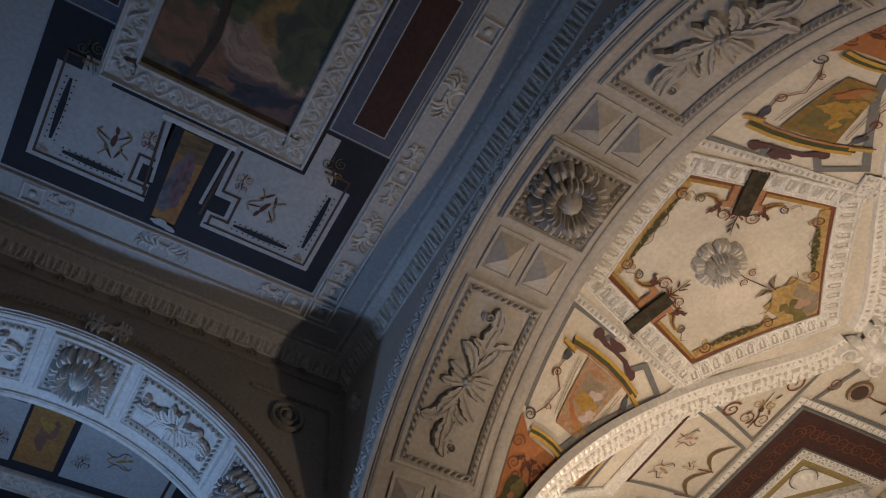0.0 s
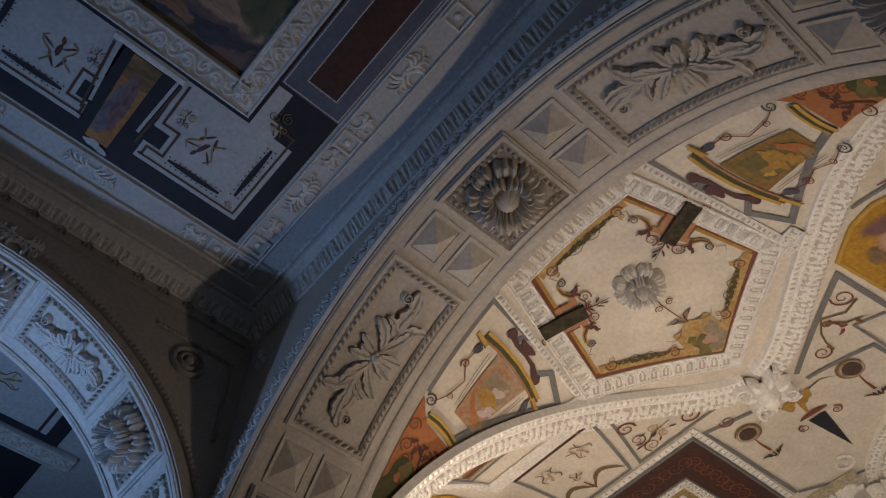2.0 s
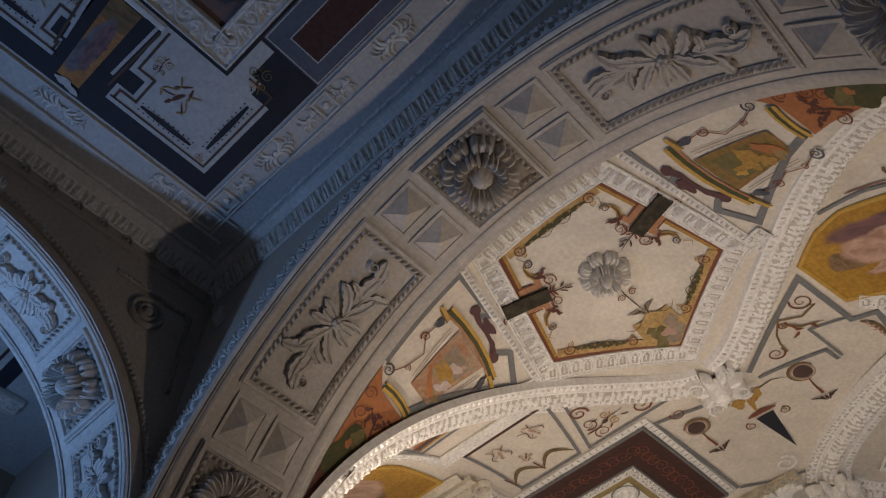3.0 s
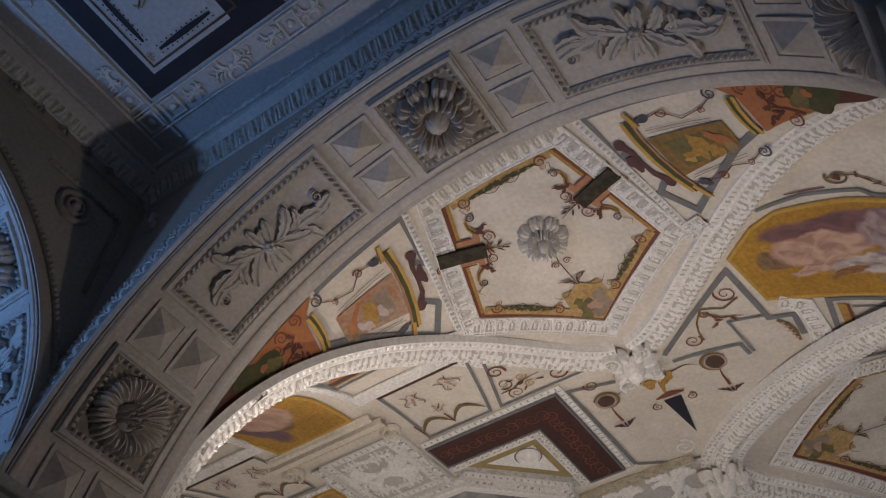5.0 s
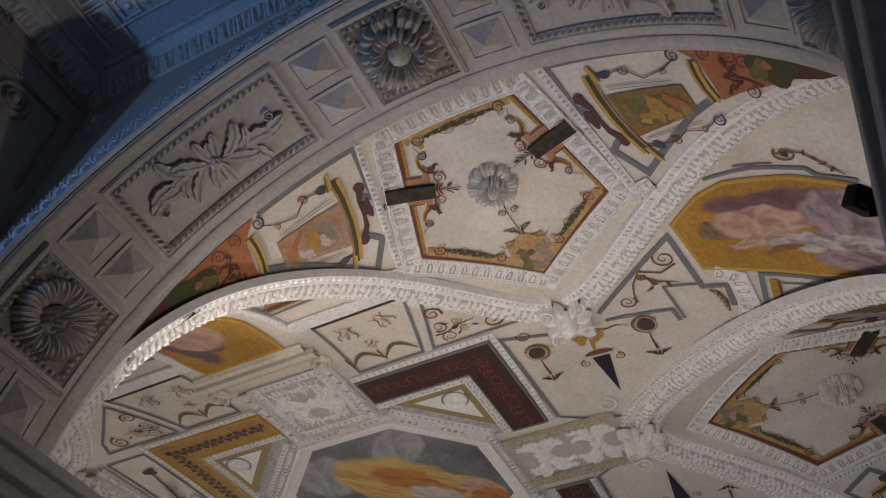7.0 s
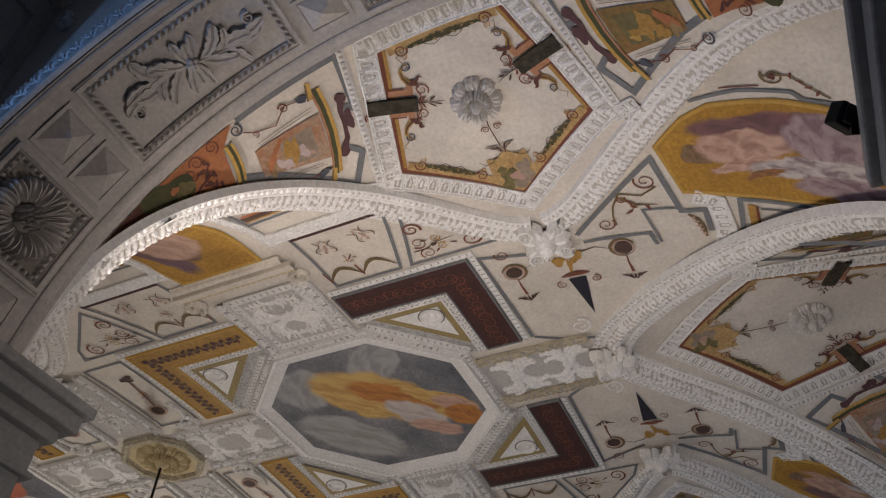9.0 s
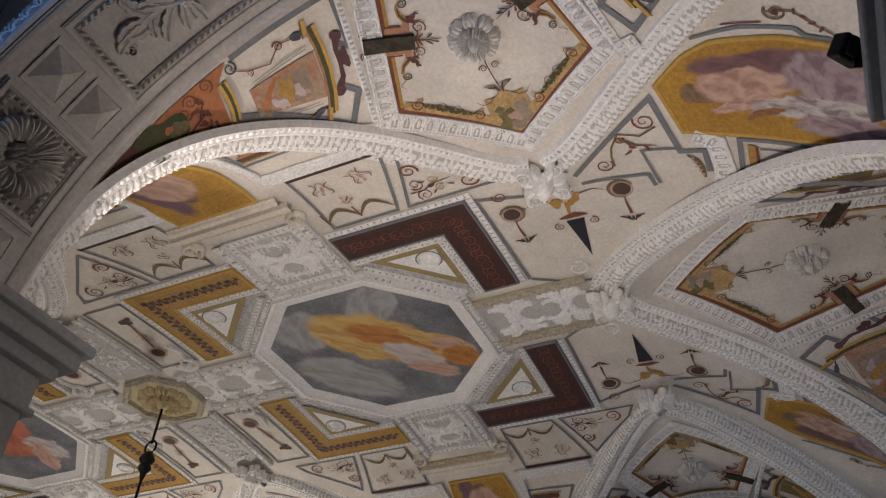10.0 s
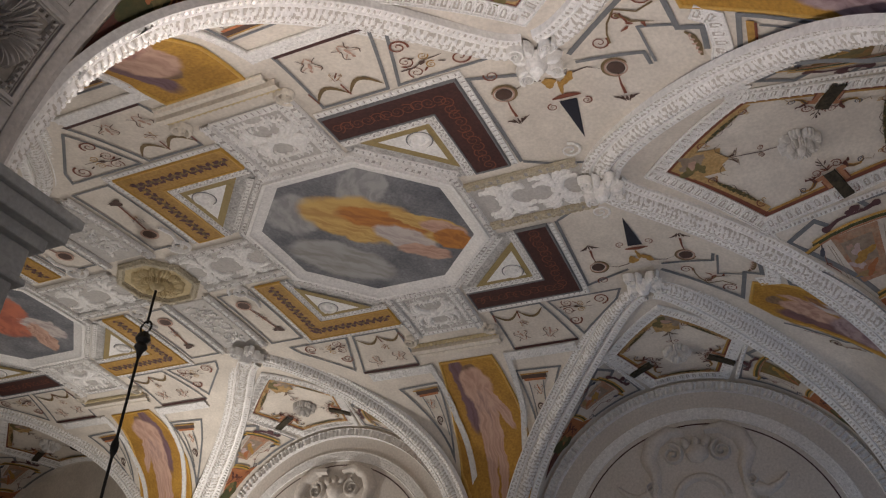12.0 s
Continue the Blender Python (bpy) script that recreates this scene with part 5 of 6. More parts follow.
band(G, S, shift, 0.07, 0.05, GILTCARVED, OGEE, True, 0.03)
G.make("octagon_rim", boss)
rosette(boss, "pale gold leaf rosette", S, 0, 2.2, 0.25, 0.075, GILTCREAM, 12, 0.012, 0.3)


# corner pendentives at the room's south end
for sx in (-1, 1):
    S = local(sx, 1, 0.0)
    th = thing("corner_painting", "cream corner panel with dark discs and a black spike", "ceiling painting", "corner panels")
    G = Mesh()
    band(G, S, [(0.40, -1.49), (1.36, -1.47), (1.24, -1.86)], 0.028, 0, GREYLINE, base=0.002)
    band(G, S, [(1.32, -2.12), (1.84, -2.70), (1.40, -2.77), (1.40, -2.90), (1.22, -2.90)], 0.034, 0, GREYLINE, base=0.003)
    band(G, S, [(1.00, -2.80), (0.80, -2.62), (0.60, -2.42), (0.40, -2.20), (0.22, -1.98), (0.28, -1.72), (0.40, -1.50)], 0.026, 0, GREYLINE, base=0.003)
    band(G, S, [(1.24, -2.14), (1.23, -2.55), (1.12, -2.57)], 0.026, 0, GREYLINE, base=0.004)
    band(G, S, [(1.14, -2.60), (1.44, -2.56), (1.43, -2.76)], 0.018, 0, GREYLINE, base=0.005)
    G.make("grey_line", th, "grey painted outlines")
    for dy, o in ((-1.63, -1), (-2.36, 1)):
        G = Mesh()
        splotch(G, S, 1.13, dy, 0.055, 0.055, 0, 0.005, DARKBROWN, 0.02)
        band(G, S, [(1.13 + 0.078 * math.cos(a * 0.3), dy + 0.078 * math.sin(a * 0.3) * o) for a in range(-4, 12)], 0.022, 0, SWAG, base=0.004, step=0.05, taper=lambda f: 0.3 + math.sin(math.pi * f))
        band(G, S, circle(1.13, dy, 0.068), 0.010, 0, FLESH, closed=True, base=0.006)
        band(G, S, [(1.07, dy), (0.98, dy + 0.006), (0.88, dy)], 0.014, 0, REDBROWN, base=0.003, step=0.03, taper=lambda f: 0.5 + f)
        for q in range(7):
            a = -1.2 + 0.4 * q
            splotch(G, S, 0.865 - 0.03 * math.cos(a), dy + 0.055 * math.sin(a), 0.030, 0.008, math.pi + a, 0.004 + 0.0004 * q, DARKBROWN, 0.2, 9)
        G.make("painted_disc", th, "dark painted disc on a slender stalk")
    G = Mesh()
    poly(G, S, [(0.92, -1.935), (0.92, -2.055), (0.51, -1.99)], 0.004, NAVY)
    G.make("black_spike", th, "slender black painted spike")
    G = Mesh()
    band(G, S, [(0.955, -1.90), (0.965, -2.0), (0.955, -2.09)], 0.030, 0, REDBROWN, base=0.005, step=0.02, taper=lambda f: 0.4 + math.sin(math.pi * f))
    for q in (-1, 1):
        scroll(G, S, 0.88, -1.995 + q * 0.115, 0.034, 0, q, 0.009, 0, REDBROWN, 0.004)
        splotch(G, S, 1.12, -1.99 + q * 0.06, 0.055, 0.035, q * 0.6, 0.005 + 0.0005 * q, OCHRE, 0.25)
        band(G, S, [(1.16, -1.99 + q * 0.10), (1.18, -1.99 + q * 0.20), (1.14, -1.99 + q * 0.28)], 0.010, 0, DARKBROWN, base=0.004, step=0.03, taper=lambda f: 1.2 - f)
    splotch(G, S, 1.06, -1.99, 0.05, 0.022, 0, 0.007, OCHRE, 0.3)
    G.make("ochre_mask", th, "small ochre painted ornament above the spike")
    for q in (-1, 1):
        G = Mesh()
        scroll(G, S, 0.40, -2.0 + q * 0.15, 0.075, 0, -q, 0.020, 0.012, STUCCO, 0.0, DOME)
        G.make("stucco_scroll", th, "small white stucco scroll")
    for cu, cv, r, fl in ((1.67, -2.63, 0.060, 1), (1.36, -2.32, 0.052, -1), (1.33, -1.62, 0.046, 1), (1.55, -2.46, 0.026, -1)):
        G = Mesh()
        scroll(G, S, cu, cv, r, 1.0 * fl, fl, 0.011, 0, REDBROWN, 0.004)
        G.make("painted_scroll", th, "thin red painted scroll")
    G = Mesh()
    band(G, S, [(1.62, -2.68), (1.56, -2.58), (1.60, -2.46), (1.50, -2.40), (1.42, -2.38), (1.34, -2.38)], 0.012, 0, SWAG, base=0.005, step=0.03)
    band(G, S, [(1.56, -2.46), (1.49, -2.54), (1.47, -2.66)], 0.020, 0, SWAG, base=0.005, step=0.02, taper=lambda f: 1.2 - f)
    for a, b, r in ((1.52, -2.50, 0.5), (1.48, -2.52, 1.2), (1.44, -2.49, 2.0), (1.46, -2.60, 0.2)):
        splotch(G, S, a, b, 0.030, 0.009, r, 0.006 + 0.0004 * r, REDBROWN, 0.3, 10)
    G.make("painted_spray", th, "brown painted spray of leaves")
    G = Mesh()
    band(G, S, [(1.37, -2.80), (1.33, -2.84), (1.26, -2.86), (1.17, -2.865)], 0.030, 0, SWAG, base=0.004, step=0.02, taper=lambda f: 0.5 + 0.6 * math.sin(math.pi * f))
    for q in range(5):
        splotch(G, S, 1.34 - 0.035 * q, -2.825 - 0.008 * q, 0.015, 0.010, q, 0.006, FLESH, 0.3, 9)
    G.make("painted_garland", th, "olive and rose painted garland")
    G = Mesh()
    band(G, S, [(1.52, -2.86), (1.47, -2.97), (1.25, -2.985), (0.98, -2.93)], 0.11, 0.014, FRAMEWHITE, FINE, step=0.008, relief=lotus(0.07, 0.008), low=RECESS, cut=0.001)
    band(G, S, [(0.28, -2.14), (0.60, -2.50), (0.94, -2.86)], 0.07, 0.014, FRAMEWHITE, FINE, step=0.008, relief=rinceau(0.12, 0.008), low=RECESS, cut=0.002)
    G.make("carved_band", th, "white carved stucco band")
    th = thing("pendentive_painting", "yellow corner fresco with a mauve draped shape", "ceiling painting", "yellow pendentive paintings")
    field = [(1.56, -2.82), (1.92, -2.75), (2.10, -2.92), (2.18, -3.06), (2.21, -3.35), (2.19, -3.6), (2.11, -3.82), (1.95, -3.98), (1.56, -3.98), (1.54, -3.6), (1.52, -3.33), (1.53, -3.05)]
    mt = fresco("yellow_corner_fresco", (0.46, 0.25, 0.035), (0.30, 0.15, 0.02), 3.0, tuple((sx * u, v, a, b, d * sx, c, e) for u, v, a, b, d, c, e in (
        (2.04, -3.30, 0.11, 0.36, 4, (0.20, 0.10, 0.10), (0.11, 0.06, 0.06)), (1.83, -2.94, 0.075, 0.085, 0, (0.24, 0.15, 0.08), (0.13, 0.08, 0.04)), (1.90, -3.17, 0.12, 0.22, 12, ROSE, ROSE2), (1.76, -3.17, 0.045, 0.20, 14, ROSE, ROSE2),
        (1.98, -3.52, 0.17, 0.20, 0, MAUVE, MAUVE2), (1.78, -3.46, 0.085, 0.28, 14, WHITE, MAUVE2), (1.68, -3.62, 0.09, 0.28, 10, MAUVE, MAUVE2), (1.69, -3.24, 0.028, 0.09, 30, (0.30, 0.14, 0.05), (0.16, 0.08, 0.04)))), warp=0.16)
    G = Mesh()
    poly(G, S, field, 0.004, mt, 0.08)
    G.make("yellow_field", th, "deep yellow ground with a plain mauve shape")
    G = Mesh()
    band(G, S, field, 0.03, 0.014, GOLD, DOME, True, 0.04)
    G.make("gilt_fillet", th)
    th = thing("side_painting", "narrow cream strip with thin scrolls beside the rib", "ceiling painting", "corner panels")
    G = Mesh()
    band(G, S, [(2.22, -2.98), (2.27, -3.20), (2.27, -3.42), (2.23, -3.46), (2.23, -3.60)], 0.022, 0, GREYLINE, base=0.003)
    G.make("grey_line", th)
    G = Mesh()
    band(G, S, [(2.29, -3.13), (2.30, -3.30)], 0.008, 0, REDBROWN, base=0.003)
    scroll(G, S, 2.36, -3.36, 0.045, 1.0, 1, 0.011, 0, SWAG, 0.004)
    splotch(G, S, 2.36, -3.36, 0.016, 0.016, 0, 0.005, DARKRED, 0.2)
    G.make("painted_scroll", th, "thin brown painted scroll")
    G = Mesh()
    band(G, S, [(2.36, -3.32), (2.37, -3.42), (2.30, -3.50), (2.26, -3.56)], 0.008, 0, SWAG, base=0.004, step=0.03)
    for q in range(4):
        splotch(G, S, 2.37 - 0.03 * q, -3.43 - 0.03 * q, 0.020, 0.006, 0.9 * q, 0.005, REDBROWN, 0.2, 8)
    G.make("painted_tendril", th, "slender painted tendril")
    th = thing("corner_niche", "small cream panel with an ochre painted ledge", "ceiling painting", "corner panels")
    G = Mesh()
    p = [(1.49, -3.09), (1.12, -3.06), (1.16, -3.35), (1.30, -3.62), (1.47, -3.80)]
    band(G, S, p, 0.028, 0, GREYLINE, closed=True, base=0.003)
    band(G, S, [(1.45, -3.14), (1.21, -3.13)], 0.040, 0, OCHRE, base=0.004)
    band(G, S, [(1.44, -3.165), (1.22, -3.155)], 0.014, 0, REDBROWN, base=0.006)
    for a, b in ((1.42, 1.43), (1.26, 1.34)):
        band(G, S, [(a, -3.18), (b, -3.56)], 0.012, 0, GREYLINE, base=0.004)
    dancer(G, S, 1.34, -3.33, 0.14, -1.5, 0.005, (FLESH, REDBROWN))
    scroll(G, S, 1.37, -3.46, 0.035, 0, 1, 0.009, 0, REDBROWN, 0.005)
    G.make("painted_niche", th)

# ---------------------------------------------------------------- the great arch: coffered soffit
TH = RS * math.pi / 180
UC = -3.49                                   # middle of the soffit


def coffer(surf, parent, uc, v0, v1, half, wall, seed, petals, ball, name="coffer"):
    """A square sunk panel: bead-and-leaf frame, sunk ground and a big rosette."""
    c = thing(name, parent, "coffer", "coffers of the arches")
    vm, hv = (v0 + v1) / 2, abs(v1 - v0) / 2
    G = Mesh()
    sq = rect(uc - half, vm - hv, uc + half, vm + hv)
    band(G, surf, sq, 0.035, 0.03, wall, OGEE, True, 0.03)
    i2 = rect(uc - half + 0.035, vm - hv + 0.035, uc + half - 0.035, vm + hv - 0.035)
    band(G, surf, i2, 0.03, 0.02, wall, OGEE, True, 0.006, relief=lambda s, t: 0.009 * math.sin(TAU * s / 0.034), low=BEADLOW)
    G.make("frame", c)
    G = Mesh()
    poly(G, surf, rect(uc - half + 0.05, vm - hv + 0.05, uc + half - 0.05, vm + hv - 0.05), 0.0, COFFERLOW)
    G.make("ground", c, "dusty sunk ground, gap shade in its colour")
    r = min(half, hv) * 0.86
    daisy = petals > 12
    seeds = []
    G = Mesh()
    if daisy:
        blob(G, surf, uc, vm, ball * r, ball * r, 0.07, 0, wall, 0.0, 18)
        for i in range(19):
            k, a = ball * r * 0.88 * math.sqrt((i + 0.3) / 19), i * 2.4
            seeds.append(Mesh())
            blob(seeds[-1], surf, uc + k * math.cos(a), vm + k * math.sin(a), 0.2 * ball * r, 0.2 * ball * r, 0.115 - 0.25 * k, a, wall, 0.0, 8)
    else:
        ball_heart(G, surf, uc, vm, ball * r, 0.13, wall, 0.0, 9)
    hub = G.make("rosette", c, "round stucco flower heart")
    for sd in seeds:
        sd.make("seed", hub)
    for rg, r0, r1, wd, hh in (((0, 0.36, 1.0, 0.41, 0.085),) if daisy else ((0, 0.50, 1.04, 0.64, 0.085), (1, 0.32, 0.76, 0.44, 0.140))):
        for i in range(petals):
            a = TAU * (i + 0.5 * rg) / petals + seed
            G = Mesh()
            petal(G, surf, uc, vm, a, r0 * r, r1 * r, wd * r, hh, wall, 0, 1.1)
            G.make("petal", hub)
    return c


# grime and groove shade between the beads, held in one dark colour
BEADLOW = paint("grimy_shaded_hollows", (0.20, 0.175, 0.15), (0.13, 0.115, 0.10), 9)
# dusty coffer ground, darkened further as the shade between the petals
COFFERLOW = paint("dusty_shaded_ground", (0.30, 0.265, 0.225), (0.20, 0.175, 0.15), 9, amount=0.9)
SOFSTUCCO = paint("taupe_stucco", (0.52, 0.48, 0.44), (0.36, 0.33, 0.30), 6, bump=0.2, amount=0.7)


def relief(surf, parent, u0, u1, v0, v1, mat, seed):
    c = thing("relief_panel", parent, "relief panel", "foliage panels of the arches")
    um, vm = (u0 + u1) / 2, (v0 + v1) / 2
    G = Mesh()
    band(G, surf, rect(u0, v0, u1, v1), 0.03, 0.014, mat, OGEE, True, 0.03)
    band(G, surf, rect(u0 + 0.032, v0 + 0.032, u1 - 0.032, v1 - 0.032), 0.034, 0.016, mat, OGEE, True, 0.006, relief=lambda s, t: 0.008 * math.sin(TAU * s / 0.036 + 2.2 * t), low=BEADLOW)
    G.make("frame", c)
    acanthus(c, surf, um, vm, abs(v1 - v0) * 0.86, abs(u1 - u0) * 0.80, math.pi / 2 + 0.14, 0.032, mat, seed)


def pyramid(surf, parent, uc, vc, hu, hv, mat):
    """A raised diamond point in a shallow frame."""
    G = Mesh()
    a = rect(uc - hu, vc - hv, uc + hu, vc + hv)
    b = rect(uc - hu * 0.82, vc - hv * 0.82, uc + hu * 0.82, vc + hv * 0.82)
    outer, lip, inner = [[surf.p(u, v, h) for u, v in r] for r, h in ((a, 0.010), (b, 0.010), (b, 0.002))]
    G.grid([r + r[:1] for r in ([surf.p(u, v, 0.002) for u, v in a], outer, lip, inner)], mat)
    apex = surf.p(uc, vc, 0.070)
    for i in range(4):
        G.face([inner[i], inner[(i + 1) % 4], apex], mat)
    G.make("diamond_point", parent, smooth=False)


soff = thing("arch_soffit", "taupe stucco arch soffit with rosettes and foliage panels", "arch soffit")
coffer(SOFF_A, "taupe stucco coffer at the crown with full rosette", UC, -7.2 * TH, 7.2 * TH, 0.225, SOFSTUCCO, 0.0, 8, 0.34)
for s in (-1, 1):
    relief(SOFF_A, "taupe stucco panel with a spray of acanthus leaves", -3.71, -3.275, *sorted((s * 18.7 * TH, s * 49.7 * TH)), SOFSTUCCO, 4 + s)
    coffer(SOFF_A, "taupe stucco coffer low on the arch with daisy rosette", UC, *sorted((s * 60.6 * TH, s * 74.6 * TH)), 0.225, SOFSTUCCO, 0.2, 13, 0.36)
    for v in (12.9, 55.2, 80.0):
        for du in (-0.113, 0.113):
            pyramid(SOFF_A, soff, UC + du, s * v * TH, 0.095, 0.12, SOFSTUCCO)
G = Mesh()
for u, w in ((-3.775, 0.03), (-3.20, 0.05)):
    band(G, SOFF_A, [(u, a * TH) for a in range(-88, 89, 4)], w, 0.006, SOFSTUCCO, DOME, step=0.05)
G.make("edge_bead", soff)

WALL_A = Surf(lambda u, v: (-3.8, u, v), (-6, -2, 3))


def ring(cx, cz, r, a0, a1, n=60):
    return [(cx + r * math.sin(radians(a0 + (a1 - a0) * i / n)), cz + r * math.cos(radians(a0 + (a1 - a0) * i / n))) for i in range(n + 1)]


th = thing("archivolt", "blue-grey egg-and-dart moulding round the arch", "moulding")
G = Mesh()
band(G, WALL_A, ring(YA, ZC, 1.835, -84, 82), 0.10, 0.020, BAYSTUCCO := paint("bay_stucco", (0.66, 0.66, 0.66), (0.45, 0.45, 0.45), 5, bump=0.2), FINE, step=0.006, relief=eggs(0.078, 0.016), low=BEADLOW, cut=0.002)
G.make("egg_band", th)
G = Mesh()
band(G, WALL_A, ring(YA, ZC, 1.768, -88, 86), 0.03, 0.02, BAYSTUCCO, DOME, step=0.04)
band(G, WALL_A, ring(YA, ZC, 1.925, -80, 78), 0.02, 0.012, BAYSTUCCO, DOME, step=0.007, relief=lambda s, t: 0.007 * math.sin(TAU * s / 0.028))
G.make("bead", th)


# ---------------------------------------------------------------- cornices of the small bay
def cornice(p0, p1, inward, z, label, drop):
    """A shallow cornice: carved upright leaves against the wall, a plain fillet and a bead-and-reel line on the ceiling."""
    a, b, n = Vector(p0), Vector(p1), Vector(inward)
    length = (b - a).length
    k = int(length / 0.007)
    th = thing("cornice", label, "cornice", "cornices of the bay")
    leafy = [(0.0, -drop), (0.006, -drop), (0.010, 0.005 - drop)] + [(0.012 + 0.0042 * q, 0.006 - drop + (drop - 0.04) / 12 * q) for q in range(13)] + [(0.066, -0.030)]
    plain = [(0.066, -0.030), (0.068, -0.024), (0.116, -0.020), (0.120, -0.012), (0.122, 0.0)]
    bead = [(0.132, 0.0), (0.135, -0.009), (0.141, -0.013), (0.147, -0.013), (0.153, -0.009), (0.156, 0.0)]
    for nm, prof in (("leaf_moulding", leafy), ("fillet", plain), ("bead_and_reel", bead)):
        g = Mesh()
        rows, deep = [], []
        for i in range(k + 1):
            p, d = a.lerp(b, i / k), length * i / k
            row, dp = [], []
            for j, (o, h) in enumerate(prof):
                e, low = 0.0, 0.1
                if nm == "leaf_moulding" and 2 < j < 16:
                    y, x = (j - 3) / 12, (d / 0.092) % 1.0 - 0.5
                    wide = 0.34 * (1 - 0.45 * y) * (0.82 + 0.18 * abs(math.sin(4 * math.pi * y)))
                    big = max(0.0, 1 - (x / wide) ** 4) - 0.6 * math.exp(-(x / 0.05) ** 2)
                    x2 = 0.5 - abs(x)
                    dart = 0.75 * max(0.0, 1 - (x2 / (0.16 * (0.35 + 0.65 * y))) ** 2)
                    low = max(big, dart) - 0.3
                    e = 0.013 * max(big, dart, 0.0) + 0.006 * noise.noise(Vector((d * 75, y * 5, 3.0)))
                elif nm == "bead_and_reel" and 0 < j < 5:
                    x = (d / 0.08) % 1.0
                    low = (math.sin(math.pi * x / 0.62) if x < 0.62 else 0.6 * abs(math.sin(math.pi * (x - 0.62) / 0.19))) - 0.25
                    e = 0.012 * low
                row.append(p + n * (o + e * 0.8) + Vector((0, 0, z + h - e * 0.6)))
                dp.append(low)
            rows.append(row)
            deep.append(dp)
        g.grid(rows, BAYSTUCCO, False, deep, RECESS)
        g.make(nm, th)
    return th


cornice((-3.8, -3.72, 0), (-3.8, YB, 0), (-1, 0, 0), Z1, "pale stucco cornice carved with upright leaves", 0.125)
cornice((-6.7, YB, 0), (-3.8, YB, 0), (0, -1, 0), Z1, "brownish stucco cornice carved with upright leaves", 0.075)

# ---------------------------------------------------------------- painted ceiling of the small bay
XC, YC = -5.07, -1.94
BLUEGREY = paint("slate_blue_paint", (0.10, 0.12, 0.17), (0.06, 0.07, 0.11), 4)
RUSSET = paint("russet_fresco", (0.26, 0.12, 0.08), (0.12, 0.07, 0.05), 6, amount=1.0)


WOODLAND = fresco("woodland_painting", (0.16, 0.13, 0.09), (0.05, 0.06, 0.045), 5.0, (
    (-4.95, -1.60, 0.34, 0.13, 10, (0.17, 0.10, 0.09), (0.06, 0.06, 0.08)), (-5.30, -1.72, 0.2, 0.22, 40, (0.30, 0.13, 0.08), (0.12, 0.09, 0.05)), (-5.0, -1.80, 0.34, 0.14, 15, (0.42, 0.28, 0.2), (0.2, 0.12, 0.09)),
    (-4.98, -2.05, 0.26, 0.2, 0, (0.34, 0.2, 0.07), (0.14, 0.09, 0.05)), (-5.30, -2.0, 0.2, 0.2, 0, (0.10, 0.11, 0.05), (0.05, 0.06, 0.04)), (-4.85, -2.0, 0.14, 0.36, 0, (0.10, 0.11, 0.06), (0.05, 0.06, 0.05)), (-5.05, -1.54, 0.3, 0.06, -10, (0.05, 0.05, 0.07), (0.03, 0.03, 0.04)), (-5.2, -1.55, 0.14, 0.05, 20, (0.3, 0.14, 0.09), (0.15, 0.08, 0.05)))
)


NICHE = fresco("niche_painting", (0.34, 0.14, 0.05), (0.46, 0.23, 0.06), 9.0, (
    (-5.10, -1.17, 0.12, 0.07, 0, (0.20, 0.12, 0.05), (0.09, 0.06, 0.03)), (-5.12, -0.95, 0.055, 0.20, 3, (0.16, 0.15, 0.17), (0.08, 0.07, 0.09)),
    (-5.10, -0.97, 0.038, 0.17, -4, (0.20, 0.11, 0.12), (0.09, 0.05, 0.06)), (-5.11, -2.93, 0.05, 0.2, 0, (0.22, 0.2, 0.24), (0.1, 0.07, 0.09))), 0.8, 0.10)


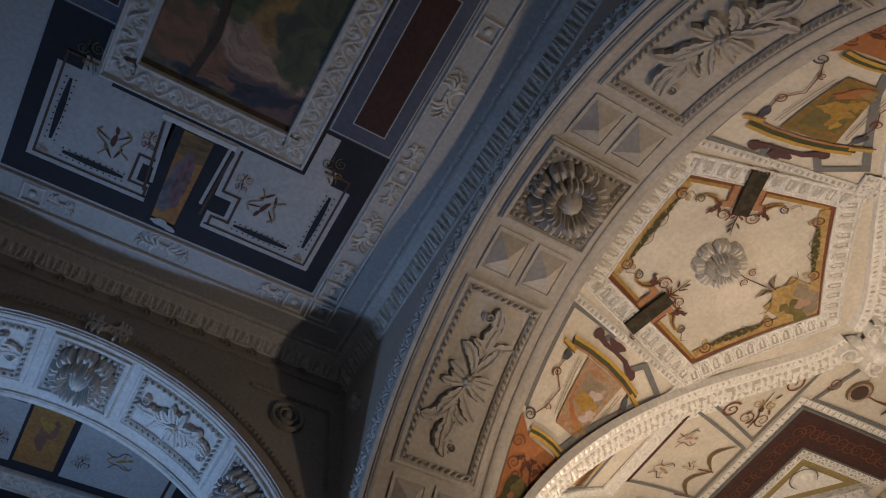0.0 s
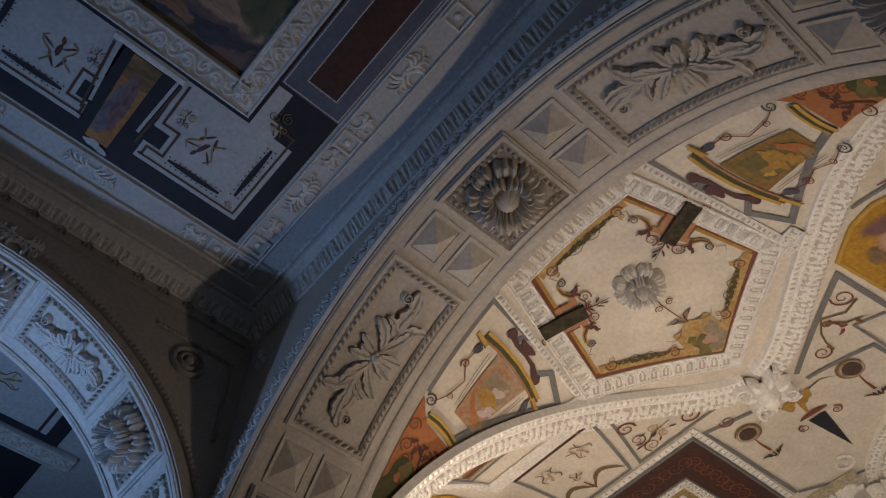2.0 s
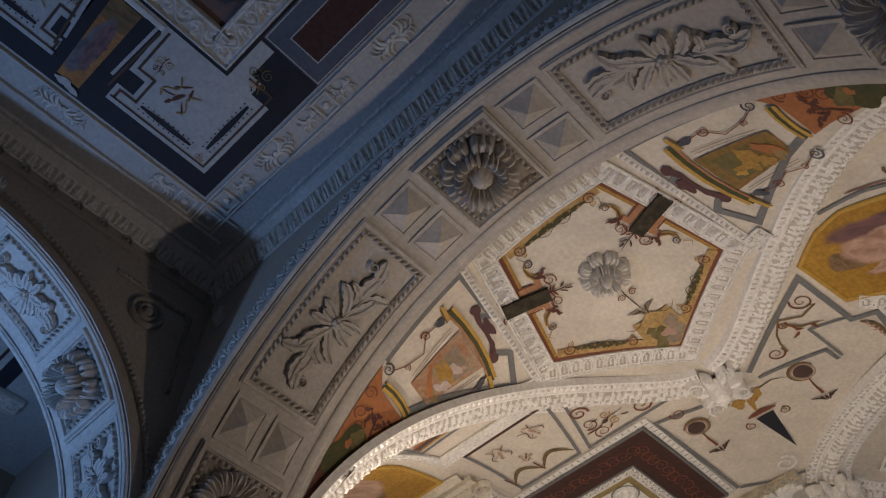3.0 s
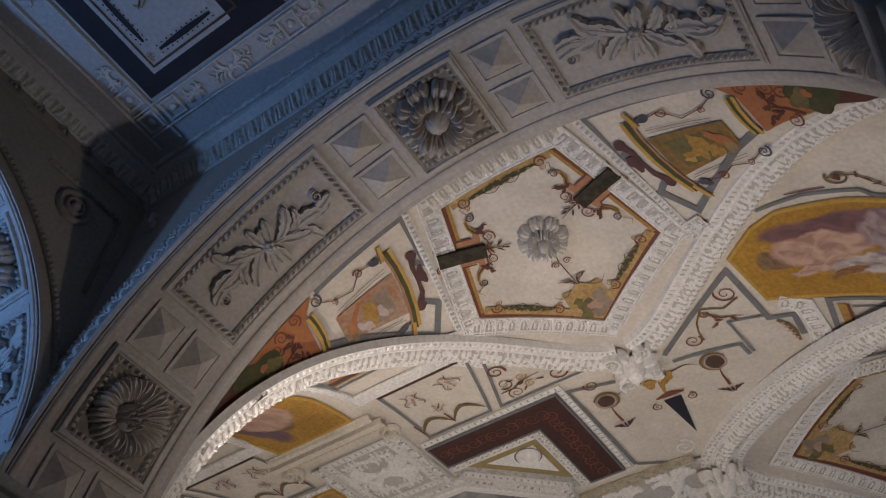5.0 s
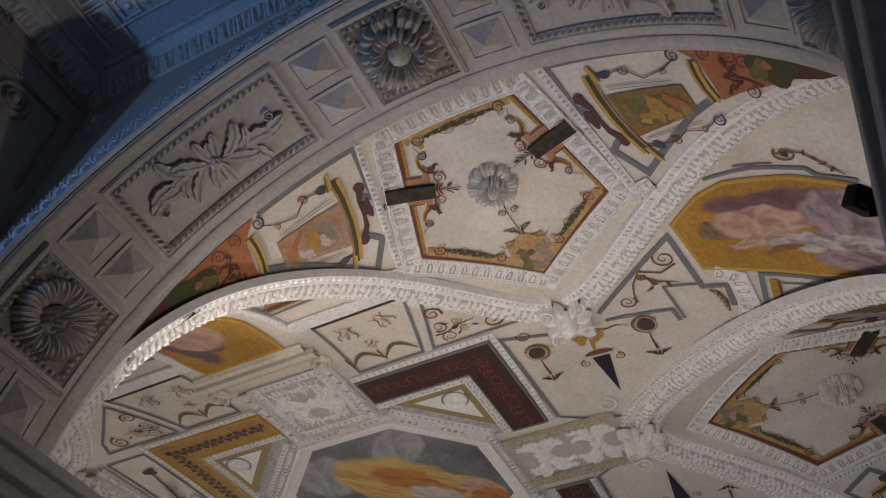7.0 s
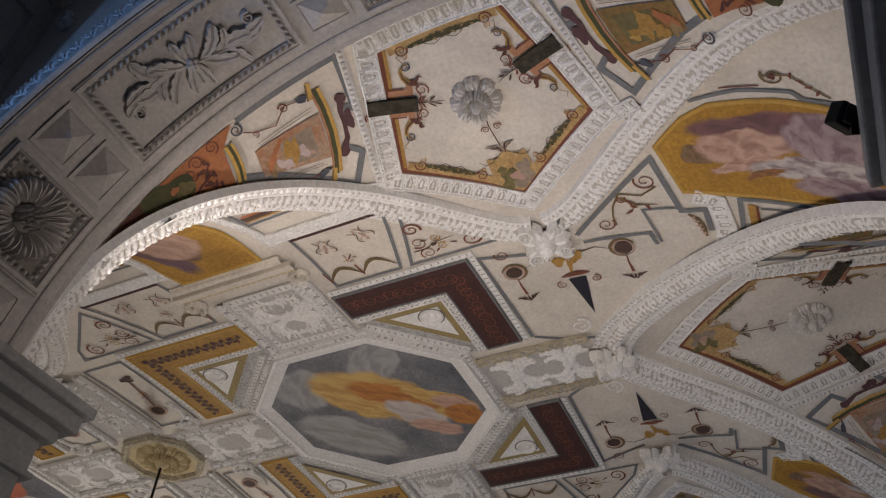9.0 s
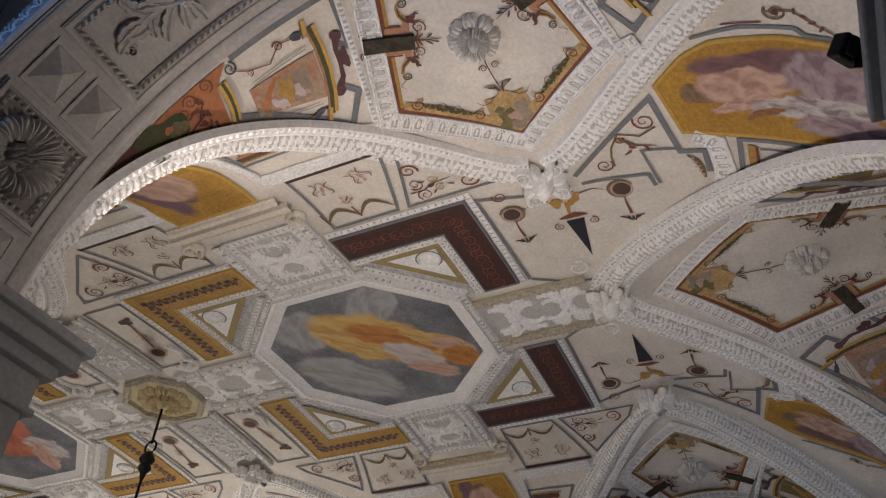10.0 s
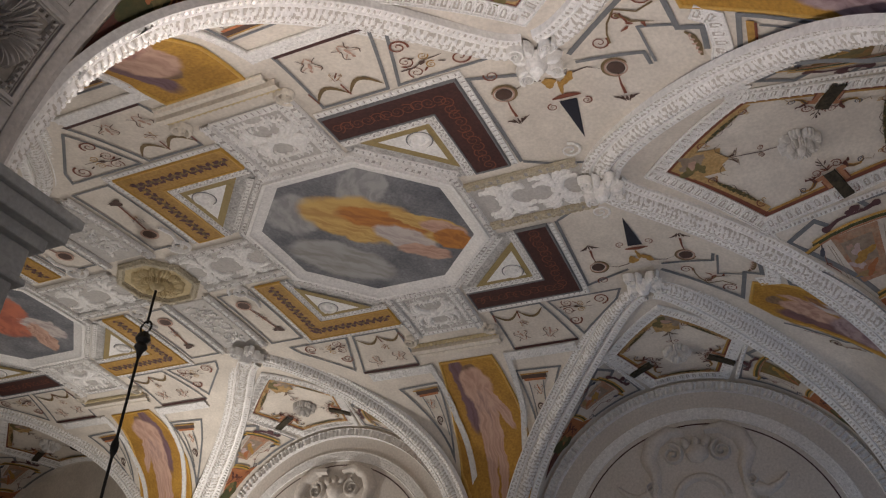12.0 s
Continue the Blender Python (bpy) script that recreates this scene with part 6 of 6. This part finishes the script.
def bay_ceiling(surf, label):
    th = thing("bay_painting", label, "ceiling painting")
    G = Mesh()
    poly(G, surf, rect(-5.90, -3.22, -4.24, -0.66), 0.002, NAVY, 0.6)
    G.make("black_border", th, "black painted border")
    for sx in (-1, 1):
        for sy in (-1, 1):
            f = lambda pts: [(XC + sx * (a - XC), YC + sy * (b - YC)) for a, b in pts]
            G = Mesh()
            poly(G, surf, f([(-4.93, -0.775), (-4.33, -0.775), (-4.33, -1.30), (-4.44, -1.30), (-4.44, -1.38), (-4.50, -1.38), (-4.50, -1.55), (-4.58, -1.55), (-4.58, -1.29), (-4.93, -1.29), (-4.93, -0.98), (-4.84, -0.98), (-4.84, -0.88), (-4.93, -0.88)]), 0.005, BAYWHITE, 0.6)
            G.make("white_field", th, "bluish white painted field")
            G = Mesh()
            band(G, surf, f([(-4.50, -1.36), (-4.36, -1.36), (-4.36, -0.805), (-4.92, -0.805)]), 0.012, 0, DARKBROWN, base=0.008)
            band(G, surf, f([(-4.90, -0.80), (-4.90, -0.86), (-4.81, -0.86), (-4.81, -1.02), (-4.90, -1.02), (-4.90, -1.27)]), 0.014, 0, DARKBROWN, base=0.008)
            for a, b in (((-4.41, -1.24), (-4.41, -0.90)), ((-4.48, -0.86), (-4.78, -0.86))):
                m = ((a[0] + b[0]) / 2, (a[1] + b[1]) / 2)
                band(G, surf, f([a, m, b]), 0.030, 0, NAVY, base=0.008, step=0.02, taper=lambda t: 0.45 + 0.6 * math.sin(math.pi * t))
                for i in range(22):
                    t, o = (i // 2) / 10, 0.022 if i % 2 else -0.022
                    p = f([(a[0] + (b[0] - a[0]) * t + (o if a[0] == b[0] else 0), a[1] + (b[1] - a[1]) * t + (0 if a[0] == b[0] else o))])[0]
                    splotch(G, surf, *p, 0.005, 0.005, 0, 0.009, NAVY, 0.05, 6)
            G.make("key_border", th, "black key border with garlands")
            G = Mesh()
            p = f([(-4.68, -1.03)])[0]
            dancer(G, surf, *p, 0.25, 1.8 * sx, 0.009, (DARKRED, SWAGLIGHT))
            p = f([(-4.83, -1.10)])[0]
            flourish(G, surf, *p, 0.13, 1.6, 0.009, (REDBROWN, OCHRE, DARKBROWN), 2)
            p = f([(-4.46, -1.38)])[0]
            flourish(G, surf, *p, 0.17, 1.2, 0.009, (DARKBROWN, GREEN, OCHRE), 5)
            p = f([(-4.40, -0.83)])[0]
            flourish(G, surf, *p, 0.07, 0.7, 0.009, (OCHRE, REDBROWN), 6)
            tagged(G.make("arabesque", th), "small reddish painted arabesques", kind="stuff")
    for sy in (-1, 1):
        f = lambda pts: [(a, YC + sy * (b - YC)) for a, b in pts]
        nic = new("painted_niche")
        nic.parent = th
        G = Mesh()
        poly(G, surf, f([(-5.165, -0.72), (-5.045, -0.72), (-5.035, -1.24), (-5.185, -1.24)]), 0.006, NICHE, 0.3)
        splotch(G, surf, *f([(-5.10, -0.70)])[0], 0.06, 0.022, 0, 0.012, BAYWHITE, 0.3)
        G.make("scene", nic, "orange niche with a plain rose shape")
        G = Mesh()
        for a, b in ((-5.225, -5.20), (-4.99, -5.01)):
            band(G, surf, f([(a, -1.25), (b, -0.74)]), 0.05, 0, NAVY, base=0.008)
        for a, b in ((-5.262, -5.232), (-4.955, -4.975)):
            band(G, surf, f([(a, -1.25), (b, -0.90)]), 0.016, 0, BAYWHITE, base=0.010)
        band(G, surf, f([(-5.30, -1.27), (-4.93, -1.27)]), 0.045, 0.02, BAYSTUCCO, OGEE, step=0.05)
        band(G, surf, f([(-5.285, -1.24), (-5.25, -0.84)]), 0.014, 0, DARKBROWN, base=0.011)
        band(G, surf, f([(-4.932, -1.24), (-4.955, -0.84)]), 0.014, 0, DARKBROWN, base=0.011)
        G.make("pilaster_frame", nic)
    for sx in (-1, 1):
        f = lambda pts: [(XC + sx * (a - XC), b) for a, b in pts]
        mp = new("maroon_panel")
        mp.parent = th
        G = Mesh()
        poly(G, surf, f(rect(-4.585, -2.51, -4.24, -1.57)), 0.006, BLUEGREY, 0.5)
        poly(G, surf, f(rect(-4.49, -2.42, -4.32, -1.66)), 0.009, MAROON, 0.5)
        G.make("field", mp)
        G = Mesh()
        band(G, surf, f(rect(-4.49, -2.42, -4.32, -1.66)), 0.006, 0, BAYWHITE, closed=True, base=0.011)
        band(G, surf, f(rect(-4.575, -2.50, -4.25, -1.58)), 0.006, 0, BAYWHITE, closed=True, base=0.009)
        G.make("line", mp)
    pic = new("framed_picture")
    pic.parent = th
    G = Mesh()
    poly(G, surf, rect(-5.48, -2.42, -4.75, -1.46), 0.006, WOODLAND, 0.3)
    band(G, surf, [(-5.26, -1.50), (-5.22, -1.75), (-5.27, -2.1)], 0.035, 0, DARKBROWN, base=0.024, step=0.05)
    G.make("picture", pic, "dark woodland painting")
    G = Mesh()
    fr = rect(-5.555, -2.495, -4.675, -1.395)
    band(G, surf, fr, 0.145, 0.040, BAYSTUCCO, FINE, True, 0.007, relief=rinceau(0.15, 0.016), low=RECESS, cut=0.004)
    G.make("frame", pic, "white frame carved with running leaves")
    st = thing("stucco_border", "pale stucco border with bosses and leaves", "moulding", "bay borders")
    for path in ([(-4.215, -3.3), (-4.215, -0.5)], [(-4.075, -3.3), (-4.075, -0.5)], [(-6.2, -0.63), (-4.0, -0.63)], [(-6.2, -0.48), (-4.0, -0.48)]):
        G = Mesh()
        band(G, surf, path, 0.014, 0.012, BAYSTUCCO, DOME, step=0.3)
        G.make("fillet", st)
    for cx, cy in ((-4.145, -0.72), (-4.145, -1.52), (-4.145, -2.36), (-4.30, -0.56), (-5.72, -0.56), (-4.145, -0.56)):
        bs = new("square_boss")
        bs.parent = st
        G = Mesh()
        band(G, surf, rect(cx - 0.05, cy - 0.05, cx + 0.05, cy + 0.05), 0.016, 0.010, BAYSTUCCO, DOME, True, 0.05)
        blob(G, surf, cx, cy, 0.02, 0.02, 0.012, 0, BAYSTUCCO, 0, 10)
        G.make("frame", bs)
    for cx, cy, w, h, r in ((-4.145, -0.86, 0.12, 0.11, 1.57), (-4.145, -1.40, 0.11, 0.11, 1.57), (-4.145, -1.64, 0.11, 0.11, 1.57), (-4.44, -0.56, 0.12, 0.11, 0), (-5.58, -0.56, 0.12, 0.11, 0), (-4.145, -1.13, 0.26, 0.14, 1.57), (-4.145, -2.0, 0.26, 0.14, 1.57), (-5.05, -0.56, 0.28, 0.13, 0)):
        G = Mesh()
        foliage(G, surf, cx, cy, w, h, r, 0.007, BAYSTUCCO, int(abs(cy) * 10))
        G.make("leaf_relief", st)
    return th


bay_ceiling(BAY, "dark framed painting with white panels on the bay ceiling")
FAR = Surf(lambda u, v: (u - 0.12, YB + 0.55 + 0.18 + (-0.55 - v) * 0.95, Z1 - 0.05), (-5, 2, 0))
th = thing("far_bay_painting", "white ceiling panels with an orange niche beyond the arch", "ceiling painting")
G = Mesh()
poly(G, FAR, rect(-5.95, -2.05, -4.15, -0.62), 0.002, NAVY, 0.6)
G.make("black_border", th)
for sx in (-1, 1):
    G = Mesh()
    f = lambda pts: [(XC + sx * (a - XC), b) for a, b in pts]
    poly(G, FAR, f(rect(-4.92, -1.30, -4.25, -0.72)), 0.005, BAYWHITE, 0.5)
    band(G, FAR, f([(-4.30, -1.3), (-4.30, -0.77), (-4.9, -0.77)]), 0.02, 0, MAROON, base=0.008)
    dancer(G, FAR, XC + sx * 0.45, -1.0, 0.24, 0.3, 0.008, (OCHRE, REDBROWN))
    flourish(G, FAR, XC + sx * 0.24, -1.1, 0.16, 1.5, 0.008, (REDBROWN, DARKBROWN), 4)
    G.make("white_field", th)
G = Mesh()
poly(G, FAR, rect(-5.2, -1.28, -4.96, -0.7), 0.006, NICHE, 0.3)
splotch(G, FAR, -5.08, -0.98, 0.05, 0.12, 0, 0.009, RUSSET, 0.3)
splotch(G, FAR, -5.09, -0.90, 0.03, 0.07, 0.3, 0.010, OCHRE, 0.3)
G.make("painted_niche", th, "orange painted niche")
G = Mesh()
band(G, FAR, [(-6.2, -1.45), (-4.0, -1.45)], 0.16, 0.04, BAYSTUCCO, FINE, step=0.008, relief=rinceau(0.16, 0.018), low=RECESS, cut=0.004)
G.make("carved_band", th)

# ---------------------------------------------------------------- arch of the bay's north wall
sb = thing("arch_soffit", "bluish white stucco soffit with rosettes and reliefs", "arch soffit")
TB = RB * math.pi / 180
G = Mesh()
poly(G, SOFF_B, rect(YB - 0.012, -88 * TB, YB + 0.562, 88 * TB), -0.004, BAYSTUCCO, 0.1)
for u in (YB + 0.02, YB + 0.53):
    band(G, SOFF_B, [(u, a * TB) for a in range(-86, 87, 4)], 0.04, 0.014, BAYSTUCCO, OGEE, step=0.05)
G.make("white_band", sb, "smooth white stucco band")
for a in (-42, 4.5, 48):
    coffer(SOFF_B, "bluish white stucco coffer with deep rosette", 0.035, (a - 7.6) * TB, (a + 7.6) * TB, 0.19, BAYSTUCCO, 0.1, 8, 0.34)
for a0, a1 in ((-31, -6), (15, 37.5), (59, 78)):
    relief(SOFF_B, "blue-lit white stucco panel with a leaf spray", -0.155, 0.225, a0 * TB, a1 * TB, BAYSTUCCO, int(a1))
WALL_B = Surf(lambda u, v: (u, YB, v), (-5, -3, 3))
th = thing("bay_wall_ornament", "brown stucco bead line with a spandrel boss", "wall ornament")
G = Mesh()
band(G, WALL_B, ring(XB, ZB, 1.50, -75, 75), 0.028, 0.02, BAYWALLSTUCCO := paint("brown_stucco", (0.33, 0.30, 0.27), (0.2, 0.18, 0.17), 5), DOME, step=0.009, relief=lambda s, t: 0.008 * math.sin(TAU * s / 0.03))
band(G, WALL_B, [(-4.35, 5.05), (-3.9, 5.05), (-3.88, 4.5)], 0.022, 0.015, BAYWALLSTUCCO, DOME, step=0.009, relief=lambda s, t: 0.006 * math.sin(TAU * s / 0.03))
G.make("bead_line", th)
G = Mesh()
for r, w in ((0.085, 0.03), (0.045, 0.02)):
    band(G, WALL_B, circle(-4.13, 4.9, r), w, 0.025, BAYWALLSTUCCO, DOME, True, 0.03)
blob(G, WALL_B, -4.13, 4.9, 0.03, 0.03, 0.04, 0, BAYWALLSTUCCO, 0, 10)
G.make("spandrel_boss", th)
for i in range(11):
    G = Mesh()
    x = -5.60 + 0.152 * i
    band(G, WALL_B, [(x - 0.028, 5.275), (x - 0.026, 5.305), (x, 5.328), (x + 0.026, 5.305), (x + 0.028, 5.275)], 0.012, 0.010, BAYWALLSTUCCO, DOME, step=0.012)
    blob(G, WALL_B, x, 5.292, 0.011, 0.014, 0.014, 0, BAYWALLSTUCCO, 0, 8)
    G.make("drop", th)
G = Mesh()
band(G, WALL_B, [(-6.6, 5.235), (-3.85, 5.235)], 0.012, 0.008, BAYWALLSTUCCO, DOME, step=0.2)
G.make("thin_fillet", th)
G = Mesh()
foliage(G, WALL_B, -5.12, 5.06, 0.20, 0.17, 0, 0.022, BAYSTUCCO, 3)
G.make("keystone_leaf", th, "pale leaf ornament over the arch")
G = Mesh()
foliage(G, WALL_A, -0.36, 5.02, 0.16, 0.10, 1.2, 0.025, BAYSTUCCO, 4)
tagged(G.make("spandrel_ornament"), "small pale stucco leaf in the bay corner", "wall ornament")


# ---------------------------------------------------------------- imposts of the great arch
def impost(name, y0, y1, xe, s):
    th = thing(name, "grey stepped stone impost carrying the arch", "impost", "imposts")
    for nm, z0, z1, d in (("slab", 3.40, 3.45, 0.0), ("corona", 3.32, 3.40, 0.03), ("ovolo", 3.26, 3.32, 0.08), ("fascia", 3.12, 3.26, 0.12), ("astragal", 3.09, 3.12, 0.10)):
        G = Mesh()
        a, b = (y0 + d, y1) if s > 0 else (y0, y1 - d)
        G.box((-3.9 + d * 0.5, a, z0), (xe - d, b, z1), STONE)
        ob = G.make(nm, th, smooth=False)
        bv = ob.modifiers.new("edge", "BEVEL")
        bv.width, bv.segments = 0.008, 2
    G = Mesh()
    a, b = (y0 + 0.13, y1) if s > 0 else (y0, y1 - 0.13)
    G.box((-3.8, a, 0.0), (xe - 0.14, b, 3.09), STONE)
    G.make("pier", th, smooth=False)
    return th


impost("arch_impost", -0.32, 0.35, -2.78, 1)
impost("arch_impost", -4.15, -3.41, -2.90, -1)

# floodlight clamped to an impost
fl = thing("floodlight", "small black floodlight clamped to the impost", "floodlight")
G = Mesh()
m = look((-3.10, -3.385, 3.515), (-2.2, -2.2, 5.0)) @ Matrix.Scale(0.80, 4)
for lo, hi, mt in (((-0.06, -0.045, -0.02), (0.06, 0.045, 0.05), IRON), ((-0.05, -0.035, 0.05), (0.05, 0.035, 0.075), IRON)):
    b = Mesh()
    b.box(lo, hi, mt)
    base = len(G.v)
    G.v += [m @ Vector(p) for p in b.v]
    G.f += [tuple(base + i for i in q) for q in b.f]
    G.m += [G.mat(mt)] * len(b.f)
ob = G.make("housing", fl, smooth=False)
bv = ob.modifiers.new("edge", "BEVEL")
bv.width, bv.segments = 0.008, 2
G = Mesh()
G.box((-3.115, -3.46, 3.452), (-3.085, -3.39, 3.462), IRON)
G.box((-3.115, -3.405, 3.452), (-3.085, -3.395, 3.50), IRON)
G.make("bracket", fl, smooth=False)

# ---------------------------------------------------------------- lunettes of the east wall
XE = 3.39
WALL_E = Surf(lambda u, v: (XE, u, v), (0, 0, 3))
for yc, seed in ((YA, 1), (2.2, 2)):
    th = thing("lunette", "grey plaster lunette with a stucco cartouche", "lunette", "lunettes of the east wall")
    G = Mesh()
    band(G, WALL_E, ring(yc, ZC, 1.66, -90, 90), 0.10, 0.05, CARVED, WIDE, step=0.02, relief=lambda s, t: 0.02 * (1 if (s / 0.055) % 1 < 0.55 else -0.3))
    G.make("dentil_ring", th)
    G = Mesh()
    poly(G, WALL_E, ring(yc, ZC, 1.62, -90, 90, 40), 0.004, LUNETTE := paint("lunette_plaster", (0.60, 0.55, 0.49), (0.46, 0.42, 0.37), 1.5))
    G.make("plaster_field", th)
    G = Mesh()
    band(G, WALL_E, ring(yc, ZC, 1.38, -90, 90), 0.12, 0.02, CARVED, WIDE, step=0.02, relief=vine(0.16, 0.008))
    band(G, WALL_E, ring(yc, ZC, 1.27, -90, 90), 0.014, 0, MAROON, step=0.05, base=0.006)
    G.make("inner_ring", th)
    c = new("cartouche")
    c.parent = th
    G = Mesh()
    for s in (-1, 1):
        m = lambda *pts: [(yc + s * a, ZC + b) for a, b in pts]
        band(G, WALL_E, m((0.10, 1.20), (0.26, 1.22), (0.42, 1.12), (0.48, 0.96), (0.42, 0.80), (0.42, 0.68)), 0.14, 0.07, LUNETTE, DOME, step=0.03, taper=lambda f: 0.6 + 0.6 * math.sin(math.pi * f))
        scroll(G, WALL_E, yc + s * 0.24, ZC + 0.98, 0.10, 1.5, s, 0.05, 0.06, LUNETTE, 0, DOME)
        scroll(G, WALL_E, yc + s * 0.47, ZC + 0.66, 0.07, 4.5, -s, 0.04, 0.06, LUNETTE, 0, DOME)
        band(G, WALL_E, m((0.48, 0.60), (0.60, 0.56), (0.72, 0.62), (0.80, 0.70)), 0.12, 0.05, LUNETTE, DOME, step=0.03, taper=lambda f: 1.2 - 0.9 * f)
        band(G, WALL_E, m((0.42, 0.70), (0.46, 0.48), (0.70, 0.38), (0.98, 0.10)), 0.10, 0.05, LUNETTE, DOME, step=0.03)
    G.make("strapwork", c, "curling stucco strapwork")
    G = Mesh()
    blob(G, WALL_E, yc, ZC + 0.98, 0.12, 0.11, 0.07, 0, LUNETTE, 0, 14, 0.08)
    for s in (-1, 0, 1):
        blob(G, WALL_E, yc + s * 0.10, ZC + 1.08, 0.05, 0.08, 0.06, -s * 0.5, LUNETTE, 0, 9, 0.08)
    band(G, WALL_E, ring(yc, ZC + 0.50, 0.24, -80, 80, 16), 0.09, 0.05, LUNETTE, DOME, step=0.04)
    G.make("shell", c, "stucco shell and shield")

# ---------------------------------------------------------------- lamp chain
ch = thing("lamp_chain", "black iron lamp rod hanging from the gilt boss", "hanging lamp")


def tube(g, pts, r, mat, n=8):
    rows = []
    for i, p in enumerate(pts):
        t = (Vector(pts[min(i + 1, len(pts) - 1)]) - Vector(pts[max(i - 1, 0)])).normalized()
        a = t.orthogonal().normalized()
        b = t.cross(a)
        rows.append([Vector(p) + (a * math.cos(TAU * k / n) + b * math.sin(TAU * k / n)) * r[i if len(r) > 1 else 0] for k in range(n + 1)])
    g.grid(rows, mat)


G = Mesh()
tube(G, [(0, 2.2, 5.22), (0, 2.2, 4.98), (0, 2.2, 4.80)], [0.012], IRON)
G.make("hook", ch)
G = Mesh()
tube(G, [(0, 2.2 + 0.06 * math.sin(TAU * i / 20), 4.76 + 0.06 * math.cos(TAU * i / 20)) for i in range(21)], [0.010], IRON)
G.make("ring", ch)
G = Mesh()
zz = [4.72, 4.69, 4.64, 4.60, 4.56, 4.52, 4.45, 3.74, 3.70, 3.66, 3.62, 3.58, 2.6]
rr = [0.012, 0.05, 0.07, 0.045, 0.06, 0.03, 0.013, 0.013, 0.03, 0.035, 0.03, 0.013, 0.013]
tube(G, [(0, 2.2, z) for z in zz], rr, IRON, 10)
G.make("rod", ch)
G = Mesh()
zz = [2.6, 2.57, 2.5, 2.35, 2.2, 2.1, 2.05]
rr = [0.02, 0.12, 0.16, 0.17, 0.14, 0.06, 0.01]
tube(G, [(0, 2.2, z) for z in zz], rr, IRON, 14)
G.make("lantern_body", ch)
